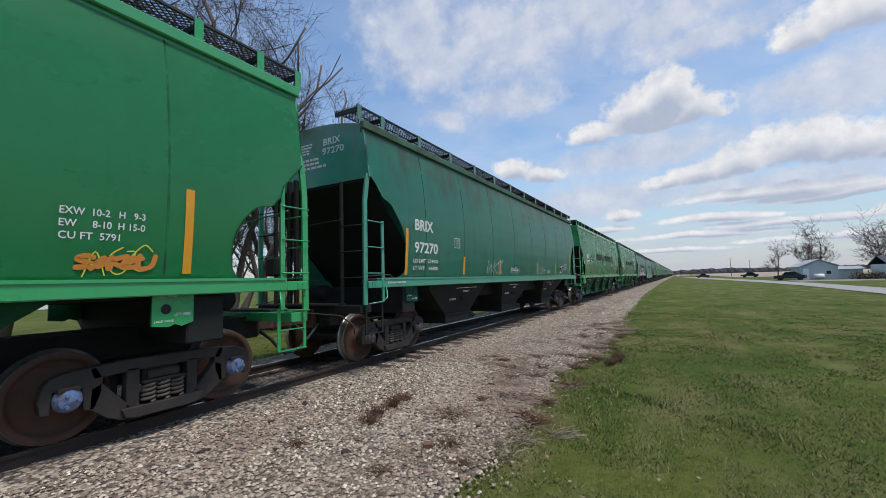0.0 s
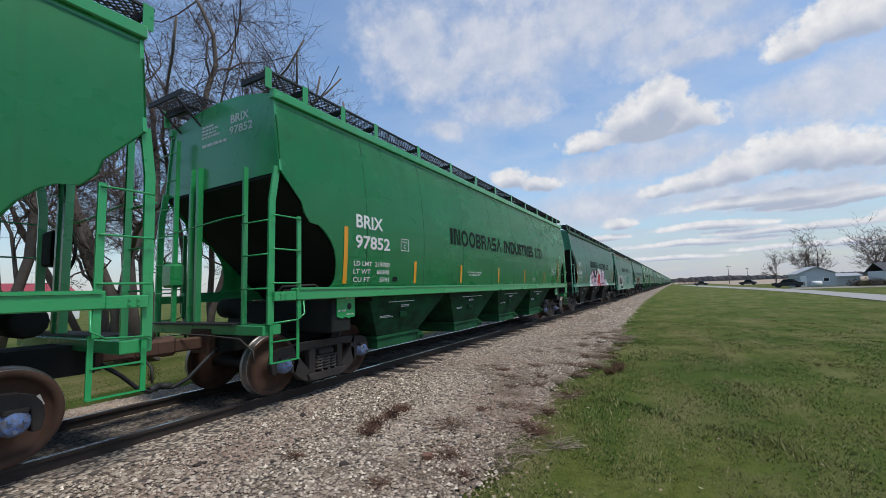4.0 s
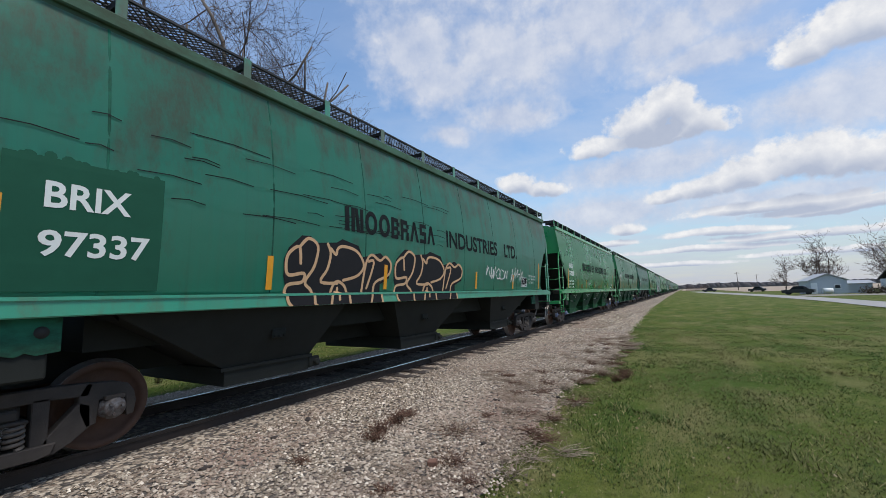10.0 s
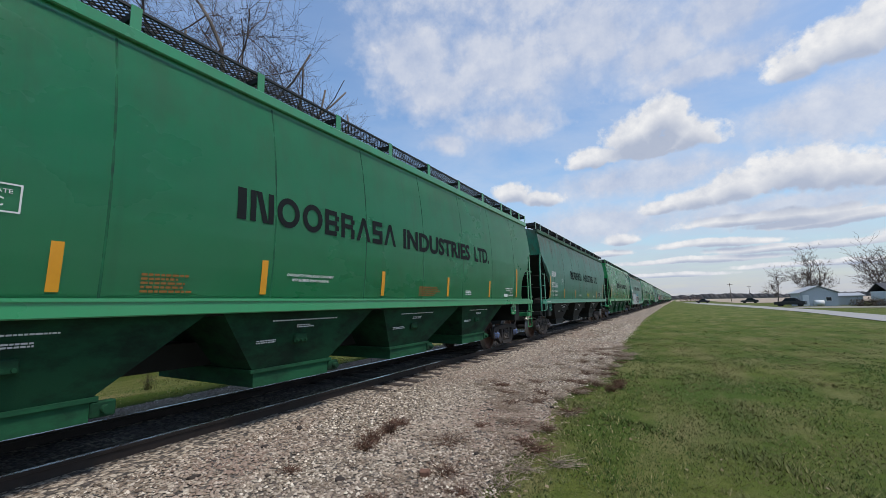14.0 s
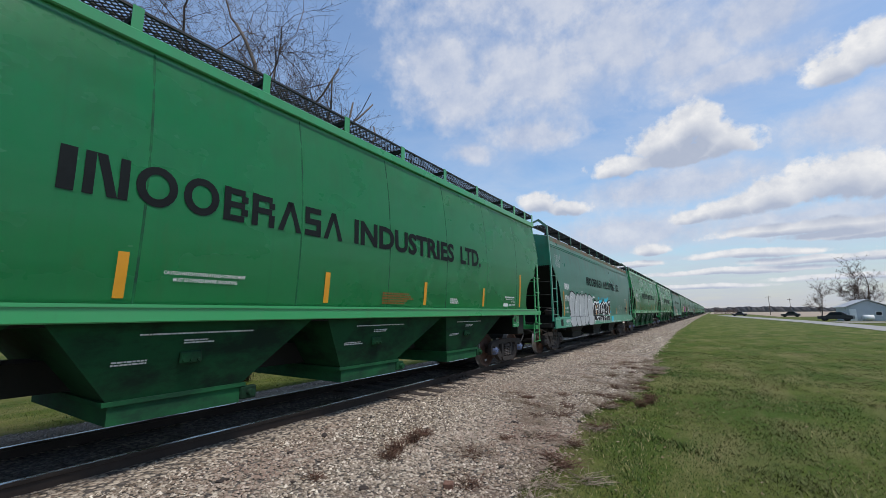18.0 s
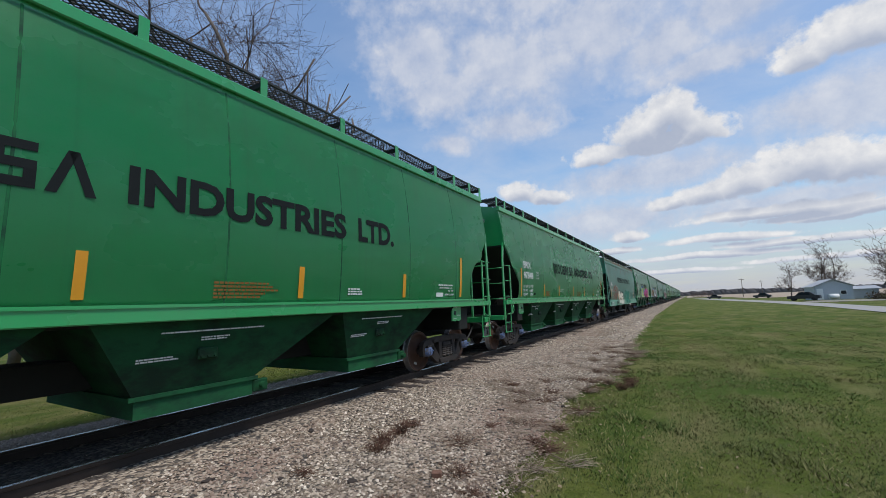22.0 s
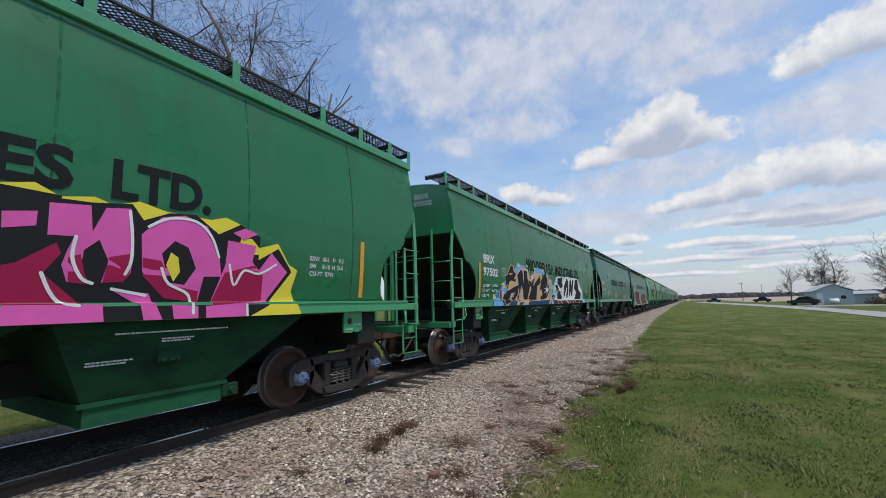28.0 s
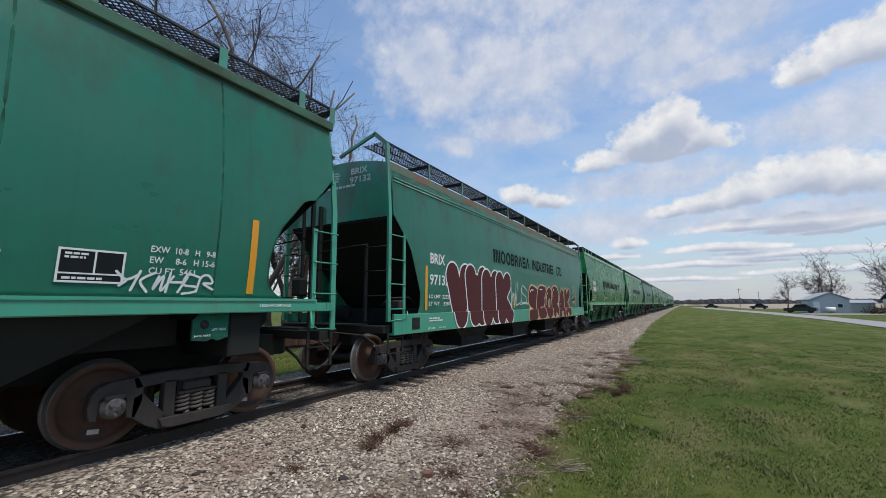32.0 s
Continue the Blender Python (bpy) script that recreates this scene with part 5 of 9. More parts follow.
def car_marks(kind):
    """Meshes of the marks that all cars of a kind carry: data text, name board, end print."""
    K = KINDS[kind]
    P, E = on_side(K), on_end(K)
    rnd = random.Random(kind)
    s0, s1 = K["sill"]
    ub = {"new": 1.55, "old": 1.40, "flat": 1.30}[kind]
    bm = bmesh.new()
    rows = {"new": ((2.00, "LD LMT  219700"), (1.86, "LT WT    66300"), (1.715, "CU FT      5791")), "old": ((1.93, "LD LMT  224400"), (1.77, "LT WT    61600")), "flat": ((1.66, "LD LMT  223200"), (1.50, "LT WT    62800"))}[kind]
    for z, t in rows:
        write(bm, P, t, ub, ub + 1.03, z, z + 0.085, 0.012)
    up, zp = {"new": (2.95, 2.35), "old": (3.24, 2.34), "flat": (3.83, 2.20)}[kind]
    outline(bm, P, up, up + 0.28, zp, zp + 0.25, 0.014)
    write(bm, P, "PLATE", up + 0.06, up + 0.22, zp + 0.165, zp + 0.20, 0.01)
    write(bm, P, "C", up + 0.10, up + 0.17, zp + 0.05, zp + 0.13, 0.015)
    if kind == "new":
        write(bm, P, "CAUTION HATCH COVERS AT EACH COMPARTMENT", 6.06, 6.98, 1.955, 1.995, 0.02), write(bm, P, "MUST BE OPENED BEFORE UNLOADING", 6.16, 6.88, 1.885, 1.925, 0.02)
    else:
        small_print(bm, P, 7.3, 8.1, s1 + 0.26, 2, 0.03, rnd)
    small_print(bm, P, 11.86, 12.3, s1 + 0.22, 3, 0.025, rnd)
    if kind == "flat":
        write(bm, P, "CAUTION", 5.6, 6.04, 1.53, 1.60, 0.02)
        for k, t in enumerate(("OPEN HATCH", "BEFORE UNLOADING", "COMPARTMENT")):
            write(bm, P, t, 5.65 - 0.1 * (k == 1), 6.15 + 0.1 * (k == 1), 1.19 - 0.085 * k, 1.245 - 0.085 * k, 0.02)
        write(bm, P, "LIFT / HERE", 1.2, 1.5, 0.99, 1.03, 0.02), write(bm, P, "JACK HERE", 1.65, 1.95, 0.99, 1.03, 0.02)
        write(bm, P, "JACK HERE", 15.0, 15.35, 1.0, 1.045, 0.02), write(bm, P, "LIFT / HERE", 15.7, 16.05, 1.0, 1.045, 0.02)
        write(bm, P, "CLOSE OUTLET GATES & ROOF HATCHES BEFORE MOVING CAR", 9.3, 12.75, 0.985, 1.035, 0.012), write(bm, P, "2 INCH HF", 13.95, 14.2, 1.19, 1.225, 0.02), write(bm, P, "COMP SHOES", 13.92, 14.27, 1.12, 1.155, 0.02), small_print(bm, P, 1.25, 1.9, 1.24, 2, 0.03, rnd)
    else:
        Q = lambda u, z: (1.423, u, z)
        for u, sg in ((K["trucks"][0] + 0.10, 1), (K["trucks"][1] - 0.10, -1)):
            write(bm, Q, "PULL HERE", u + 0.08 * sg - 0.11, u + 0.08 * sg + 0.11, 1.43, 1.465, 0.02)
            write(bm, Q, "LIFT HERE", u - 0.10 * sg - 0.09, u - 0.10 * sg + 0.09, 1.22, 1.25, 0.02)
            write(bm, Q, "JACK HERE", u + 0.10 * sg - 0.10, u + 0.10 * sg + 0.10, 1.15, 1.18, 0.02)
        if kind == "old":
            write(bm, P, "2 INCH HF COMP SHOES", 0.45, 1.05, 1.50, 1.54, 0.02), write(bm, P, "2 INCH HF COMP SHOES", 16.0, 16.5, 1.50, 1.54, 0.02)
        for a, b, c in K["bays"]:
            def S(u, z):
                f = (1.50 - z) / 0.84
                xb = 1.20 if kind == "new" else 1.10
                return (1.43 + (xb - 1.43) * f + 0.006, u, z)
            small_print(bm, S, c - 0.55, c + 0.75, 1.33, 1, 0.016, rnd), small_print(bm, S, c - 0.1, c + 0.3, 1.25, 2, 0.016, rnd), small_print(bm, S, c - 0.75, c - 0.3, 1.06, 2, 0.016, rnd)
    meshes = {"stencil_text": mesh_of(bm, "stencil_text", WHITE)}
    bm = bmesh.new()
    zr = {"new": 2.245, "old": 2.09, "flat": 2.33}[kind]
    for k, t in enumerate({"new": ("EXW  10-2   H   9-3", "EW     8-10  H 15-0", "CU FT  5791"), "old": ("EXW  10-8   H   9-8", "EW     8-6   H 15-6", "CU FT  5461"), "flat": ("EXW  10-8   H   8-9", "EW     8-6   H 15-0", "CU  FT  5400")}[kind]):
        write(bm, P, t, 14.68, 14.68 + (0.70 if k < 2 else 0.48), zr - 0.115 * k, zr - 0.115 * k + 0.07, 0.012)
    meshes["dimension_text"] = mesh_of(bm, "dimension_text", WHITE)
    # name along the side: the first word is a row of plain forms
    bm = bmesh.new()
    z0, z1 = {"new": (2.66, 3.08), "old": (2.66, 3.08), "flat": (2.78, 3.18)}[kind]
    a, b = {"new": (5.1, 8.55), "old": (5.22, 8.12), "flat": (4.92, 8.22)}[kind]
    wid = (0.35, 1, 1.1, 1.1, 0.85, 0.9, 1.05, 0.8, 1.05)
    one = (b - a) / (sum(wid) + 8 * 0.16)
    u, zm, g = a, (z0 + z1) / 2, 0.085

    def slope(ua, za, ub, zb):
        bm.faces.new([bm.verts.new(P(*q)) for q in ((ua - g / 2, za), (ua + g / 2, za), (ub + g / 2, zb), (ub - g / 2, zb))])

    for k, w in enumerate(wid):
        w *= one
        if k == 0:
            bar(bm, P, u, u + w, z0, z1)
        elif k == 1:
            bar(bm, P, u, u + g, z0, z1), bar(bm, P, u + w - g, u + w, z0, z1), slope(u + w - g * 1.5, z0, u + g * 1.5, z1)
        elif k in (2, 3):
            for q in range(20):
                c, d = q * math.tau / 20, (q + 1) * math.tau / 20
                rz, ru = (z1 - z0) / 2 + 0.01, w / 2
                bm.faces.new([bm.verts.new(P(u + ru + (ru - e) * math.cos(t), zm + (rz - e) * math.sin(t))) for t, e in ((c, 0), (d, 0), (d, g), (c, g))])
        elif k in (4, 5):
            bar(bm, P, u, u + g, z0, z1)
            for z in (z0, zm - g / 2, z1 - g) if k == 4 else (zm - g / 2, z1 - g):
                bar(bm, P, u + g, u + w - g / 2, z, z + g * 0.9)
            bar(bm, P, u + w - g, u + w, zm + g / 2, z1 - g), slope(u + w - g / 2, z0 + g * (k == 4), u + w - g / 2, zm - g / 2)
        elif k == 7:
            for z in (z0, zm - g / 2, z1 - g):
                bar(bm, P, u, u + w, z, z + g)
            bar(bm, P, u, u + g, zm + g / 2, z1 - g), bar(bm, P, u + w - g, u + w, z0 + g, zm - g / 2)
        else:
            slope(u + g / 2, z0, u + w / 2, z1), slope(u + w - g / 2, z0, u + w / 2, z1)
        u += w + 0.16 * one
    meshes["name_band"] = mesh_of(bm, "name_band", BLACK)
    c, d, e, f = {"new": (8.81, 11.96, 12.26, 13.26), "old": (8.66, 11.78, 12.36, 13.45), "flat": (8.58, 11.46, 11.94, 12.89)}[kind]
    for word, p, q in (("INDUSTRIES", c, d), ("LTD.", e, f)):
        bm = bmesh.new()
        write(bm, P, word, p, q, z0, z1, 0.036 if kind == "new" else 0.025)
        meshes["side_word." + word] = mesh_of(bm, "side_word", BLACK)
    # small plates, and print on the end
    bm = bmesh.new()
    if kind != "new":
        q = (13.93, 14.46, 1.74, 2.06) if kind == "old" else (14.65, 15.25, 1.56, 1.88)
        bar(bm, on_side(K, 0.012), *q, 1), outline(bm, on_side(K, 0.015), *q, 0.02)
        bar(bm, on_side(K, 0.015), q[0] + (q[1] - q[0]) * 0.52, q[0] + (q[1] - q[0]) * 0.55, q[2] + 0.09, q[3]), bar(bm, on_side(K, 0.015), q[0], q[1], q[2] + 0.08, q[2] + 0.095)
        small_print(bm, on_side(K, 0.0155), q[0] + 0.05, q[0] + 0.24, q[3] - 0.04, 2, 0.02, rnd), small_print(bm, on_side(K, 0.0155), q[0] + 0.05, q[0] + 0.4, q[2] + 0.055, 1, 0.022, rnd)
    else:
        bar(bm, on_side(K, 0.010), 2.70, 2.86, 1.73, 1.82, 1)
    small_print(bm, E, -0.55 if kind != "new" else -0.45, 0.05, 4.42, 4, 0.035, rnd), small_print(bm, E, -0.55 if kind != "new" else -0.45, 0.45, 4.10, 3 if kind == "old" else 1, 0.05, rnd)
    meshes["data_plate"] = mesh_of(bm, "data_plate", (WHITE, BLACK))
    if kind == "new":
        bm = bmesh.new()
        bar(bm, on_side(K, 0.012), 14.68, 14.98, 1.70, 1.79)
        small_print(bm, on_side(K, 0.012), 14.76, 15.5, 1.98, 1, 0.032, rnd), write(bm, on_side(K, 0.012), "PAINT APPLIED 11-21", 14.82, 15.40, 1.885, 1.922, 0.02), write(bm, on_side(K, 0.012), "BLT 11-21", 15.22, 15.45, 1.82, 1.857, 0.02), write(bm, on_side(K, 0.012), "JOB F21007", 15.05, 15.5, 1.715, 1.768, 0.02)
        for ua, ub in ((4.2, 4.75), (9.58, 10.49)):
            small_print(bm, on_side(K, 0.012), ua, ub, 1.90, 5, 0.026, rnd, 2)
        meshes["inspection_plate"] = mesh_of(bm, "inspection_plate", (WHITE, BLACK, SPRAY["faded_orange"]))
    return meshes


NUMBERS = ["", "97270", "97897", "97852", "97386", "97012", "97337", "97850", "97562", "97336", "97733", "97037", "97908", "97848", "97183", "", "97502", "97378", "97132"]
MARKS = {k: car_marks(k) for k in KINDS}
for digits in ("BRIX", *NUMBERS):
    for weight in (0.022, 0.02):
        if digits:
            glyphs(digits, weight)


LETTER_SHIFT = {2: -0.08, 7: -0.32, 8: 0.12, 12: -0.18, 13: 0.28, 15: -0.12, 16: 0.08}
LABELS = {"stencil_text": "white stencilled capacity and weight data", "dimension_text": "white stencilled dimensions", "name_band": "large black forms along the side", "side_word": "large black lettering", "data_plate": "small white and black data plates", "inspection_plate": "small white inspection plate with fine print"}
PLATED = {7, 10, 12, 13, 8}


def mark_car(car, kind, number, i):
    for name, me in MARKS[kind].items():
        name = name.split(".")[0]
        if (i == 1 and name in ("name_band", "side_word")) or (i == 6 and name == "stencil_text"):
            continue
        if (name == "inspection_plate" and i not in PLATED) or (name == "dimension_text" and kind == "new" and i in PLATED):
            continue
        mark = tagged(part(name, me, None, car), LABELS[name], kind="" if name == "side_word" else "stuff")
        if name in ("name_band", "side_word"):
            mark.location.y = LETTER_SHIFT.get(i, 0.0)
    K = KINDS[kind]
    P, E = on_side(K, 0.0145 if i == 6 else 0.009), on_end(K)
    u0, zb, zn, w = {"new": (1.60, 2.68, 2.31, 1.0), "old": (1.45, 2.63, 2.14, 0.98), "flat": (1.34, 2.44, 1.96, 0.86)}[kind]
    if i == 6:
        zb, zn, w = 2.41, 1.97, 0.88
    bm = bmesh.new()
    write(bm, P, "BRIX", u0, u0 + w * 0.76, zb, zb + 0.24, 0.022)
    part("reporting_mark", bm, WHITE, car, "white reporting mark")
    bm = bmesh.new()
    if number:
        write(bm, P, number, u0 - 0.02, u0 - 0.02 + w, zn, zn + 0.24, 0.022)
    else:
        for k in range(5):
            bar(bm, P, u0 + w * k / 5, u0 + w * (k + 0.72) / 5, zn, zn + 0.24)
    part("car_number", bm, WHITE, car, "white car number")
    bm = bmesh.new()
    write(bm, E, "BRIX", 0.33, 0.79, 4.31, 4.45, 0.02)
    if number:
        write(bm, E, number, 0.30, 0.88, 4.12, 4.26, 0.02)
    tagged(part("end_mark", bm, WHITE, car), "white reporting mark on the car's end", kind="stuff")

# ---- graffiti on single cars ----
def graffiti(i, car, kind):
    K = KINDS[kind]
    s0, s1 = K["sill"]

    def add(mats, draw, label):
        paint_layer("graffiti", car, K, mats, draw, label)

    if i == 0:
        add(("orange", "yellow"), lambda b: (tag(b, 14.84, 15.48, 1.75, 1.86, 5, 0, 0.05, 3), tag(b, 14.9, 15.45, 1.70, 1.92, 3, 1, 0.012, 5)), "small orange sprayed scrawl")
    if i == 1:
        add(("white", "orange"), lambda b: (tag(b, 5.4, 6.6, 1.72, 2.1, 3, 0, 0.015, 11), tag(b, 7.4, 8.2, 1.72, 1.9, 3, 0, 0.012, 12), tag(b, 10.4, 11.6, 1.7, 1.95, 4, 0, 0.012, 13)), "faint white chalk scrawls")
    if i == 2:
        add(("white",), lambda b: tag(b, 3.9, 4.8, 1.72, 2.05, 4, 0, 0.014, 21), "thin white scrawl")
    if i == 4:
        add(("silver",), lambda b: tag(b, 0.75, 1.25, 2.75, 3.25, 4, 0, 0.012, 47), "faint silver doodle")
    if i == 5:
        add(("white",), lambda b: (tag(b, 4.95, 6.35, 1.72, 2.10, 5, 0, 0.05, 53), tag(b, 7.05, 8.1, 1.45, 1.72, 3, 0, 0.036, 54), tag(b, 7.05, 8.1, 1.76, 2.05, 5, 0, 0.036, 55), tag(b, 7.2, 8.1, 2.09, 2.4, 4, 0, 0.036, 56), tag(b, 11.9, 14.3, 1.44, 1.76, 8, 0, 0.022, 57), tag(b, 10.9, 12.4, 1.03, 1.27, 4, 0, 0.032, 58)), "white spray scrawls")
        add(("white", "pale_teal"), lambda b: (piece(b, 8.4, 11.2, 1.42, 2.3, "vinc", [(0, 0.30), (1, 0.265)], None, False, 59), splats(b, 8.4, 10.6, 1.42, 1.50, 20, 0.05, 0, 60)), "pale thin outline graffiti letters")
        add(("white",), lambda b: (tag(b, 10.15, 10.45, 1.72, 1.9, 2, 0, 0.03, 66), tag(b, 10.75, 11.3, 1.72, 1.98, 4, 0, 0.03, 67)), "small white numerals-like scrawl")
    if i == 6:
        add(("dark_green", "black"), lambda b: (band(b, 1.16, 2.42, 1.66, 2.86, 0, 0.0125), splats(b, 1.2, 2.38, 2.80, 2.88, 14, 0.06, 0, 65), [stroke(b, 0.006 + 0.0002 * k, [(u, z), (u + d * 0.5, z + 0.02), (u + d, z - 0.01)], 0.012, 1) for k, (u, z, d) in enumerate((random.Random(k).uniform(0.9, 8.5), random.Random(k + 50).uniform(2.6, 3.6), random.Random(k + 99).uniform(0.2, 1.1)) for k in range(40))]), "dark touched-up paint and scratches")
        add(("white",), lambda b: (tag(b, 10.95, 12.6, 2.0, 2.3, 5, 0, 0.03, 63), tag(b, 12.9, 14.1, 1.95, 2.3, 4, 0, 0.03, 64)), "white spray scrawls")
    if i == 9:
        add(("yellow",), lambda b: tag(b, 9.6, 10.3, 1.75, 2.0, 5, 0, 0.014, 91), "small yellow scrawl")
    if i == 11:
        add(("silver", "black", "white"), lambda b: (splats(b, 2.0, 5.6, 1.5, 2.4, 60, 0.025, 1, 119), piece(b, 2.1, 5.75, 0.95, 2.32, "souas", [(1, 0.46), (0, 0.40)], None, False, 111, 0, 2), splats(b, 2.4, 5.5, 1.1, 2.1, 30, 0.02, 1, 120)), "silver bubble graffiti letters with black outline")
        add(("white",), lambda b: (tag(b, 0.45, 1.05, 3.25, 3.75, 4, 0, 0.016, 115), tag(b, 5.85, 6.2, 1.9, 2.3, 1, 0, 0.07, 116), tag(b, 12.5, 13.6, 1.5, 1.9, 6, 0, 0.014, 117), tag(b, 1.35, 1.95, 1.06, 1.26, 5, 0, 0.018, 118)), "thin white scrawls")
    if i == 14:
        add(("red",), lambda b: (tag(b, 2.3, 4.5, 1.45, 2.45, 3, 0, 0.07, 141), splats(b, 2.0, 2.3, 2.05, 2.15, 5, 0.06, 0, 148)), "broad red sprayed outline")
        add(("pale_teal", "black"), lambda b: piece(b, 9.0, 11.9, 1.0, 2.1, "kuoe", [(1, 0.26), (0, 0.22)], None, False, 143), "black outline graffiti letters")
        add(("black", "silver"), lambda b: (tag(b, 3.2, 4.3, 1.0, 1.25, 5, 0, 0.045, 144), tag(b, 0.55, 1.1, 2.3, 2.8, 4, 1, 0.012, 145), tag(b, 0.75, 2.2, 1.0, 1.2, 7, 1, 0.03, 146)), "black and white marker scrawls on the sill")
    if i == 17:
        add(("white", "yellow"), lambda b: (tag(b, 6.7, 7.9, 1.66, 2.15, 4, 0, 0.034, 173), tag(b, 11.2, 13.6, 1.7, 1.98, 6, 0, 0.036, 174), tag(b, 14.4, 15.4, 1.68, 1.85, 6, 0, 0.026, 178),
            tag(b, 8.55, 9.3, 1.9, 2.2, 3, 1, 0.025, 175), tag(b, 8.6, 9.4, 1.66, 1.88, 3, 1, 0.022, 176)), "white and yellow spray scrawls")
    if i == 18:
        add(("maroon", "white", "lilac"), lambda b: piece(b, 2.3, 6.2, 0.97, 2.5, "vwnk", [(1, 0.46), (0, 0.40)], None, True, 181), "dark maroon graffiti letters edged in white")
        add(("tan", "black", "maroon", "white"), lambda b: (tag(b, 6.3, 7.8, 1.5, 2.1, 3, 3, 0.03, 182), piece(b, 8.1, 14.2, 0.97, 2.2, "seorak", [(0, 0.44), (2, 0.34)], None, False, 183, 0, 3)), "maroon graffiti piece edged in tan")


# ---- large painted pieces, drawn as flat forms on the side (along the car, height) ----
def drawing(car, K, mats, label, over=False):
    """Filled forms F, lines S and the closing call of one painted piece; later forms lie over earlier ones."""
    bm, off = bmesh.new(), [0.0125 if over else 0.006]  # over or under the reflective stripes

    def fill(mi, *pts):
        off[0] += 0.0003
        bm.faces.new([bm.verts.new((off[0], *p)) for p in pts]).material_index = mi

    def line(mi, w, *pts):
        off[0] += 0.0003
        stroke(bm, off[0], smooth_line(pts, 4), w, mi)

    def done():
        bm.normal_update()
        bmesh.ops.triangulate(bm, faces=bm.faces[:])
        bmesh.ops.recalc_face_normals(bm, faces=bm.faces[:])
        lay_on_side(bm, K)
        tagged(part("graffiti", bm, [SPRAY[m] for m in mats], car), label, kind="stuff")

    return fill, line, done


def large_pieces(i, car, kind):
    K = KINDS[kind]
    if i == 4:
        F, S, done = drawing(car, K, ("white", "black", "lilac", "red", "pale_teal"), "large pale pink, white and red graffiti piece with black outline", True)
        F(0, (4.82, 1.65), (4.99, 1.83), (5.04, 2.13), (5.38, 2.12), (5.47, 1.53), (5.21, 1.51))
        F(0, (4.4, 1.42), (4.69, 1.56), (12.27, 1.7), (11.47, 1.42), (5.53, 1.41))
        F(1, (5.37, 2.21), (5.49, 2.41), (5.66, 2.39), (5.78, 2.61), (6.1, 2.53), (6.47, 2.38), (6.57, 2.15), (6.75, 2.1), (6.78, 1.86), (6.64, 1.62), (6.57, 1.4), (5.56, 1.42), (5.4, 1.92))
        F(2, (5.43, 2.17), (5.51, 2.34), (5.69, 2.34), (5.78, 2.51), (6.04, 2.41), (6.28, 2.24), (6.14, 1.94), (6.61, 2.08), (6.71, 1.99), (6.58, 1.74), (6.49, 1.62), (6.46, 1.42), (6.07, 1.42), (6.13, 1.74), (5.97, 1.8), (5.9, 1.62), (5.98, 1.42), (5.56, 1.43), (5.46, 1.92))
        F(1, (5.81, 2.1), (5.88, 2.19), (5.96, 2.1), (5.87, 1.99))
        F(1, (6.57, 2.13), (6.74, 2.57), (7.45, 2.66), (7.91, 2.46), (7.72, 1.62), (6.72, 1.58))
        F(2, (6.87, 2.17), (6.88, 2.5), (7.36, 2.59), (7.0, 1.72), (7.24, 1.74), (7.64, 2.34), (7.84, 2.34), (7.66, 1.39), (6.65, 1.41), (6.78, 1.92))
        F(0, (7.62, 1.4), (7.8, 2.16), (8.13, 2.74), (8.48, 2.59), (9.16, 2.52), (9.39, 2.59), (9.08, 1.38))
        F(0, (8.06, 2.5), (8.06, 2.67), (8.16, 2.72), (8.22, 2.58), (8.36, 2.58), (8.84, 2.41), (9.02, 2.24), (8.9, 1.58), (8.92, 1.43), (8.14, 1.44))
        F(3, (7.8, 1.62), (8.13, 2.53), (8.33, 1.97), (8.5, 2.55), (9.1, 2.28), (8.95, 1.38), (8.31, 1.38), (8.26, 1.77), (8.17, 1.38), (7.74, 1.39))
        F(3, (8.26, 2.5), (8.97, 2.23), (8.82, 1.43), (8.62, 2.07), (8.58, 2.08), (8.71, 1.42), (8.44, 1.43), (8.31, 1.89))
        S(1, 0.02, (8.38, 2.31), (8.55, 2.37), (8.41, 2.2), (8.56, 2.23), (8.39, 2.04))
        S(1, 0.02, (8.49, 1.89), (8.49, 1.61), (8.49, 1.75), (8.58, 1.77), (8.58, 1.87), (8.59, 1.61))
        F(1, (8.9, 1.91), (8.89, 2.47), (9.51, 2.62), (9.71, 2.53), (9.78, 2.32), (10.27, 2.39), (10.62, 2.67), (10.81, 2.65), (10.79, 2.43), (11.25, 2.44), (11.01, 2.02), (11.62, 1.98), (11.62, 1.4), (9.1, 1.42))
        F(2, (8.94, 1.63), (8.93, 2.48), (9.49, 2.61), (9.58, 2.31), (9.66, 1.85), (9.71, 2.27), (10.24, 2.36), (10.3, 1.64), (9.52, 1.62))
        F(1, (9.47, 1.86), (9.47, 2.32), (9.53, 2.29), (9.58, 1.85))
        F(2, (10.32, 1.65), (10.38, 2.39), (10.63, 2.64), (10.79, 2.53), (10.93, 2.4), (10.78, 1.88), (11.43, 1.97), (11.49, 1.66))
        F(2, (8.94, 1.57), (9.52, 1.58), (9.6, 1.44), (9.1, 1.43))
        F(2, (9.66, 1.58), (10.27, 1.59), (10.22, 1.42), (9.72, 1.43))
        F(2, (10.49, 1.59), (11.49, 1.61), (11.44, 1.43), (10.6, 1.42))
        F(0, (9.77, 2.32), (9.79, 2.47), (10.26, 2.6), (10.37, 2.49), (10.24, 2.39))
        F(0, (11.61, 1.65), (11.62, 1.98), (11.94, 1.99), (12.31, 1.72), (12.65, 1.47), (11.63, 1.44))
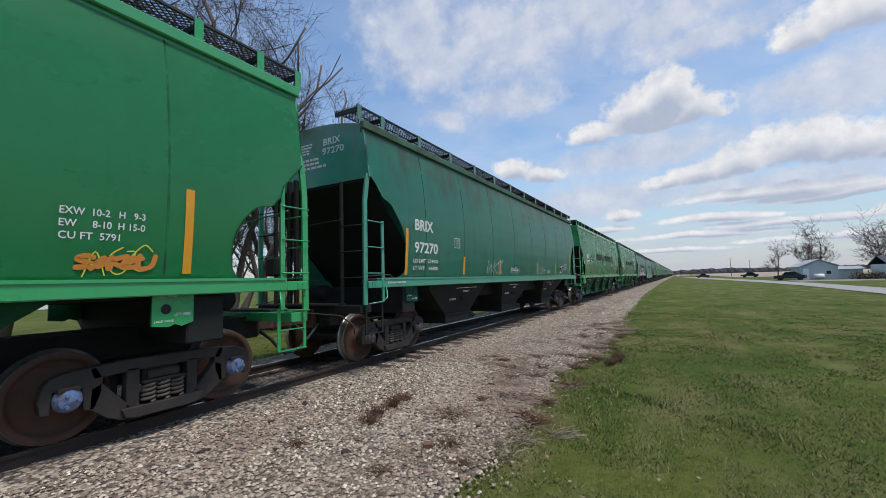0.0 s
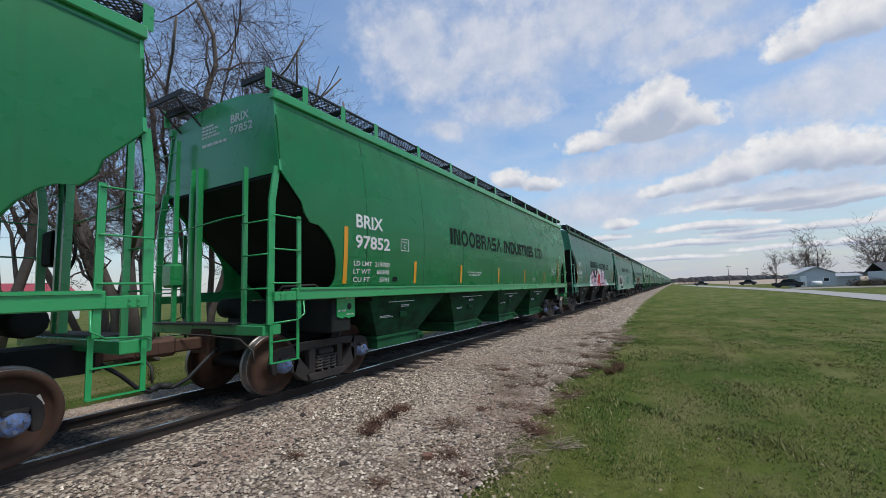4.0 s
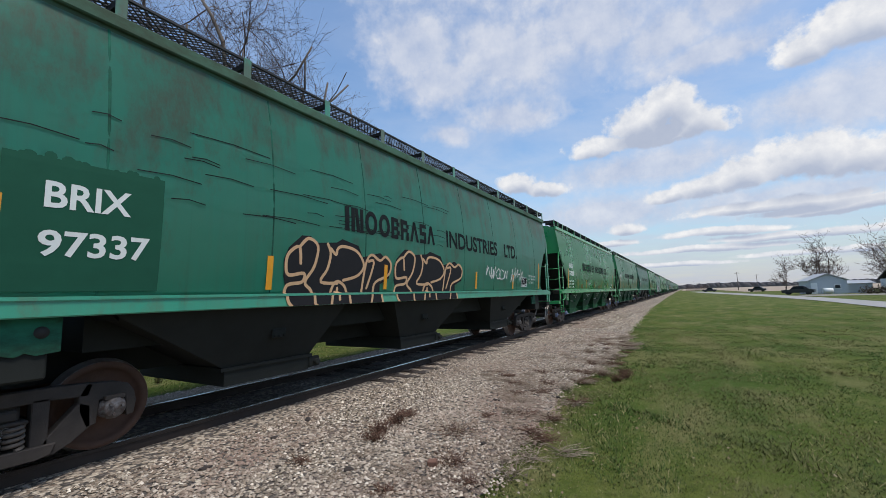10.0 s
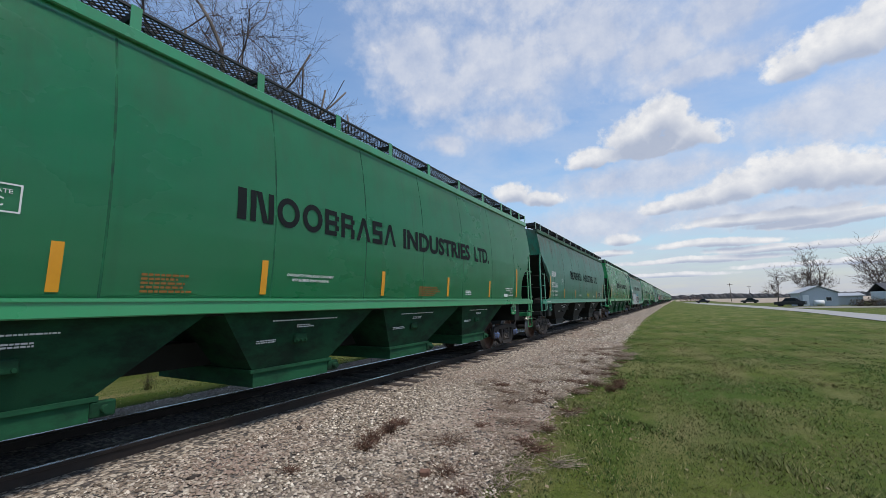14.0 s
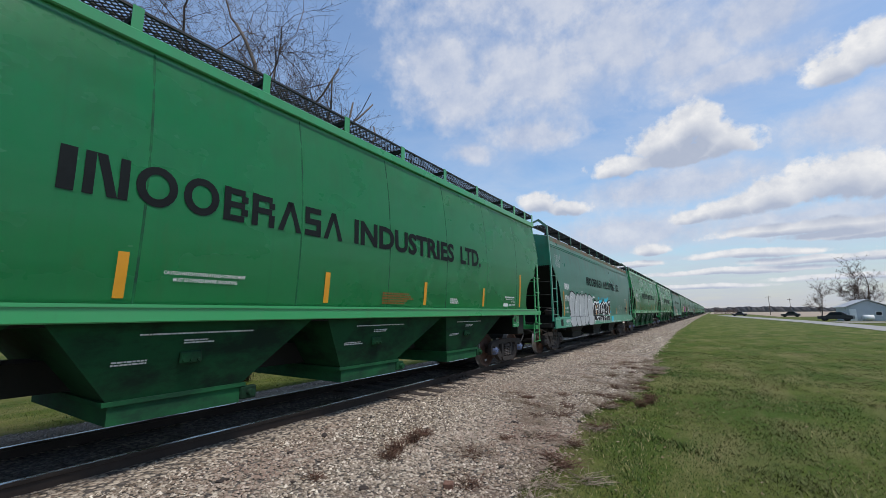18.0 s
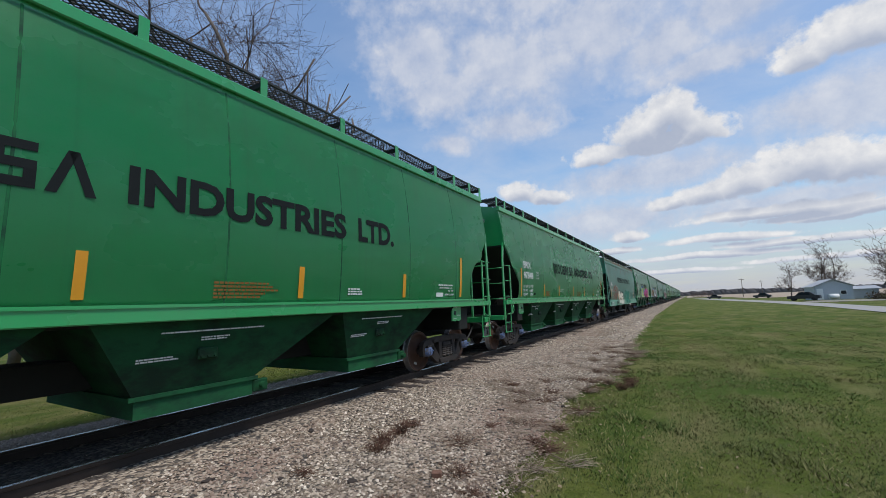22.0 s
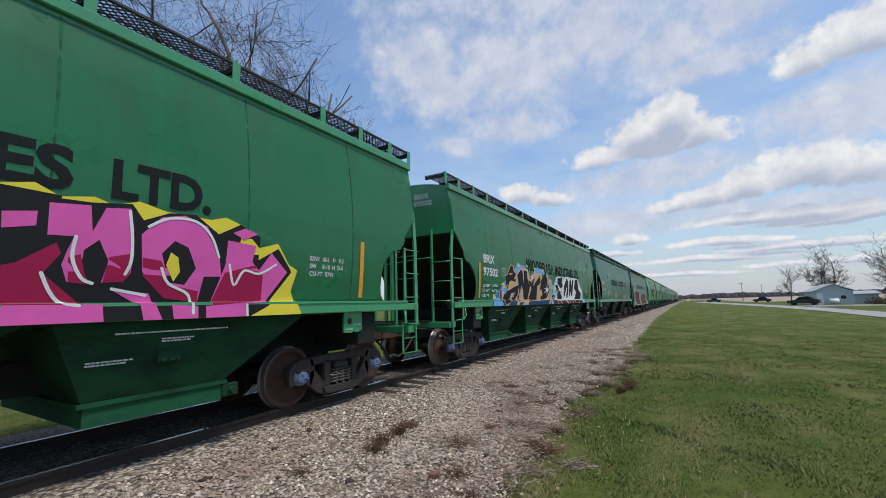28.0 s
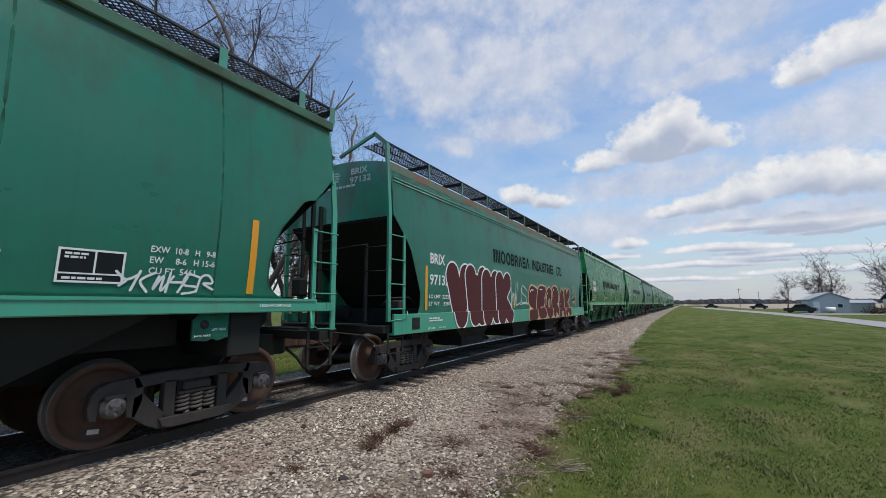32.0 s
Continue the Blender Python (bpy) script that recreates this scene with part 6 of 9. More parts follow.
        F(1, (9.81, 2.43), (9.83, 2.46), (9.85, 2.44), (9.83, 2.41))
        F(1, (9.92, 2.39), (9.94, 2.43), (9.97, 2.4), (9.94, 2.37))
        F(1, (10.03, 2.48), (10.05, 2.51), (10.08, 2.48), (10.05, 2.45))
        F(1, (10.15, 2.44), (10.17, 2.47), (10.2, 2.44), (10.18, 2.41))
        F(1, (11.71, 1.86), (11.75, 1.89), (11.79, 1.86), (11.75, 1.82))
        F(1, (11.81, 1.72), (11.85, 1.75), (11.88, 1.72), (11.85, 1.68))
        F(1, (11.95, 1.83), (11.99, 1.86), (12.03, 1.83), (11.99, 1.79))
        F(1, (12.11, 1.68), (12.15, 1.72), (12.19, 1.68), (12.15, 1.65))
        F(0, (8.52, 2.62), (8.51, 2.59), (8.49, 2.57), (8.47, 2.58), (8.45, 2.61), (8.46, 2.64), (8.48, 2.66), (8.51, 2.65))
        F(0, (8.58, 2.62), (8.57, 2.59), (8.55, 2.58), (8.53, 2.59), (8.52, 2.61), (8.53, 2.64), (8.55, 2.66), (8.57, 2.65))
        F(0, (8.85, 2.6), (8.84, 2.56), (8.8, 2.53), (8.76, 2.54), (8.75, 2.58), (8.76, 2.63), (8.79, 2.66), (8.83, 2.65))
        F(0, (8.72, 2.58), (8.72, 2.56), (8.7, 2.55), (8.68, 2.55), (8.67, 2.57), (8.68, 2.6), (8.69, 2.61), (8.71, 2.6))
        F(0, (10.0, 2.61), (9.98, 2.56), (9.94, 2.54), (9.89, 2.55), (9.87, 2.59), (9.88, 2.64), (9.93, 2.67), (9.98, 2.66))
        F(0, (9.22, 2.41), (9.2, 2.35), (9.15, 2.31), (9.09, 2.33), (9.07, 2.39), (9.09, 2.45), (9.14, 2.48), (9.19, 2.47))
        F(0, (9.2, 2.19), (9.18, 2.14), (9.14, 2.11), (9.09, 2.13), (9.07, 2.18), (9.08, 2.23), (9.13, 2.26), (9.18, 2.24))
        F(0, (11.27, 2.31), (11.24, 2.25), (11.17, 2.22), (11.1, 2.24), (11.07, 2.29), (11.1, 2.35), (11.16, 2.38), (11.24, 2.37))
        done()
    if i == 5:
        F, S, done = drawing(car, K, ("white", "black"), "black and white outlined graffiti letters")
        F(0, (2.13, 2.16), (2.37, 2.24), (4.72, 2.41), (5.02, 2.22), (4.85, 1.78), (4.52, 1.37), (4.97, 1.02), (4.55, 0.97), (2.56, 0.98), (2.44, 1.37), (2.07, 1.42), (2.0, 1.58), (2.29, 1.63))
        F(1, (2.28, 2.1), (2.7, 2.18), (3.52, 2.26), (3.73, 1.86), (3.96, 2.28), (4.53, 2.29), (4.82, 2.14), (4.67, 1.72), (4.09, 1.46), (2.55, 1.46), (2.1, 1.49), (2.39, 1.61))
        F(1, (2.55, 1.36), (3.19, 1.36), (4.52, 1.35), (4.77, 1.06), (3.73, 1.04), (2.67, 1.02))
        S(0, 0.05, (2.6, 1.75), (2.7, 2.14), (2.88, 2.02), (2.71, 1.84), (3.0, 1.58))
        S(0, 0.05, (3.06, 2.16), (3.0, 1.62), (3.31, 1.62))
        S(0, 0.05, (3.06, 1.89), (3.26, 1.9))
        S(0, 0.05, (3.45, 1.57), (3.59, 2.15), (3.76, 1.81), (3.96, 2.17), (4.06, 1.62))
        S(0, 0.05, (2.71, 1.34), (2.85, 1.02))
        S(0, 0.05, (3.19, 1.34), (3.34, 1.04))
        S(0, 0.05, (3.73, 1.34), (3.88, 1.06))
        S(0, 0.05, (4.23, 2.19), (4.53, 2.05), (4.27, 1.82), (4.61, 1.56))
        done()
    if i == 6:
        F, S, done = drawing(car, K, ("black", "tan"), "black bubble graffiti letters outlined in tan")
        F(0, (6.59, 2.1), (6.67, 2.27), (6.94, 2.47), (7.13, 2.48), (7.30, 2.39), (7.76, 2.43), (7.91, 2.5), (8.38, 2.42), (8.51, 2.23), (9.07, 2.34), (9.46, 2.16), (9.42, 1.88), (9.10, 1.76), (9.13, 1.43), (7.80, 1.38), (6.76, 1.39), (6.64, 1.57), (6.67, 1.69), (6.60, 1.85))
        S(1, 0.05, (6.94, 2.06), (6.89, 2.3), (6.68, 2.19), (6.64, 2.02), (6.71, 1.88), (7.02, 1.91), (6.98, 1.78), (6.68, 1.73), (6.65, 1.53), (6.75, 1.41))
        S(1, 0.05, (6.90, 2.3), (7.09, 2.44), (7.31, 2.33), (7.24, 2.02), (7.05, 1.78), (7.21, 1.65), (7.24, 1.46), (7.31, 1.41))
        S(1, 0.05, (7.54, 2.39), (7.62, 2.23), (7.56, 1.99), (7.41, 1.79), (7.84, 1.77))
        S(1, 0.05, (7.63, 2.32), (7.77, 2.23), (7.80, 2.33), (7.96, 2.38), (8.33, 2.32), (8.55, 2.1), (8.39, 1.91), (7.99, 1.82))
        S(1, 0.05, (7.63, 1.42), (7.69, 1.69), (7.83, 1.8), (8.05, 1.69), (8.14, 1.4))
        S(1, 0.05, (8.52, 1.63), (8.61, 2.11), (8.79, 2.29), (9.07, 2.2), (9.26, 2.28), (9.46, 2.15), (9.38, 1.94), (8.95, 1.8), (8.88, 1.62))
        S(1, 0.05, (8.71, 2.17), (8.87, 2.15), (8.67, 1.69))
        S(1, 0.05, (8.79, 1.57), (8.74, 1.4))
        S(1, 0.05, (9.08, 1.58), (9.12, 1.43))
        S(1, 0.05, (7.77, 1.62), (7.89, 1.61))
        S(1, 0.05, (7.83, 1.69), (7.84, 1.51))
        F(0, (4.02, 2.1), (4.09, 2.27), (4.32, 2.47), (4.48, 2.48), (4.63, 2.39), (5.03, 2.43), (5.16, 2.5), (5.56, 2.42), (5.67, 2.23), (6.15, 2.34), (6.49, 2.16), (6.45, 1.88), (6.18, 1.76), (6.20, 1.43), (5.06, 1.38), (4.17, 1.39), (4.06, 1.57), (4.09, 1.69), (4.03, 1.85))
        S(1, 0.05, (4.32, 2.06), (4.28, 2.3), (4.10, 2.19), (4.06, 2.02), (4.12, 1.88), (4.39, 1.91), (4.36, 1.78), (4.10, 1.73), (4.07, 1.53), (4.16, 1.41))
        S(1, 0.05, (4.29, 2.3), (4.45, 2.44), (4.64, 2.33), (4.58, 2.02), (4.42, 1.78), (4.55, 1.65), (4.58, 1.46), (4.64, 1.41))
        S(1, 0.05, (4.84, 2.39), (4.91, 2.23), (4.85, 1.99), (4.73, 1.79), (5.09, 1.77))
        S(1, 0.05, (4.91, 2.32), (5.03, 2.23), (5.06, 2.33), (5.20, 2.38), (5.52, 2.32), (5.71, 2.1), (5.57, 1.91), (5.22, 1.82))
        S(1, 0.05, (4.91, 1.42), (4.97, 1.69), (5.09, 1.8), (5.28, 1.69), (5.35, 1.4))
        S(1, 0.05, (5.68, 1.63), (5.76, 2.11), (5.91, 2.29), (6.15, 2.2), (6.32, 2.28), (6.49, 2.15), (6.42, 1.94), (6.05, 1.8), (5.99, 1.62))
        S(1, 0.05, (5.84, 2.17), (5.98, 2.15), (5.81, 1.69))
        S(1, 0.05, (5.91, 1.57), (5.87, 1.4))
        S(1, 0.05, (6.16, 1.58), (6.20, 1.43))
        S(1, 0.05, (5.03, 1.62), (5.14, 1.61))
        S(1, 0.05, (5.09, 1.69), (5.09, 1.51))
        done()
    if i == 11:
        F, S, done = drawing(car, K, ("black", "white", "cyan"), "black and white graffiti piece over cyan cloud")
        F(2, (7.22, 1.95), (7.24, 2.14), (7.49, 2.13), (7.75, 2.2), (7.97, 2.13), (7.76, 2.04), (7.59, 1.95))
        F(2, (8.51, 2.06), (8.62, 2.23), (8.98, 2.21), (9.33, 2.34), (9.44, 2.25), (9.19, 2.05))
        F(2, (9.86, 1.64), (10.27, 1.57), (9.89, 1.42))
        F(2, (10.03, 1.3), (10.6, 1.29), (10.48, 0.97), (10.08, 0.98))
        F(2, (7.21, 2.24), (7.2, 2.19), (7.15, 2.16), (7.1, 2.18), (7.08, 2.23), (7.09, 2.28), (7.14, 2.31), (7.19, 2.29))
        F(2, (7.32, 2.24), (7.31, 2.2), (7.28, 2.19), (7.24, 2.2), (7.23, 2.23), (7.24, 2.27), (7.27, 2.29), (7.3, 2.28))
        F(2, (7.86, 2.26), (7.85, 2.23), (7.82, 2.22), (7.79, 2.22), (7.78, 2.25), (7.79, 2.28), (7.82, 2.29), (7.84, 2.28))
        F(2, (8.0, 2.25), (7.98, 2.21), (7.94, 2.19), (7.9, 2.2), (7.88, 2.24), (7.9, 2.28), (7.94, 2.3), (7.98, 2.29))
        F(2, (8.13, 2.28), (8.12, 2.24), (8.08, 2.23), (8.04, 2.24), (8.03, 2.27), (8.04, 2.31), (8.08, 2.32), (8.11, 2.31))
        F(2, (8.67, 2.24), (8.65, 2.19), (8.6, 2.16), (8.54, 2.18), (8.52, 2.22), (8.54, 2.27), (8.59, 2.3), (8.65, 2.28))
        F(2, (9.42, 2.28), (9.4, 2.22), (9.33, 2.19), (9.26, 2.21), (9.23, 2.26), (9.26, 2.31), (9.33, 2.34), (9.39, 2.33))
        F(0, (5.56, 1.36), (5.94, 1.41), (9.51, 1.32), (9.51, 1.08), (7.4, 1.11), (5.96, 1.16), (5.59, 1.09))
        F(0, (5.62, 1.47), (5.75, 1.64), (5.9, 1.74), (6.02, 1.96), (6.17, 2.11), (6.34, 2.15), (6.48, 2.13), (6.67, 2.0), (6.99, 2.13), (7.21, 2.13), (7.23, 1.96), (7.72, 1.98), (7.76, 2.06), (8.05, 2.06), (8.2, 2.18), (8.6, 2.06), (9.12, 2.05), (9.41, 2.16), (9.99, 2.24), (9.98, 1.64), (9.66, 1.4), (9.21, 1.39), (6.69, 1.42), (6.33, 1.42), (5.63, 1.39))
        S(1, 0.075, (5.69, 1.47), (5.8, 1.58), (5.92, 1.64), (6.03, 1.86), (6.2, 2.01), (6.41, 2.04), (6.68, 1.96), (6.92, 1.75), (6.99, 1.56), (6.92, 1.42))
        S(1, 0.075, (6.68, 1.98), (7.14, 2.04), (7.18, 1.88), (7.15, 1.48))
        S(1, 0.075, (7.16, 1.5), (7.34, 1.91), (7.69, 1.93), (7.61, 1.68), (7.72, 1.55))
        S(1, 0.075, (7.73, 1.51), (7.83, 1.86), (8.01, 1.96), (8.29, 1.8), (8.08, 1.46), (8.29, 1.43))
        S(1, 0.075, (7.8, 1.77), (8.1, 1.57))
        S(1, 0.075, (8.12, 1.88), (8.26, 2.07), (8.49, 1.98), (9.0, 2.04), (8.82, 1.59), (9.02, 1.54))
        S(1, 0.075, (9.0, 2.02), (9.51, 1.79), (9.43, 1.49), (9.8, 1.44), (9.91, 2.08), (9.35, 2.01))
        S(1, 0.075, (8.42, 1.69), (8.51, 1.44), (8.4, 1.42))
        F(1, (6.39, 1.84), (6.5, 1.85), (6.56, 1.47), (6.42, 1.49))
        S(1, 0.05, (6.51, 1.65), (6.96, 1.67))
        S(1, 0.06, (6.38, 1.3), (6.56, 1.24), (6.81, 1.09))
        S(1, 0.06, (6.53, 1.29), (6.95, 1.3))
        S(1, 0.06, (7.13, 1.3), (7.09, 1.06))
        S(1, 0.06, (7.4, 1.05), (7.51, 1.28), (7.63, 1.03))
        S(1, 0.06, (8.14, 1.34), (8.04, 0.98))
        S(1, 0.06, (8.41, 1.25), (8.67, 1.28), (8.62, 1.04))
        S(1, 0.06, (8.98, 1.3), (9.05, 1.11))
        S(1, 0.06, (9.51, 1.3), (9.44, 1.11))
        done()
    if i == 14:
        F, S, done = drawing(car, K, ("cream", "black"), "white block graffiti letters with black outline")
        F(1, (4.69, 2.01), (4.81, 2.12), (5.01, 2.08), (5.13, 2.05), (5.23, 2.15), (5.44, 2.18), (5.6, 2.08), (5.66, 1.92), (5.89, 2.0), (6.08, 1.92), (6.29, 2.08), (6.5, 2.09), (6.64, 1.96), (7.07, 2.02), (7.53, 1.98), (7.57, 1.83), (7.35, 1.63), (7.46, 1.42), (7.58, 1.35), (7.48, 0.99), (6.67, 0.96), (6.04, 0.97), (4.82, 1.11), (4.7, 1.43), (4.65, 1.77))
        F(0, (4.7, 1.92), (4.81, 2.06), (5.01, 2.03), (5.11, 1.89), (5.08, 1.71), (4.98, 1.59), (4.79, 1.51), (4.69, 1.66))
        F(0, (5.13, 1.97), (5.28, 2.07), (5.48, 2.06), (5.61, 1.93), (5.34, 1.61), (5.27, 1.52), (5.44, 1.5), (5.64, 1.78), (5.8, 1.79), (5.84, 1.7), (5.72, 1.53), (5.94, 1.59), (5.99, 1.48), (5.17, 1.42), (4.8, 1.42), (5.04, 1.59), (5.12, 1.78))
        F(0, (5.74, 1.84), (5.89, 1.91), (6.05, 1.81), (6.1, 1.64), (6.02, 1.51), (5.88, 1.64))
        F(0, (6.12, 1.64), (6.26, 1.92), (6.5, 2.02), (6.62, 1.89), (6.47, 1.63), (6.36, 1.44), (6.06, 1.44))
        F(0, (6.69, 1.85), (7.07, 1.9), (7.5, 1.88), (7.49, 1.72), (7.03, 1.64), (6.79, 1.63), (7.3, 1.57), (7.36, 1.44), (6.66, 1.42), (6.56, 1.54))
        F(0, (4.8, 1.38), (5.32, 1.36), (5.32, 1.1), (4.84, 1.12))
        F(0, (5.35, 1.36), (5.62, 1.37), (5.67, 1.08), (5.37, 1.1))
        F(0, (5.68, 1.36), (5.97, 1.37), (6.04, 1.03), (5.7, 1.05))
        F(0, (6.03, 1.37), (6.32, 1.36), (6.66, 1.37), (7.52, 1.34), (7.44, 1.01), (6.67, 1.0), (6.08, 1.02))
        S(1, 0.05, (6.33, 1.28), (6.36, 1.34), (6.57, 1.34), (6.67, 1.19), (6.61, 1.03))
        S(1, 0.05, (6.76, 1.61), (7.3, 1.58), (7.43, 1.41))
        S(1, 0.05, (7.04, 1.35), (6.99, 1.23))
        S(1, 0.05, (4.84, 1.93), (4.86, 1.65), (4.99, 1.71))
        S(1, 0.05, (4.79, 1.8), (4.99, 1.86))
        S(1, 0.05, (5.27, 1.51), (5.43, 1.49))
        done()
    if i == 15:
        F, S, done = drawing(car, K, ("lime", "black", "white", "yellow", "blue"), "lime green block graffiti letters with black shadow on a blue cloud", True)
        F(4, (5.76, 2.47), (5.96, 2.69), (6.34, 2.87), (6.46, 2.89), (6.61, 2.78), (6.72, 2.63), (6.85, 2.69), (6.99, 2.8), (7.17, 2.81), (7.44, 2.75), (7.63, 2.66), (7.76, 2.53), (8.07, 2.49), (8.33, 2.41), (8.52, 2.19), (8.55, 1.96), (8.82, 1.77), (8.96, 1.65), (8.96, 1.43), (8.33, 1.42), (6.46, 1.44), (5.86, 1.42))
        F(1, (5.83, 2.27), (6.07, 2.54), (6.37, 2.58), (6.83, 2.54), (6.89, 2.69), (7.28, 2.7), (7.44, 2.62), (7.39, 2.52), (8.07, 2.61), (8.19, 2.46), (7.8, 2.06), (8.12, 2.19), (8.31, 2.06), (8.32, 1.58), (8.38, 1.42), (7.17, 1.42), (6.46, 1.42), (5.91, 1.39))
        S(2, 0.06, (6.37, 2.55), (6.86, 2.51), (6.9, 2.63), (7.26, 2.62), (7.3, 2.56), (7.22, 2.47), (7.44, 2.46), (8.03, 2.53), (7.67, 2.02), (7.39, 1.93), (7.01, 2.04), (6.93, 1.99), (6.92, 1.85), (7.0, 1.8), (7.2, 1.83), (8.14, 2.12), (8.17, 1.76), (8.3, 1.45), (7.66, 1.44), (7.64, 1.54), (7.88, 1.68), (7.48, 1.54), (7.2, 1.43), (6.54, 1.43), (6.47, 1.65), (6.61, 2.04), (6.41, 1.99), (6.37, 2.55))
        F(0, (6.37, 2.55), (6.86, 2.51), (6.9, 2.63), (7.26, 2.62), (7.3, 2.56), (7.22, 2.47), (7.44, 2.46), (8.03, 2.53), (7.67, 2.02), (7.39, 1.93), (7.01, 2.04), (6.93, 1.99), (6.92, 1.85), (7.0, 1.8), (7.2, 1.83), (8.14, 2.12), (8.17, 1.76), (8.3, 1.45), (7.66, 1.44), (7.64, 1.54), (7.88, 1.68), (7.48, 1.54), (7.2, 1.43), (6.54, 1.43), (6.47, 1.65), (6.61, 2.04), (6.41, 1.99))
        S(2, 0.06, (5.87, 2.19), (6.09, 2.49), (6.33, 2.51), (6.37, 1.98), (6.19, 1.94), (6.17, 2.03), (6.1, 1.94), (6.35, 1.74), (6.39, 1.44), (5.94, 1.39), (5.91, 1.58), (6.09, 1.65), (5.9, 1.79), (5.87, 2.19))
        F(0, (5.87, 2.19), (6.09, 2.49), (6.33, 2.51), (6.37, 1.98), (6.19, 1.94), (6.17, 2.03), (6.1, 1.94), (6.35, 1.74), (6.39, 1.44), (5.94, 1.39), (5.91, 1.58), (6.09, 1.65), (5.9, 1.79))
        F(1, (6.94, 2.03), (7.19, 2.0), (7.36, 1.93), (7.14, 1.84), (6.97, 1.83))
        F(4, (7.0, 1.95), (7.16, 1.94), (7.29, 1.92), (7.14, 1.87), (7.02, 1.86))
        S(1, 0.05, (6.47, 2.54), (6.47, 2.39))
        S(1, 0.05, (6.51, 2.55), (6.52, 2.27))
        S(1, 0.05, (7.59, 2.44), (7.57, 2.2))
        S(1, 0.05, (7.64, 2.45), (7.61, 2.14))
        S(1, 0.05, (7.98, 2.07), (7.98, 1.82))
        S(3, 0.06, (6.41, 2.48), (6.48, 2.25))
        S(3, 0.06, (6.57, 2.51), (6.59, 2.35))
        S(3, 0.06, (7.39, 2.43), (7.44, 2.26))
        S(3, 0.06, (7.5, 2.45), (7.5, 2.07))
        S(3, 0.06, (7.7, 2.44), (7.69, 2.31))
        S(3, 0.06, (7.39, 2.14), (7.38, 2.0))
        S(3, 0.06, (6.49, 1.6), (6.84, 1.75))
        S(3, 0.06, (6.52, 1.73), (6.88, 1.92))
        S(3, 0.06, (6.54, 1.9), (6.72, 1.93))
        F(3, (6.93, 2.46), (6.93, 2.42), (6.9, 2.4), (6.87, 2.41), (6.86, 2.44), (6.87, 2.48), (6.89, 2.5), (6.92, 2.49))
        F(3, (7.01, 2.56), (7.0, 2.53), (6.98, 2.51), (6.95, 2.52), (6.94, 2.55), (6.95, 2.58), (6.97, 2.6), (7.0, 2.59))
        F(3, (7.07, 2.52), (7.06, 2.48), (7.04, 2.47), (7.01, 2.48), (7.0, 2.5), (7.01, 2.54), (7.03, 2.55), (7.06, 2.55))
        F(3, (7.0, 2.45), (7.0, 2.43), (6.98, 2.42), (6.97, 2.42), (6.96, 2.44), (6.96, 2.46), (6.98, 2.47), (7.0, 2.47))
        F(3, (6.85, 2.32), (6.85, 2.3), (6.84, 2.29), (6.83, 2.3), (6.82, 2.31), (6.82, 2.33), (6.84, 2.34), (6.85, 2.33))
        F(3, (7.13, 2.55), (7.12, 2.53), (7.11, 2.52), (7.1, 2.52), (7.09, 2.54), (7.1, 2.56), (7.11, 2.57), (7.12, 2.56))
        F(3, (7.55, 1.84), (7.54, 1.81), (7.52, 1.8), (7.49, 1.81), (7.48, 1.84), (7.49, 1.87), (7.51, 1.88), (7.54, 1.87))
        F(3, (7.72, 1.85), (7.71, 1.81), (7.68, 1.8), (7.65, 1.81), (7.63, 1.84), (7.64, 1.88), (7.68, 1.89), (7.71, 1.88))
        F(3, (7.93, 1.76), (7.91, 1.72), (7.88, 1.71), (7.84, 1.72), (7.83, 1.76), (7.84, 1.79), (7.87, 1.81), (7.91, 1.8))
        F(3, (8.12, 1.94), (8.11, 1.91), (8.08, 1.89), (8.05, 1.9), (8.03, 1.93), (8.05, 1.97), (8.08, 1.98), (8.11, 1.97))
        F(3, (8.16, 1.72), (8.15, 1.68), (8.11, 1.67), (8.07, 1.68), (8.06, 1.72), (8.07, 1.75), (8.11, 1.77), (8.15, 1.76))
        F(3, (7.58, 1.66), (7.57, 1.63), (7.55, 1.62), (7.52, 1.63), (7.51, 1.66), (7.52, 1.68), (7.54, 1.7), (7.57, 1.68))
        F(3, (7.92, 1.49), (7.9, 1.44), (7.85, 1.42), (7.8, 1.44), (7.78, 1.49), (7.8, 1.54), (7.85, 1.56), (7.9, 1.54))
        F(3, (8.08, 1.59), (8.06, 1.54), (8.01, 1.52), (7.96, 1.54), (7.94, 1.59), (7.96, 1.64), (8.01, 1.66), (8.05, 1.64))
        F(3, (6.98, 1.75), (6.97, 1.73), (6.95, 1.71), (6.92, 1.72), (6.91, 1.75), (6.92, 1.78), (6.94, 1.8), (6.97, 1.78))
        F(3, (7.39, 1.71), (7.39, 1.7), (7.37, 1.69), (7.35, 1.7), (7.35, 1.71), (7.35, 1.73), (7.37, 1.74), (7.38, 1.73))
        F(1, (6.65, 2.77), (6.64, 2.74), (6.62, 2.73), (6.61, 2.76), (6.62, 2.79), (6.64, 2.79))
        F(1, (6.65, 2.69), (6.64, 2.66), (6.62, 2.65), (6.61, 2.68), (6.62, 2.71), (6.64, 2.71))
        F(1, (6.59, 2.63), (6.58, 2.59), (6.56, 2.59), (6.54, 2.62), (6.55, 2.65), (6.58, 2.65))
        F(1, (6.52, 2.63), (6.51, 2.61), (6.49, 2.6), (6.48, 2.62), (6.49, 2.65), (6.51, 2.66))
        F(1, (7.62, 2.62), (7.61, 2.6), (7.59, 2.59), (7.57, 2.62), (7.58, 2.64), (7.61, 2.65))
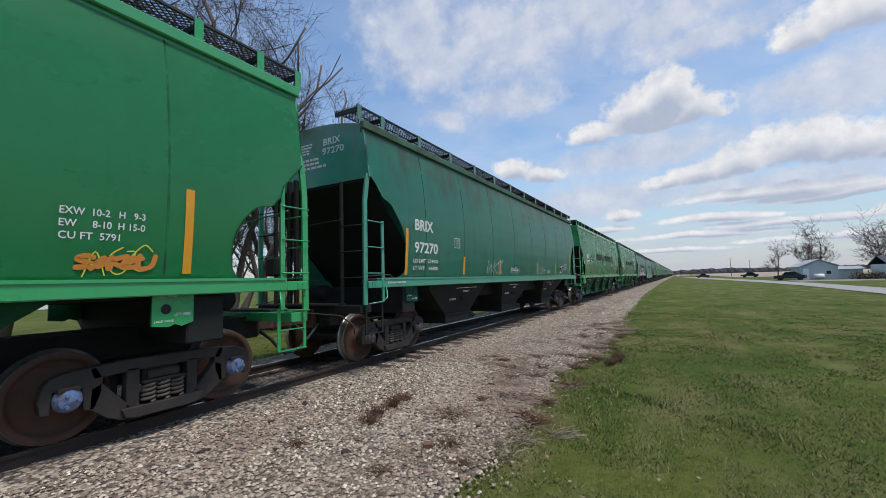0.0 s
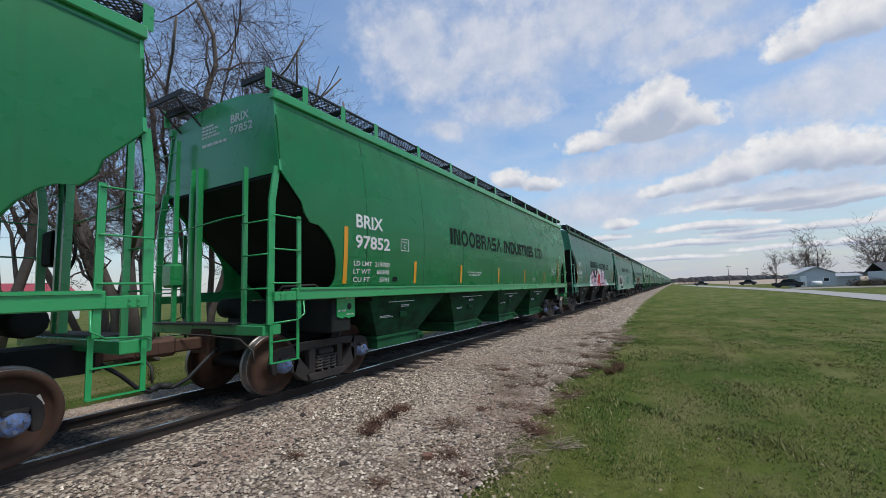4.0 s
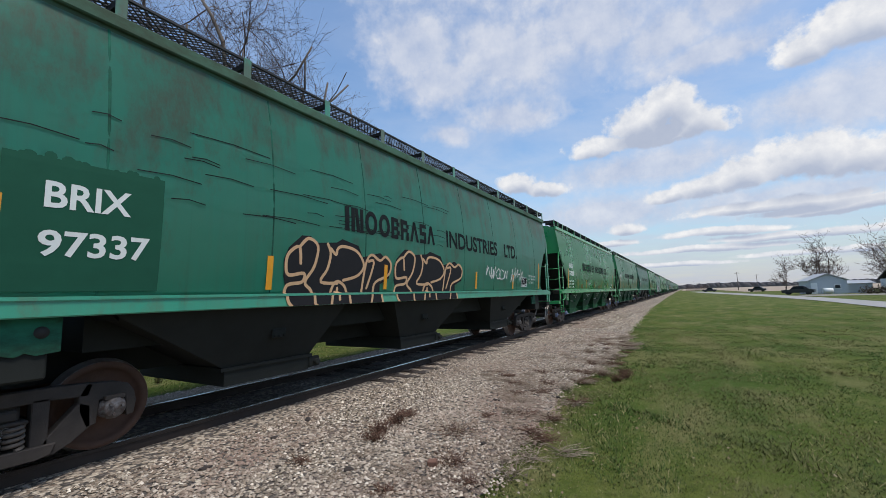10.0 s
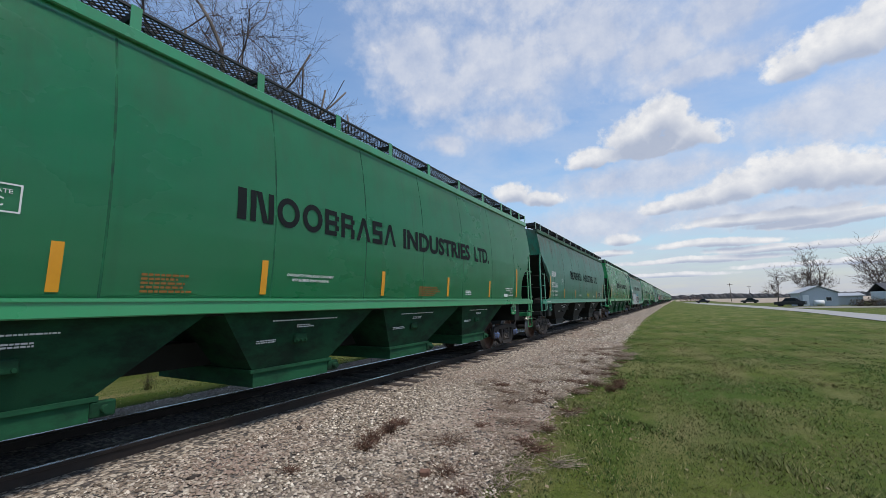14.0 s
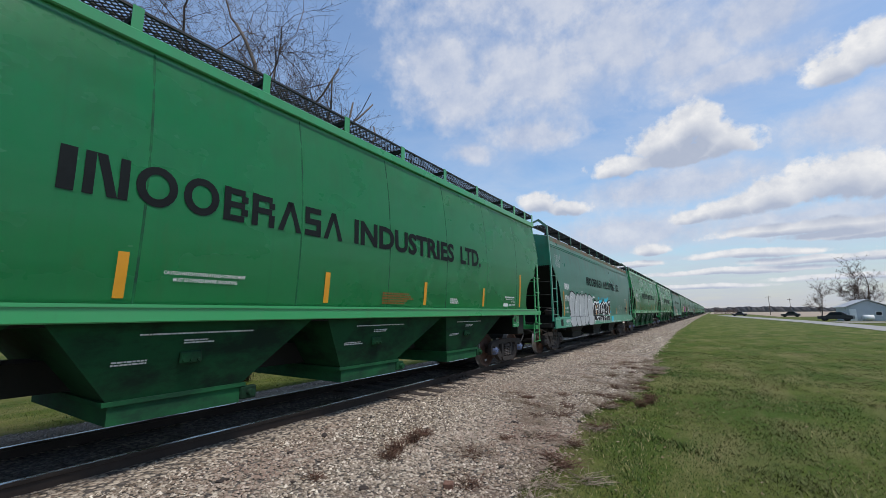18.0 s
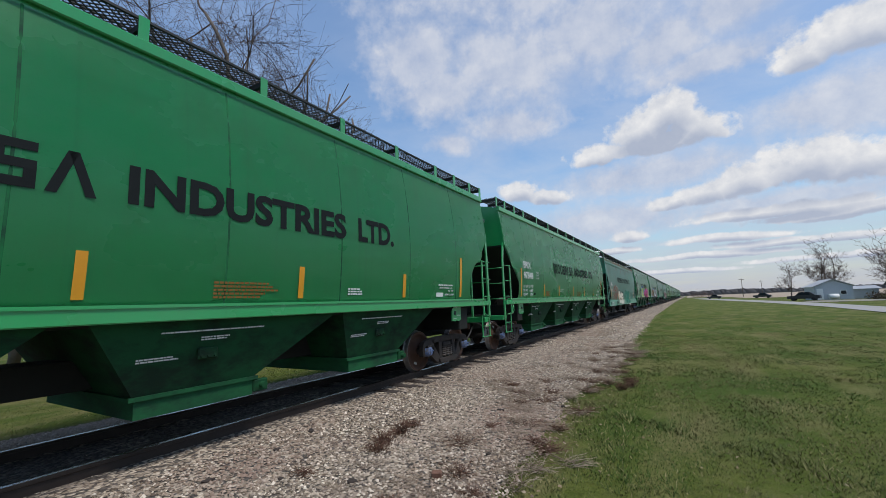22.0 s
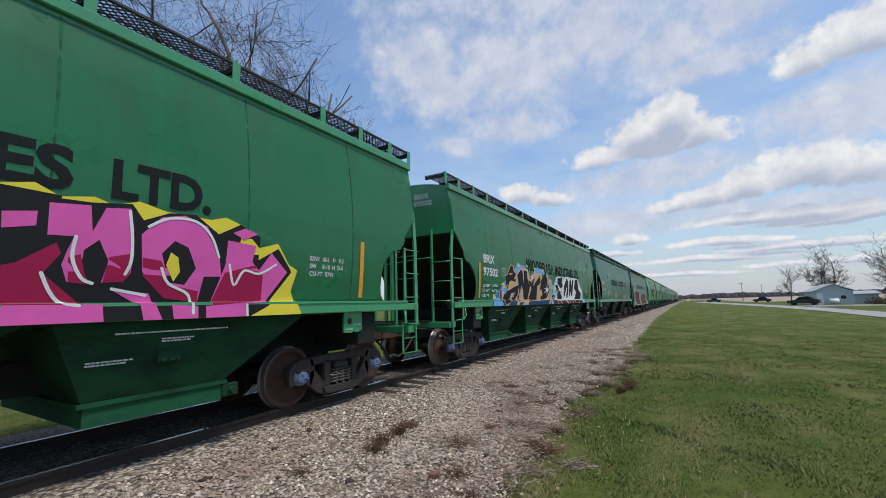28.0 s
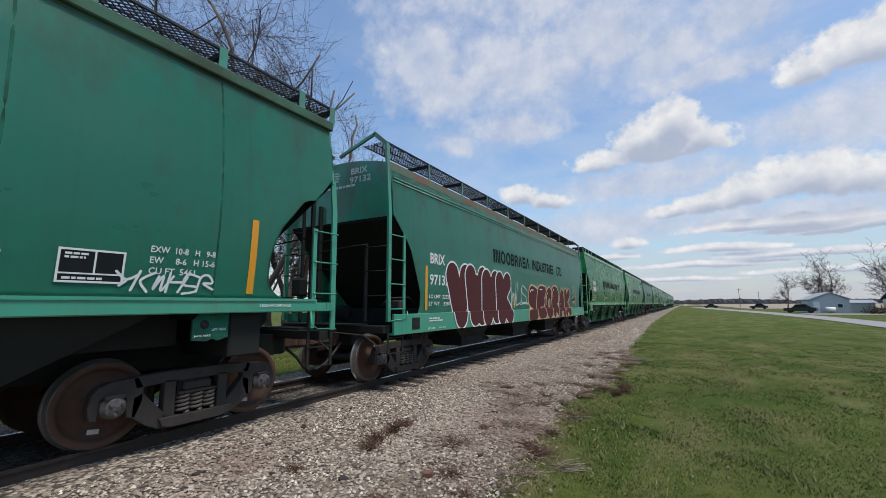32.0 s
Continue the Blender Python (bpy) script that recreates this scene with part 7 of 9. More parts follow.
        F(1, (7.56, 2.54), (7.55, 2.52), (7.52, 2.51), (7.51, 2.53), (7.52, 2.56), (7.55, 2.57))
        F(1, (7.66, 2.55), (7.65, 2.52), (7.62, 2.51), (7.61, 2.54), (7.62, 2.57), (7.64, 2.57))
        F(1, (8.37, 1.99), (8.36, 1.97), (8.34, 1.96), (8.33, 1.98), (8.34, 2.0), (8.36, 2.01))
        F(1, (8.44, 1.91), (8.43, 1.88), (8.4, 1.88), (8.38, 1.9), (8.4, 1.93), (8.43, 1.93))
        F(1, (8.51, 1.84), (8.49, 1.81), (8.46, 1.81), (8.45, 1.84), (8.46, 1.86), (8.49, 1.86))
        F(1, (8.43, 1.79), (8.42, 1.77), (8.4, 1.77), (8.38, 1.79), (8.39, 1.81), (8.42, 1.81))
        F(1, (8.51, 2.0), (8.5, 1.98), (8.48, 1.98), (8.46, 2.0), (8.47, 2.02), (8.5, 2.02))
        F(1, (8.58, 1.53), (8.56, 1.5), (8.52, 1.51), (8.51, 1.53), (8.52, 1.56), (8.56, 1.56))
        F(1, (8.66, 1.52), (8.65, 1.49), (8.61, 1.49), (8.59, 1.52), (8.61, 1.55), (8.64, 1.55))
        F(1, (8.6, 1.47), (8.58, 1.44), (8.55, 1.44), (8.54, 1.47), (8.55, 1.49), (8.58, 1.49))
        F(1, (8.0, 2.23), (7.99, 2.21), (7.97, 2.2), (7.95, 2.22), (7.96, 2.25), (7.99, 2.25))
        F(1, (8.11, 2.23), (8.1, 2.21), (8.08, 2.2), (8.06, 2.22), (8.07, 2.24), (8.1, 2.24))
        F(1, (7.04, 1.91), (7.03, 1.89), (7.01, 1.89), (7.0, 1.91), (7.01, 1.93), (7.03, 1.93))
        F(1, (7.14, 1.91), (7.13, 1.89), (7.11, 1.89), (7.1, 1.91), (7.11, 1.93), (7.13, 1.93))
        done()
    if i == 15:
        F, S, done = drawing(car, K, ("pink", "black", "rose", "yellow", "white"), "pink and dark red graffiti piece on yellow", True)
        F(3, (8.89, 1.77), (9.11, 1.84), (9.36, 2.29), (9.7, 2.35), (10.25, 2.52), (10.8, 2.73), (11.21, 2.75), (11.31, 2.5), (9.12, 1.44), (8.98, 1.43))
        F(3, (11.3, 2.59), (11.38, 2.64), (11.58, 2.69), (11.76, 2.6), (12.01, 2.65), (12.17, 2.6), (12.39, 2.68), (12.65, 2.62), (13.15, 2.61), (13.33, 2.67), (13.53, 2.61), (13.81, 2.34), (14.1, 2.43), (14.3, 2.15), (14.45, 2.08), (14.36, 1.78), (14.53, 1.43), (13.74, 1.44), (11.39, 1.46))
        F(1, (8.95, 2.13), (9.1, 2.32), (9.42, 2.21), (9.85, 2.53), (10.25, 2.46), (10.8, 2.67), (11.2, 2.63), (11.77, 2.61), (11.74, 1.48), (9.18, 1.43), (9.01, 1.82))
        F(1, (11.27, 2.37), (11.39, 2.46), (11.69, 2.58), (11.99, 2.59), (12.33, 2.64), (12.44, 2.49), (12.69, 2.61), (12.97, 2.64), (13.25, 2.45), (13.53, 2.61), (13.82, 2.48), (13.81, 2.18), (14.11, 2.36), (14.35, 2.05), (13.97, 1.58), (13.66, 1.43), (11.35, 1.46))
        F(0, (9.7, 2.41), (10.21, 2.44), (10.01, 2.02), (10.47, 2.29), (10.57, 2.17), (10.26, 1.85), (9.86, 1.78), (9.5, 1.82), (9.29, 1.88), (9.19, 2.25), (9.32, 2.26), (9.5, 2.0))
        F(0, (10.7, 2.43), (11.05, 2.61), (11.33, 2.5), (11.18, 2.31), (11.39, 2.19), (11.19, 1.9), (10.72, 1.87))
        F(2, (9.24, 1.77), (9.86, 1.85), (10.52, 1.88), (11.19, 1.85), (11.09, 1.63), (9.25, 1.62))
        F(0, (11.4, 2.4), (11.62, 2.44), (11.62, 2.31), (11.41, 2.26))
        F(2, (11.52, 1.98), (11.77, 2.18), (11.81, 2.08), (11.7, 1.9), (11.99, 1.62), (11.6, 1.6), (11.46, 1.62), (11.43, 1.95))
        F(0, (11.69, 2.53), (11.99, 2.56), (12.02, 2.31), (12.11, 2.56), (12.32, 2.59), (12.36, 2.37), (12.37, 1.94), (12.31, 1.84), (12.13, 1.83), (12.17, 2.04), (12.08, 2.24), (11.97, 2.13), (11.96, 1.92), (12.07, 1.8), (11.87, 1.83), (11.82, 1.98), (11.85, 2.12), (11.89, 2.25), (11.7, 2.24))
        F(2, (11.86, 2.05), (11.95, 2.09), (12.0, 1.89), (12.07, 1.8), (11.88, 1.83))
        F(2, (12.17, 2.08), (12.36, 2.13), (12.36, 1.93), (12.31, 1.84), (12.14, 1.83))
        F(0, (12.43, 2.34), (12.61, 2.55), (12.85, 2.61), (13.11, 2.52), (13.28, 2.17), (13.32, 1.94), (13.11, 1.93), (13.06, 1.63), (12.66, 1.75), (12.47, 1.95))
        F(2, (12.46, 2.1), (12.64, 2.08), (12.77, 1.82), (13.06, 1.76), (13.06, 1.63), (12.7, 1.68), (12.48, 1.91))
        F(1, (12.64, 2.16), (12.76, 2.31), (12.91, 2.25), (13.01, 2.02), (12.9, 1.83), (12.73, 1.85))
        F(3, (12.69, 2.04), (12.73, 2.18), (12.81, 2.13), (12.84, 1.97), (12.78, 1.86))
        F(0, (13.37, 2.39), (13.76, 2.36), (13.72, 2.15), (13.82, 2.04), (14.0, 2.29), (14.27, 2.04), (13.95, 1.63), (13.2, 1.59), (13.36, 2.09))
        F(2, (13.36, 1.99), (13.77, 2.11), (13.89, 1.97), (13.89, 1.65), (13.2, 1.59))
        F(0, (13.43, 2.49), (13.59, 2.57), (13.78, 2.52), (13.59, 2.42))
        F(0, (11.46, 1.62), (12.14, 1.62), (12.16, 1.44), (11.39, 1.45))
        F(0, (12.22, 1.76), (12.55, 1.73), (12.68, 1.44), (12.5, 1.43), (12.46, 1.61))
        F(0, (12.76, 1.61), (13.04, 1.59), (13.05, 1.43), (12.79, 1.43))
        F(0, (13.13, 1.59), (13.63, 1.61), (13.66, 1.44), (13.14, 1.43))
        S(4, 0.03, (11.69, 1.9), (11.76, 1.74), (11.84, 1.64), (11.96, 1.61))
        S(4, 0.03, (12.31, 2.56), (12.35, 2.29), (12.36, 2.06), (12.32, 1.92))
        S(4, 0.03, (11.9, 2.25), (11.89, 2.05), (11.97, 1.87), (12.06, 1.82))
        S(4, 0.03, (12.65, 2.0), (12.73, 1.84), (12.95, 1.72), (12.99, 1.51))
        S(4, 0.03, (12.49, 2.43), (12.69, 2.55), (12.97, 2.56), (13.16, 2.41), (13.27, 2.17))
        S(4, 0.03, (13.41, 2.09), (13.49, 1.84), (13.61, 2.03), (13.83, 2.0), (14.08, 2.14))
        S(4, 0.03, (12.22, 1.77), (12.52, 1.71))
        S(4, 0.03, (13.65, 1.6), (13.66, 1.45))
        done()
    if i == 16:
        F, S, done = drawing(car, K, ("sky", "yellow", "navy", "black", "tan", "white"), "black graffiti letters edged in tan over light blue cloud", True)
        F(0, (2.15, 1.6), (2.27, 1.66), (2.39, 1.77), (2.5, 1.89), (2.65, 1.91), (2.73, 1.89), (2.83, 1.98), (3.0, 2.16), (3.16, 2.22), (3.3, 1.88), (2.85, 1.44), (2.16, 1.43))
        F(0, (3.97, 2.59), (4.12, 2.76), (4.37, 2.84), (4.59, 2.82), (4.88, 2.83), (5.29, 2.7), (5.15, 2.62), (4.6, 2.66), (4.19, 2.41))
        F(0, (5.88, 2.62), (6.21, 2.82), (7.09, 2.81), (7.38, 2.65), (6.58, 2.52), (6.05, 2.27))
        F(0, (7.6, 2.53), (8.34, 2.4), (8.35, 1.85), (8.03, 1.6))
        F(2, (2.77, 1.6), (8.29, 1.66), (8.32, 1.43), (3.05, 1.43))
        F(4, (2.74, 1.91), (2.85, 1.97), (3.03, 1.81), (3.26, 1.86), (3.29, 1.94), (3.21, 2.13), (3.14, 2.39), (3.31, 2.44), (3.48, 2.64), (3.68, 2.78), (3.85, 2.75), (4.03, 2.55), (4.17, 2.46), (4.38, 2.61), (4.65, 2.71), (5.29, 2.7), (5.52, 2.36), (6.04, 2.61), (6.8, 2.65), (7.0, 2.45), (7.69, 2.7), (8.06, 2.0), (8.08, 1.62), (6.78, 1.6), (5.25, 1.57), (4.38, 1.55), (4.19, 1.44), (3.97, 1.43), (4.14, 1.58), (3.55, 1.59), (3.44, 1.55), (3.28, 1.42), (3.12, 1.43), (3.04, 1.58), (2.78, 1.61))
        F(3, (3.17, 2.36), (3.33, 2.4), (3.51, 2.6), (3.68, 2.73), (3.83, 2.71), (3.89, 2.55), (4.07, 2.49), (4.06, 2.21), (3.63, 2.25), (3.48, 2.18), (3.41, 2.03), (3.29, 1.9), (3.61, 1.96), (3.72, 1.99), (4.02, 2.07), (4.37, 2.12), (4.28, 1.81), (4.0, 1.6), (3.63, 1.6), (3.99, 1.87), (3.69, 1.84), (3.52, 1.59), (3.15, 1.46), (3.04, 1.59), (3.03, 1.81), (3.27, 1.84), (3.3, 1.96), (3.38, 2.14), (3.25, 2.05))
        F(3, (4.21, 2.44), (4.6, 2.66), (4.72, 2.59), (4.88, 2.09), (4.83, 2.63), (5.21, 2.63), (5.22, 2.38), (5.52, 2.13), (5.26, 1.62), (4.87, 1.63), (4.8, 1.93), (4.62, 2.12), (4.47, 1.87), (4.38, 1.58), (4.2, 1.58), (4.42, 1.91))
        F(3, (5.31, 2.34), (5.5, 2.3), (5.73, 2.26), (5.96, 2.46), (6.06, 2.41), (5.83, 2.12), (6.68, 2.54), (6.75, 2.28), (6.33, 2.12), (6.28, 1.62), (5.32, 1.59), (5.66, 2.02))
        F(3, (6.83, 2.39), (7.42, 2.66), (7.66, 2.42), (7.94, 1.99), (7.56, 1.69), (6.83, 1.61), (6.59, 1.81))
        F(4, (6.48, 1.87), (6.83, 2.03), (7.01, 1.82), (6.61, 1.67))
        F(3, (2.78, 1.91), (2.87, 1.93), (2.91, 1.61), (2.81, 1.6))
        F(0, (3.76, 1.75), (3.99, 1.87), (3.89, 1.69))
        F(0, (4.37, 1.77), (4.63, 2.04), (4.5, 1.77))
        F(4, (4.49, 1.44), (4.82, 1.58), (5.25, 1.57), (5.19, 1.46))
        F(0, (4.65, 1.44), (4.91, 1.54), (5.06, 1.46))
        F(2, (2.47, 1.7), (2.47, 1.84), (2.71, 1.87), (2.72, 1.71))
        S(0, 0.02, (2.48, 1.83), (2.69, 1.85), (2.69, 1.73), (2.5, 1.72), (2.48, 1.83))
        S(0, 0.02, (2.58, 1.84), (2.59, 1.72))
        S(0, 0.02, (2.49, 1.78), (2.69, 1.79))
        S(1, 0.07, (2.88, 2.1), (3.03, 2.13))
        S(1, 0.07, (3.01, 2.03), (3.12, 2.04))
        S(1, 0.07, (4.21, 2.81), (4.3, 2.82))
        S(1, 0.07, (4.32, 2.76), (4.44, 2.77))
        S(1, 0.07, (5.13, 2.83), (5.24, 2.8))
        S(1, 0.07, (6.0, 2.79), (6.12, 2.76))
        S(1, 0.07, (6.98, 2.72), (7.11, 2.78))
        S(1, 0.07, (2.26, 1.7), (2.43, 1.7))
        S(1, 0.07, (2.26, 1.76), (2.3, 1.76))
        S(1, 0.07, (7.91, 2.37), (8.1, 2.34))
        S(1, 0.07, (8.24, 2.16), (8.37, 2.1))
        S(5, 0.022, (3.1, 1.82), (2.99, 1.85), (2.89, 1.88))
        S(5, 0.022, (3.05, 1.74), (2.99, 1.85), (2.94, 1.95))
        S(5, 0.022, (2.97, 1.73), (2.99, 1.85), (3.01, 1.97))
        S(5, 0.022, (2.91, 1.79), (2.99, 1.85), (3.08, 1.91))
        F(5, (3.03, 1.85), (3.02, 1.82), (3.0, 1.8), (2.97, 1.81), (2.95, 1.85), (2.96, 1.88), (2.99, 1.9), (3.02, 1.88))
        S(5, 0.022, (5.98, 2.39), (5.72, 2.42), (5.48, 2.46))
        S(5, 0.022, (5.85, 2.26), (5.72, 2.42), (5.6, 2.59))
        S(5, 0.022, (5.65, 2.23), (5.72, 2.42), (5.8, 2.63))
        S(5, 0.022, (5.5, 2.31), (5.72, 2.42), (5.96, 2.55))
        F(5, (5.83, 2.44), (5.8, 2.38), (5.73, 2.35), (5.66, 2.36), (5.63, 2.41), (5.65, 2.47), (5.72, 2.5), (5.79, 2.49))
        S(5, 0.022, (7.96, 1.95), (7.56, 2.01), (7.19, 2.07))
        S(5, 0.022, (7.75, 1.8), (7.56, 2.01), (7.38, 2.22))
        S(5, 0.022, (7.44, 1.78), (7.56, 2.01), (7.68, 2.26))
        S(5, 0.022, (7.22, 1.89), (7.56, 2.01), (7.93, 2.15))
        F(5, (7.72, 2.02), (7.67, 1.95), (7.56, 1.92), (7.45, 1.94), (7.41, 2.01), (7.45, 2.08), (7.56, 2.11), (7.67, 2.09))
        F(4, (7.41, 2.56), (7.46, 2.55), (7.62, 2.51), (7.73, 2.43), (7.92, 2.28), (8.06, 2.0), (8.09, 1.67), (7.89, 1.49), (7.54, 1.41), (7.8, 1.6), (7.97, 1.74), (7.95, 1.95), (7.78, 2.22), (7.62, 2.18), (7.61, 2.48), (7.49, 2.52))
        F(0, (7.74, 2.39), (7.91, 2.42), (8.1, 2.27), (8.17, 2.01), (8.15, 1.67), (8.1, 1.44), (7.93, 1.42), (8.09, 1.67), (8.07, 2.0), (7.92, 2.28))
        S(1, 0.07, (7.87, 2.37), (8.0, 2.38))
        S(1, 0.07, (8.03, 2.33), (8.07, 2.32))
        S(1, 0.07, (8.13, 2.1), (8.28, 2.1))
        S(1, 0.07, (8.27, 2.19), (8.38, 2.21))
        done()
    if i == 16:
        F, S, done = drawing(car, K, ("pale_cyan", "white", "black", "maroon", "rust"), "black and cream graffiti piece over pale blue cloud", True)
        for cu, cz, r in ((13.0, 2.30, 0.16), (13.25, 2.18, 0.17), (13.5, 2.04, 0.16), (13.75, 1.92, 0.15), (13.95, 1.76, 0.14)):
            F(0, *[(cu + r * math.cos(k * math.tau / 10), cz + r * math.sin(k * math.tau / 10)) for k in range(10)])
        F(0, (8.11, 1.41), (8.09, 1.6), (8.4, 1.87), (8.45, 2.15), (8.67, 2.38), (8.91, 2.52), (9.01, 2.39), (9.94, 2.65), (10.85, 2.68), (12.04, 2.67), (13.05, 2.62), (13.59, 2.27), (14.04, 2.13), (14.19, 1.63), (14.43, 1.42))
        F(1, (8.24, 1.74), (8.47, 1.86), (8.76, 1.84), (8.92, 1.63), (9.06, 1.42), (8.93, 1.42), (8.26, 1.41), (8.13, 1.49))
        F(3, (8.27, 1.61), (13.72, 1.61), (13.82, 1.41), (8.3, 1.42))
        F(1, (8.62, 2.13), (8.88, 2.33), (8.93, 2.38), (8.94, 2.56), (9.18, 2.62), (9.96, 2.63), (10.09, 2.48), (10.77, 2.69), (11.03, 2.61), (11.64, 2.64), (12.49, 2.68), (13.07, 2.62), (13.41, 2.3), (13.99, 2.04), (13.71, 1.6), (8.97, 1.58), (9.08, 1.94), (8.64, 2.06))
        F(2, (9.14, 2.54), (9.93, 2.62), (9.99, 2.18), (9.56, 2.12), (9.3, 2.28), (9.21, 2.13), (9.86, 1.78), (9.9, 1.63), (9.14, 1.63), (9.13, 2.04), (8.87, 1.93), (8.65, 2.12), (8.9, 2.28), (9.14, 2.22))
        F(2, (10.21, 1.63), (10.22, 2.22), (10.77, 2.64), (10.99, 2.47), (11.04, 2.05), (10.89, 1.69), (10.67, 1.69), (10.75, 2.25), (10.38, 1.79))
        F(2, (11.16, 1.69), (11.23, 2.5), (11.59, 2.6), (11.57, 2.27), (11.84, 2.6), (12.07, 2.52), (11.9, 2.23), (11.8, 1.81), (11.56, 1.78), (11.51, 2.01))
        F(2, (12.15, 2.16), (12.37, 2.62), (12.95, 2.61), (13.05, 2.16), (13.69, 1.93), (13.59, 1.63), (12.26, 1.63), (12.6, 1.99))
        F(2, (8.26, 1.62), (8.28, 1.76), (8.47, 1.85), (8.74, 1.81), (8.75, 1.67), (8.42, 1.6))
        S(1, 0.03, (8.4, 1.65), (8.48, 1.73), (8.6, 1.69), (8.54, 1.62), (8.47, 1.65))
        S(1, 0.05, (8.97, 1.59), (9.04, 1.42))
        S(1, 0.05, (9.43, 1.59), (9.71, 1.44))
        S(1, 0.05, (10.41, 1.6), (10.88, 1.45))
        S(1, 0.05, (11.25, 1.61), (11.17, 1.44))
        S(1, 0.05, (11.65, 1.61), (11.73, 1.44))
        S(1, 0.05, (12.21, 1.61), (12.28, 1.44))
        S(1, 0.05, (12.97, 1.61), (13.03, 1.45))
        F(4, (9.28, 1.98), (9.26, 1.92), (9.21, 1.89), (9.15, 1.91), (9.12, 1.97), (9.14, 2.02), (9.2, 2.05), (9.26, 2.03))
        F(4, (9.63, 1.95), (9.62, 1.91), (9.58, 1.89), (9.53, 1.91), (9.52, 1.94), (9.53, 1.98), (9.57, 2.0), (9.61, 1.99))
        F(4, (9.75, 1.97), (9.73, 1.93), (9.7, 1.92), (9.66, 1.93), (9.64, 1.96), (9.65, 2.0), (9.69, 2.02), (9.73, 2.0))
        F(4, (11.03, 2.05), (11.01, 2.0), (10.95, 1.98), (10.89, 2.0), (10.87, 2.04), (10.89, 2.08), (10.95, 2.1), (11.0, 2.09))
        F(4, (11.41, 1.91), (11.39, 1.87), (11.33, 1.85), (11.27, 1.87), (11.25, 1.91), (11.27, 1.95), (11.33, 1.96), (11.38, 1.95))
        F(4, (11.89, 2.06), (11.86, 2.01), (11.79, 1.99), (11.72, 2.01), (11.69, 2.05), (11.72, 2.1), (11.79, 2.12), (11.86, 2.11))
        F(4, (9.35, 2.1), (9.34, 2.07), (9.31, 2.05), (9.28, 2.06), (9.26, 2.09), (9.27, 2.12), (9.31, 2.14), (9.34, 2.13))
        S(1, 0.02, (10.31, 2.03), (10.07, 2.08), (9.85, 2.12))
        S(1, 0.02, (10.19, 1.9), (10.07, 2.08), (9.96, 2.24))
        S(1, 0.02, (10.01, 1.88), (10.07, 2.08), (10.14, 2.27))
        S(1, 0.02, (9.87, 1.97), (10.07, 2.08), (10.29, 2.19))
        done()
    if i == 17:
        F, S, done = drawing(car, K, ("white",), "white sprayed umbrella and outlined scrawls")
        S(0, 0.035, (3.32, 1.98), (3.48, 2.09), (3.66, 2.19), (3.87, 2.25), (4.1, 2.29), (4.13, 2.09), (4.11, 2.04))
        S(0, 0.035, (3.33, 1.92), (3.49, 2.06))
        S(0, 0.035, (3.35, 1.76), (3.61, 1.78), (3.63, 2.04), (3.75, 1.86), (3.76, 2.07), (3.91, 2.16), (4.03, 2.15), (3.94, 2.04), (4.01, 1.93), (4.07, 1.87), (4.2, 2.07), (4.04, 2.01))
        S(0, 0.05, (4.82, 1.92), (4.89, 2.08), (5.04, 2.16), (5.2, 2.19), (5.4, 2.14), (5.53, 1.93), (5.22, 1.95), (4.82, 1.91))
        S(0, 0.05, (5.14, 1.92), (5.1, 1.74), (4.95, 1.62))
        S(0, 0.05, (5.28, 1.91), (5.36, 1.68), (5.5, 1.64))
        S(0, 0.02, (4.75, 1.61), (4.81, 1.76))
        S(0, 0.02, (4.84, 1.61), (4.9, 1.73))
        S(0, 0.02, (4.94, 1.61), (5.0, 1.7))
        S(0, 0.02, (5.04, 1.61), (5.09, 1.77))
        S(0, 0.02, (5.15, 1.61), (5.2, 1.74))
        S(0, 0.02, (5.25, 1.61), (5.3, 1.71))
        S(0, 0.02, (5.37, 1.61), (5.41, 1.78))
        S(0, 0.02, (5.48, 1.61), (5.52, 1.75))
        S(0, 0.02, (5.61, 1.61), (5.64, 1.71))
        done()

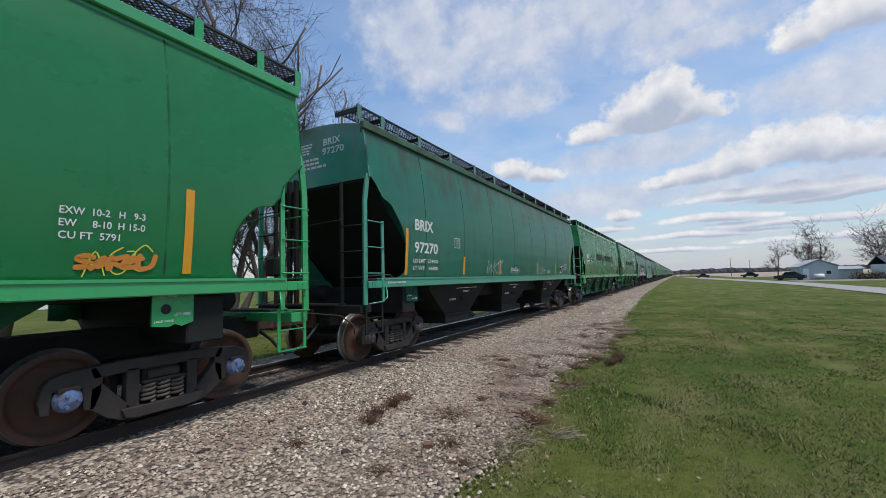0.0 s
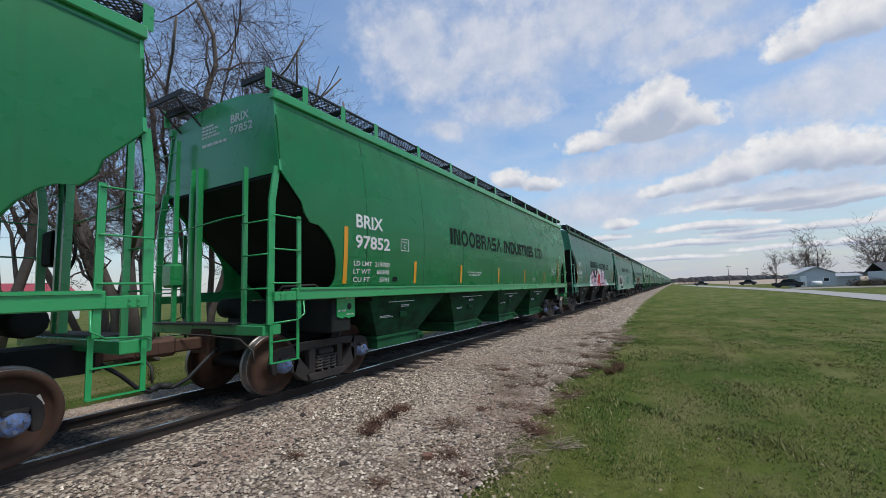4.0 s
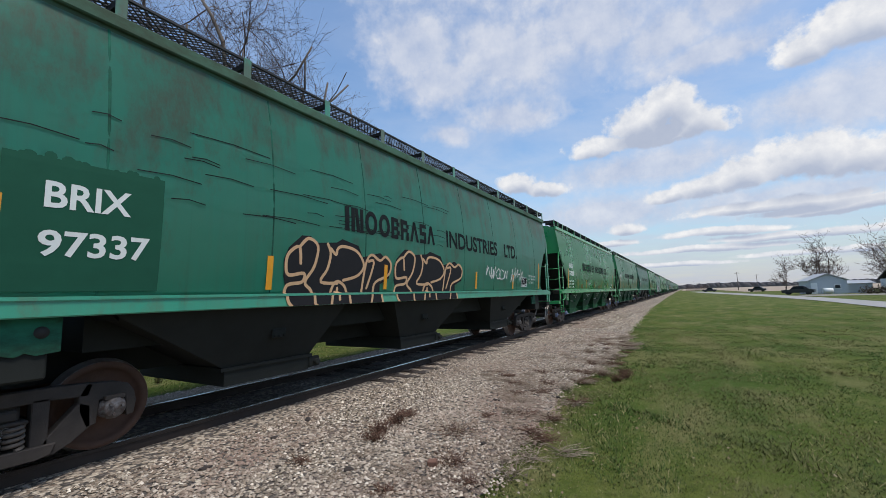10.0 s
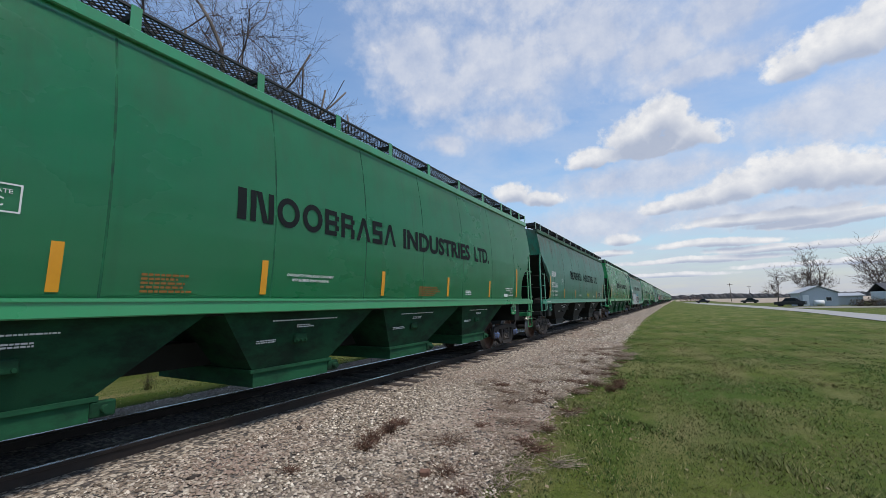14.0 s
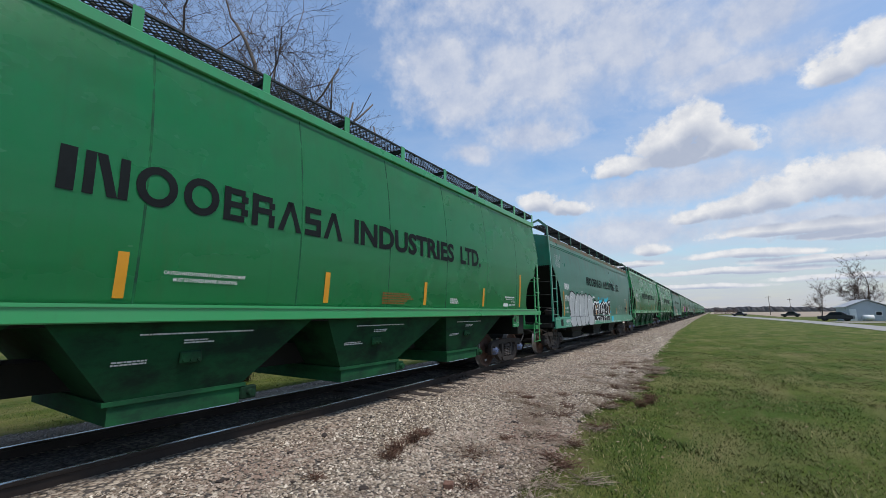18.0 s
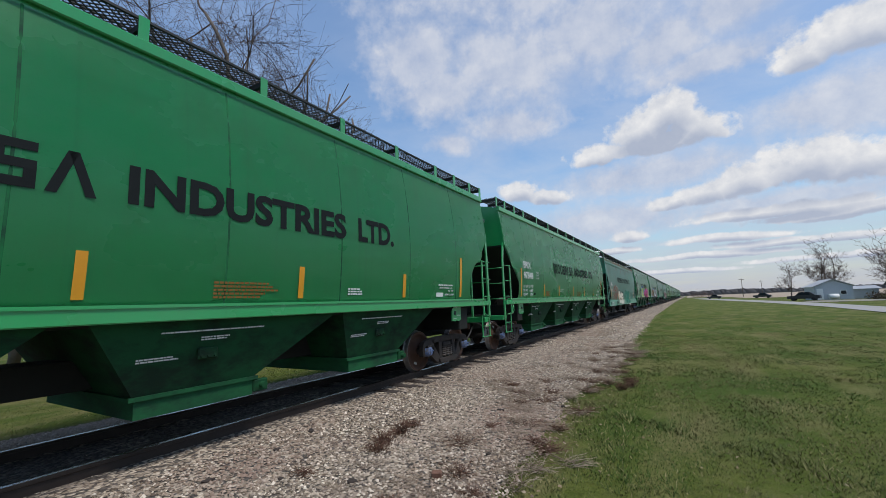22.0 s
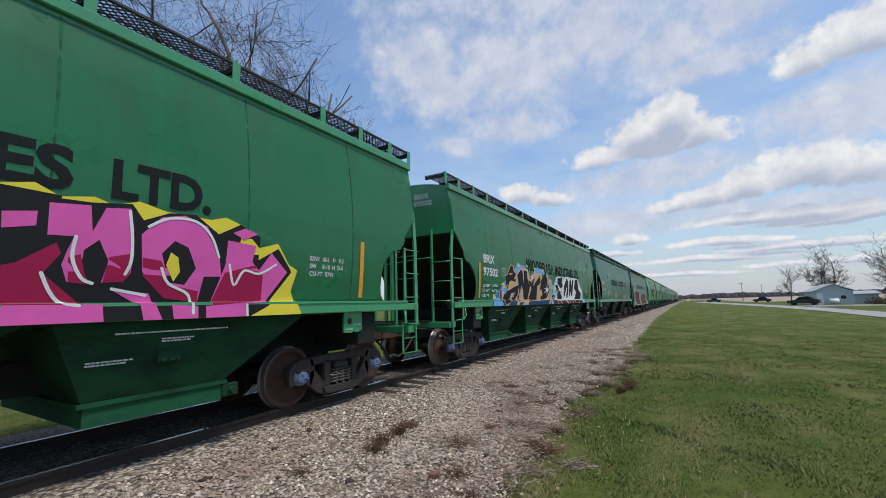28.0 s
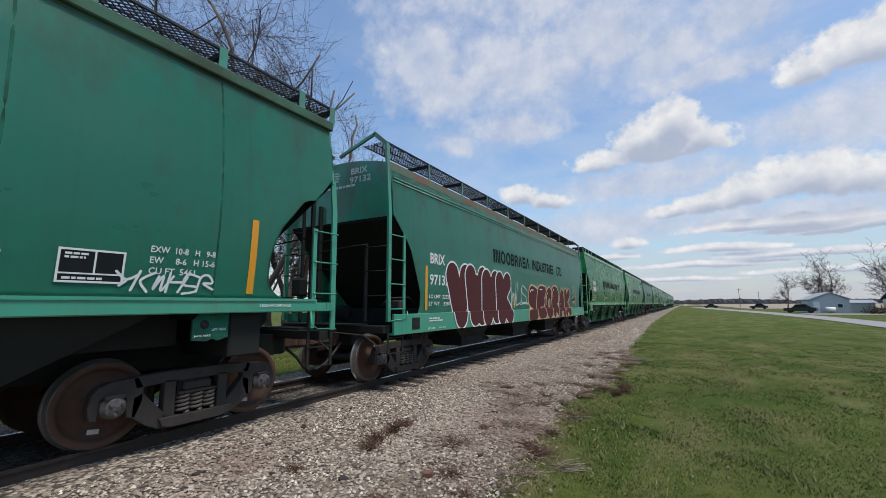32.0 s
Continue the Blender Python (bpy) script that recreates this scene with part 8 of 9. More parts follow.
# ---- trees ----
def bare_tree(name, x, y, seed, height, stems, trunk_r, spread, label, fine=1.0, group="bare trees", reach=99.0):
    """A leafless tree: forked stems, limbs and many thin twigs."""
    rnd = random.Random(seed)
    tree = tagged(new(name), label, "tree", group)
    tree.matrix_basis = pose(x, y, ground_z(x, y) - 0.05)
    wood, twigs = bmesh.new(), bmesh.new()

    def grow(p, d, length, r, depth, bm):
        n = (5, 5, 4, 3, 2, 1)[depth]
        r = max(r, 0.0058 / fine)
        if depth > 1 and math.hypot(p.x, p.y) > reach * (1.0 if depth == 2 else 0.95 + 0.3 * rnd.random()):
            return
        pts, rs = [p.copy()], [r]
        q = p.copy()
        for k in range(n):
            w = 0.17 if depth < 2 else 0.34
            d = (d + Vector((rnd.gauss(0, w), rnd.gauss(0, w), rnd.gauss(0.10 if depth < 3 else 0.05, 0.12)))).normalized()
            q = q + d * length / n
            pts.append(q.copy())
            rs.append(r * (1 - 0.42 * (k + 1) / n))
        tube(bm, pts, rs, 8 if depth == 0 else (5 if depth < 3 else 3))
        if depth >= 5:
            return
        kids = (5, 6, 5, 5, 4)[depth] if fine > 0.9 else (5, 5, 5, 3, 2)[depth]
        for k in range(kids):
            t = 1.0 if k == 0 else rnd.uniform(0.25, 1.0)
            i = min(n - 1, int(t * n))
            base = pts[i].lerp(pts[i + 1], t * n - i) if i < n and t < 1 else pts[-1]
            side = Vector((rnd.gauss(0, 1), rnd.gauss(0, 1), rnd.gauss(0.15, 0.5))).normalized()
            nd = (d * (1.0 if k == 0 else 0.7) + side * (0.3 if k == 0 else spread + 0.08 * depth)).normalized()
            grow(base, nd, length * (rnd.uniform(0.62, 0.8) if k == 0 else rnd.uniform(0.40, 0.66) * (0.52 if depth == 0 and reach < 9 else 1.0)), rs[min(i + 1, n)] * (0.8 if k == 0 else rnd.uniform(0.36, 0.55)), depth + 1, wood if depth < 1 else twigs)

    for s in range(stems):
        a = math.tau * s / max(1, stems) + rnd.uniform(-0.4, 0.4)
        lean = 0.0 if stems == 1 else rnd.uniform(0.14, 0.3)
        grow(Vector((0.35 * math.cos(a) * (stems > 1), 0.35 * math.sin(a) * (stems > 1), 0)), Vector((lean * math.cos(a), lean * math.sin(a), 1)).normalized(), height * 0.36, trunk_r * rnd.uniform(0.8, 1.0), 0, wood)
    for k in range(7 if trunk_r > 0.25 else 4):
        a = k * math.tau / 7 + rnd.uniform(-0.3, 0.3)
        ln = trunk_r * rnd.uniform(2.2, 4.2)
        tube(wood, [(0.15 * math.cos(a), 0.15 * math.sin(a), 0.55), (ln * 0.4 * math.cos(a), ln * 0.4 * math.sin(a), 0.22), (ln * math.cos(a + 0.2), ln * math.sin(a + 0.2), -0.02)], [trunk_r * 0.7, trunk_r * 0.45, trunk_r * 0.15], 6)
    part("trunk", wood, BARK, tree)
    tagged(part("crown", twigs, TWIG, tree), kind="stuff")
    return tree


BIG = "large leafless tree with grey-brown bark and fine twigs"
for x, y, seed, height, stems, r, reach in (
        (-8.0, 6.5, 3, 23.0, 3, 0.24, 5.2), (-10.6, 10.2, 8, 22.0, 3, 0.16, 4.4), (-12.6, 7.4, 18, 23.0, 3, 0.15, 5.5), (-10.5, 4.0, 44, 23.0, 3, 0.15, 5.5),
        (-8.6, 9.4, 15, 19.5, 3, 0.15, 3.2), (-9.4, 12.6, 12, 18.5, 3, 0.15, 3.0), (-10.2, 15.6, 27, 17.5, 3, 0.12, 2.8), (-12.0, 14.6, 52, 19.0, 3, 0.15, 3.2)):
    bare_tree("bare_tree", x, y, seed, height, stems, r, 0.74, BIG, reach=reach)
FAR = "leafless farmyard tree beside the shed"
bare_tree("bare_tree", 27.6, 128, 21, 9.5, 1, 0.16, 0.85, FAR, 0.25)
bare_tree("bare_tree", 34.5, 128, 24, 15.5, 3, 0.26, 0.95, FAR, 0.25)
bare_tree("bare_tree", 41.0, 112, 27, 16.0, 3, 0.28, 0.90, FAR, 0.25)
bare_tree("bare_tree", 46.0, 108, 31, 15.0, 2, 0.26, 0.90, FAR, 0.25)


# ---- farmyard beyond the lawn ----
def gable_house(name, x0, x1, y0, y1, eave, peak, wall_mat, roof_mat, label, ridge_y=True, openings=()):
    h = tagged(new(name), label, "house")
    h.matrix_basis = pose((x0 + x1) / 2, (y0 + y1) / 2, -0.34)
    w, d = (x1 - x0) / 2, (y1 - y0) / 2
    t = 0.15
    for s in (-1, 1):
        bm = bmesh.new()
        box(bm, *sorted((s * w, s * (w - t))), -d, d, 0, eave if ridge_y else eave)
        part("wall", bm, wall_mat, h)
        bm = bmesh.new()
        if ridge_y:
            poly = [(-w + t, 0), (w - t, 0), (w - t, eave), (0, peak - 0.08), (-w + t, eave)]
            a = [bm.verts.new((px, s * d, pz)) for px, pz in poly]
            b = [bm.verts.new((px, s * (d - t), pz)) for px, pz in poly]
            bm.faces.new(a), bm.faces.new(b)
            for k in range(5):
                bm.faces.new((a[k], a[(k + 1) % 5], b[(k + 1) % 5], b[k]))
            bmesh.ops.recalc_face_normals(bm, faces=bm.faces[:])
        else:
            box(bm, -w + t, w - t, *sorted((s * d, s * (d - t))), 0, eave)
        part("wall", bm, wall_mat, h)
        bm = bmesh.new()
        o = 0.35
        if ridge_y:
            q = [(s * (w + o), eave - o * (peak - eave) / w), (0, peak), (0, peak + 0.1), (s * (w + o), eave - o * (peak - eave) / w + 0.1)]
            a = [bm.verts.new((px, -d - o, pz)) for px, pz in q]
            b = [bm.verts.new((px, d + o, pz)) for px, pz in q]
        else:
            q = [(s * (d + o), eave - o * (peak - eave) / d), (0, peak), (0, peak + 0.1), (s * (d + o), eave - o * (peak - eave) / d + 0.1)]
            a = [bm.verts.new((-w - o, py, pz)) for py, pz in q]
            b = [bm.verts.new((w + o, py, pz)) for py, pz in q]
        bm.faces.new(a), bm.faces.new(b)
        for k in range(4):
            bm.faces.new((a[k], a[(k + 1) % 4], b[(k + 1) % 4], b[k]))
        bmesh.ops.recalc_face_normals(bm, faces=bm.faces[:])
        part("roof", bm, roof_mat, h)
    for kind, face, a, b, z0, z1 in openings:
        bm = bmesh.new()
        if face == "front":
            box(bm, a, b, -d - 0.03, -d + 0.02, z0, z1)
        elif face == "side":
            box(bm, -w - 0.03, -w + 0.02, a, b, z0, z1)
        else:
            box(bm, w - 0.02, w + 0.03, a, b, z0, z1)
        ob = part(kind, bm, GLASS if kind == "window" else TRIM, h, "white door" if kind == "door" else "")
        if kind == "window":
            bm = bmesh.new()
            if face == "front":
                for p, q, r, t2 in ((a, a + 0.08, z0, z1), (b - 0.08, b, z0, z1), (a + 0.08, b - 0.08, z0, z0 + 0.08), (a + 0.08, b - 0.08, z1 - 0.08, z1)):
                    box(bm, p, q, -d - 0.05, -d - 0.03, r, t2)
            elif face == "other":
                for p, q, r, t2 in ((a, a + 0.08, z0, z1), (b - 0.08, b, z0, z1), (a + 0.08, b - 0.08, z0, z0 + 0.08), (a + 0.08, b - 0.08, z1 - 0.08, z1)):
                    box(bm, w + 0.03, w + 0.05, p, q, r, t2)
            if bm.verts:
                part("window_frame", bm, TRIM, ob)
            else:
                bm.free()
    return h


gable_house("shed", 26.9, 32.3, 103, 111, 2.55, 3.75, SIDING, TINROOF, "pale grey metal-sided farm shed with a gable roof", True, (("door", "front", -2.4, -1.5, 0.0, 2.1), ("window", "front", 0.9, 1.8, 0.9, 1.7)))
gable_house("lean_to", 32.6, 36.5, 106, 111, 1.8, 2.3, SIDING, TINROOF, "low grey lean-to beside the shed", False)
gable_house("farmhouse", 37.6, 47.0, 98, 106, 2.5, 3.9, WHITEWALL, DARKROOF, "white single-storey farmhouse with a dark roof", False, (("window", "front", -3.6, -2.6, 1.0, 2.0), ("window", "front", -1.2, -0.2, 1.0, 2.0), ("door", "front", 1.2, 2.2, 0.0, 2.1)))
gable_house("red_roof_house", -66, -56, 2, 22, 2.3, 4.3, WHITEWALL, REDROOF, "low pale house with a long red roof", True, (("window", "other", 4.0, 5.2, 0.9, 2.0), ("window", "other", -3.0, -1.8, 0.9, 2.0), ("door", "other", 6.6, 7.6, 0.0, 2.0)))
gable_house("garage", -48, -43, 6, 13.5, 1.9, 2.6, SIDING, BROWNROOF, "grey garage with a brown roof", True, (("door", "other", -2.4, 0.4, 0.0, 1.7),))


def hedge(name, x0, x1, y0, y1, h, mat, label, seed, n):
    """A tangle of brush: many short crossed stems and leaves."""
    rnd = random.Random(seed)
    vs, fs = [], []
    for _ in range(n):
        x, y = rnd.uniform(x0, x1), rnd.uniform(y0, y1)
        top = h * (0.55 + 0.45 * noise.noise((x * 0.5, y * 0.5, seed))) * rnd.uniform(0.5, 1.1)
        z = rnd.uniform(-0.35, max(-0.2, top))
        a, ln, w = rnd.uniform(0, math.tau), rnd.uniform(0.25, 0.7), rnd.uniform(0.03, 0.12)
        d = Vector((math.cos(a) * ln * 0.5, math.sin(a) * ln * 0.5, rnd.uniform(-0.1, 0.6) * ln))
        s = Vector((-math.sin(a), math.cos(a), 0.3)) * w
        k = len(vs)
        p = Vector((x, y, z))
        vs += [p - s, p + s, p + d]
        fs.append((k, k + 1, k + 2))
    me = bpy.data.meshes.new(name)
    me.from_pydata(vs, [], fs)
    me.materials.append(mat)
    return tagged(new(name, me), label, "brush", kind="stuff")


hedge("brush_pile", 32.5, 40.5, 93, 99, 1.6, BRUSH, "dark tangled brush and scrap along the yard", 5, 2600)
hedge("roadside_bushes", 7.5, 20, 300, 330, 6.5, REDBRUSH, "reddish-brown leafless bushes at the end of the lawn", 7, 3000)
hedge("far_woods", -700, 1500, 1150, 1260, 21, FARWOOD, "distant hazy grey-brown belt of woods", 9, 1)


def far_woods():
    rnd = random.Random(2)
    vs, fs = [], []
    for x in range(-900, 1700, 4):
        h = 10 + 4 * noise.noise((x * 0.006, 0, 0)) + 2 * noise.noise((x * 0.05, 4, 0))
        for _ in range(3):
            px, py, w = x + rnd.uniform(-3, 3), 1150 + rnd.uniform(0, 60), rnd.uniform(4, 9)
            k, t = len(vs), h * rnd.uniform(0.75, 1.08)
            vs += [(px - w, py, -1), (px + w, py, -1), (px + w * 0.8, py, t * 0.8), (px, py + 2, t), (px - w * 0.8, py, t * 0.75)]
            fs.append((k, k + 1, k + 2, k + 3, k + 4))
    me = bpy.data.meshes.new("far_woods")
    me.from_pydata(vs, [], fs)
    me.materials.append(FARWOOD)
    return me


bpy.data.objects["far_woods"].data = far_woods()


def sheet(name, rows, mat, label, z):
    """A strip of surface from (y, left x, right x) rows, laid just above the ground."""
    bm = bmesh.new()
    prev = None
    for y, a, b in rows:
        cur = [bm.verts.new((a + (b - a) * k / 6, y, z)) for k in range(7)]
        if prev:
            for k in range(6):
                bm.faces.new((prev[k], prev[k + 1], cur[k + 1], cur[k]))
        prev = cur
    return tagged(part(name, bm, mat), label, name, kind="structure")


sheet("road", [(y, lerp_table(((-40, 18.6), (40, 18.7), (60, 19.2), (85, 18.3), (110, 16.6), (160, 12.5), (230, 8)), y), lerp_table(((-40, 22.4), (52, 22.5), (72, 22.6), (104, 21.3), (150, 18), (230, 13)), y)) for y in range(-40, 231, 6)], ROADMAT, "pale worn tarred country road", -0.285)
sheet("yard", [(y, 23 + (y - 84) * 0.02, 50) for y in range(84, 98, 6)], YARDMAT, "bare gravel yard beside the sheds", -0.29)
sheet("field", [(y, 4 if y > 332 else 24, 900) for y in (170, 250, 330, 335, 500, 700, 1140)], FIELDMAT, "bare tan stubble field", -0.27)


def vehicle(name, x, y, rz, mat, label, pickup):
    car = tagged(new(name), label, "car" if not pickup else "truck")
    car.matrix_basis = pose(x, y, -0.29, 0, 0, rz)
    bm = bmesh.new()
    prism(bm, [(-2.3, 0.35), (2.3, 0.35), (2.3, 0.85), (1.1, 0.95), (0.5, 1.55), (-0.9, 1.6), (-1.2 if pickup else -1.7, 1.0), (-2.3, 0.95)], -0.85, 0.85)
    bmesh.ops.recalc_face_normals(bm, faces=bm.faces[:])
    part("body", bm, mat, car)
    for s in (-1, 1):
        bm = bmesh.new()
        prism(bm, [(0.9, 1.0), (0.42, 1.48), (-0.8, 1.52), (-1.05, 1.02)], s * 0.852, s * 0.86)
        bmesh.ops.recalc_face_normals(bm, faces=bm.faces[:])
        part("window", bm, GLASS, car)
        for yy in (-1.45, 1.45):
            bm = bmesh.new()
            lathe(bm, [(0.0, s * 0.86), (0.2, s * 0.87), (0.33, s * 0.86), (0.34, s * 0.66), (0.0, s * 0.64)], 18)
            for v in bm.verts:
                v.co.y += yy
                v.co.z += 0.34
            bmesh.ops.recalc_face_normals(bm, faces=bm.faces[:])
            part("wheel", bm, BLACKRUBBER, car)


vehicle("pickup", 14.8, 190, 80, DARKCAR, "dark pickup parked at the end of the lawn", True)
vehicle("parked_car", 26.5, 165, 75, DARKCAR, "dark car parked by the field", False)
vehicle("parked_car", 24.6, 99.5, 70, DARKCAR, "low dark car parked in front of the shed", False)


def pole(x, y, h, label):
    p = tagged(new("utility_pole"), label, "pole", "utility poles")
    p.matrix_basis = pose(x, y, -0.4)
    bm = bmesh.new()
    tube(bm, [(0, 0, 0), (0, 0, h)], [0.15, 0.10], 8)
    part("shaft", bm, BARK, p)
    bm = bmesh.new()
    box(bm, -1.1, 1.1, -0.06, 0.06, h - 0.7, h - 0.55)
    part("crossarm", bm, BARK, p)


pole(29.0, 245, 9.0, "wooden utility pole beside the road")
pole(47.0, 330, 9.5, "wooden utility pole beside the field")
bm = bmesh.new()
tube(bm, [(-0.7, 0, 0.55), (0.7, 0, 0.55)], 0.5, 14)
for tx in (-0.5, 0.5):
    box(bm, tx - 0.05, tx + 0.05, -0.4, 0.4, 0.0, 0.2)
tank = tagged(part("fuel_tank", bm, WHITEWALL), "white horizontal fuel tank in the yard", "tank")
tank.matrix_basis = pose(29.2, 101.6, -0.3)

# ---- loose stones, grass and weeds close to the camera ----
def scatter_stones():
    rng = np.random.default_rng(5)
    base = np.array([(1, 0, 0.1), (0.3, 0.9, 0.15), (-0.8, 0.6, 0.0), (-0.8, -0.6, 0.1), (0.3, -0.95, 0.0), (0.1, 0.05, 0.75), (-0.3, 0.2, 0.68)])
    faces = [(0, 1, 5), (1, 6, 5), (1, 2, 6), (2, 3, 6), (3, 4, 5), (3, 5, 6), (4, 0, 5)]
    vs, fs, k = [], [], 0
    for y0, y1, per in ((0.2, 7, 860), (7, 11, 460), (11, 18, 200), (18, 28, 60), (28, 46, 22), (-1, 0.2, 200)):
        n = int((y1 - y0) * 7.6 * per)
        ys, xs = rng.uniform(y0, y1, n), rng.uniform(-2.7, 5.3, n)
        for x, y in zip(xs, ys):
            if x > ballast_edge(y) + rng.normal(-0.1, 0.12) or abs(abs(x) - 0.7535) < 0.10 or (abs(x) < 0.75 and rng.random() < 0.30):
                continue
            s = rng.uniform(0.009, 0.024) * (1.5 if rng.random() < 0.05 else 1) * (1.0 if y < 11 else min(2.2, y / 11))
            a = rng.uniform(0, math.tau)
            c, d = math.cos(a) * s, math.sin(a) * s
            p = base * rng.uniform(0.7, 1.25, (7, 3))
            z = ground_z(x, y) + 0.03 + (0.012 if abs(x) > 1.35 else -0.02)
            vs += [(x + q[0] * c - q[1] * d, y + q[0] * d + q[1] * c, z + q[2] * s) for q in p]
            fs += [tuple(k + i for i in f) for f in faces]
            k += 7
    me = bpy.data.meshes.new("loose_stones")
    me.from_pydata(vs, [], fs)
    me.materials.append(STONES)
    tagged(new("loose_stones", me), "loose pale and dark crushed ballast stones", "stones", kind="stuff")


def scatter_grass():
    rng = np.random.default_rng(6)
    vs, fs, k = [], [], 0
    for x0, x1, y0, y1, per in ((4.3, 9.5, 1.5, 5, 2600), (4.2, 10.5, 5, 7, 1700), (4.2, 11.5, 7, 9, 1150), (4.2, 13, 9, 12, 760), (4.2, 15, 12, 16, 500), (4, 18, 16, 22, 300), (3.6, 22, 22, 32, 150), (3.4, 26, 32, 44, 60), (-6.5, -2.6, 2.0, 12, 500), (-11, -6.5, 2.0, 14, 160)):
        n = int((x1 - x0) * (y1 - y0) * per)
        xs, ys = rng.uniform(x0, x1, n), rng.uniform(y0, y1, n)
        hs, az, ln = rng.uniform(0.012, 0.042, n), rng.uniform(0, math.tau, n), rng.uniform(0.4, 1.6, n)
        for x, y, h, a, l in zip(xs, ys, hs, az, ln):
            if x > 0:
                e = ballast_edge(y)
                if x < e - 0.25 + 0.9 * noise.noise((x * 1.6, y * 1.3, 2)) + 0.5 * noise.noise((x * 6, y * 6, 7)):
                    continue
                if noise.noise((x * 1.3, y * 1.1, 9)) < -0.30:
                    h *= 0.5
                if x < e + 0.9 and noise.noise((x * 0.7, y * 0.5, 6)) > 0.0:
                    h *= 1.4
                rut = (x - 5.7) * 0.56 + (y - 6.85) * 0.83
                if abs(rut) < 0.14 and x < 8.4:
                    h *= 1.9
            h *= 1.0 + 0.5 * noise.noise((x * 0.9, y * 0.9, 4))
            z = ground_z(x, y) - 0.005
            w = 0.0035 + 0.002 * l
            far = min(4.0, max(1.0, y / 5.5))
            w, h = w * far, h * (1.0 if y < 9 else max(0.5, 1.0 - (y - 9) / 40))
            cx, sx = math.cos(a), math.sin(a)
            vs += [(x - sx * w, y + cx * w, z), (x + sx * w, y - cx * w, z), (x + cx * h * l, y + sx * h * l, z + h)]
            fs.append((k, k + 1, k + 2))
            k += 3
    me = bpy.data.meshes.new("grass_blades")
    me.from_pydata(vs, [], fs)
    me.materials.append(BLADES)
    tagged(new("grass_blades", me), "short green lawn grass with dry blades", "grass", kind="stuff")


def weed_clump(x, y, r, h, n, mat, seed, label):
    """A dead weed: thin curved stems and seed heads."""
    rnd = random.Random(seed)
    bm = bmesh.new()
    for _ in range(n):
        a, rr, hh = rnd.uniform(0, math.tau), r * rnd.random() ** 0.7, h * rnd.uniform(0.4, 1.0)
        bx, by = rnd.gauss(0, r * 0.25), rnd.gauss(0, r * 0.25)
        p = [(bx, by, 0), (bx + rr * 0.5 * math.cos(a), by + rr * 0.5 * math.sin(a), hh * 0.7), (bx + rr * math.cos(a), by + rr * math.sin(a), hh * rnd.uniform(0.7, 1.0))]
        tube(bm, p, [0.003, 0.0022, 0.0012], 3)
        for _ in range(2):
            t = rnd.uniform(0.4, 1)
            q = Vector(p[1]).lerp(Vector(p[2]), t)
            s = rnd.uniform(0.006, 0.014)
            v = [bm.verts.new(q + Vector((rnd.uniform(-s, s), rnd.uniform(-s, s), rnd.uniform(-s, s)))) for _ in range(3)]
            bm.faces.new(v)
    ob = tagged(part("dead_weed", bm, mat), label, "weed", "dead weeds in the ballast")
    ob.matrix_basis = pose(x, y, ground_z(x, y) + 0.03)


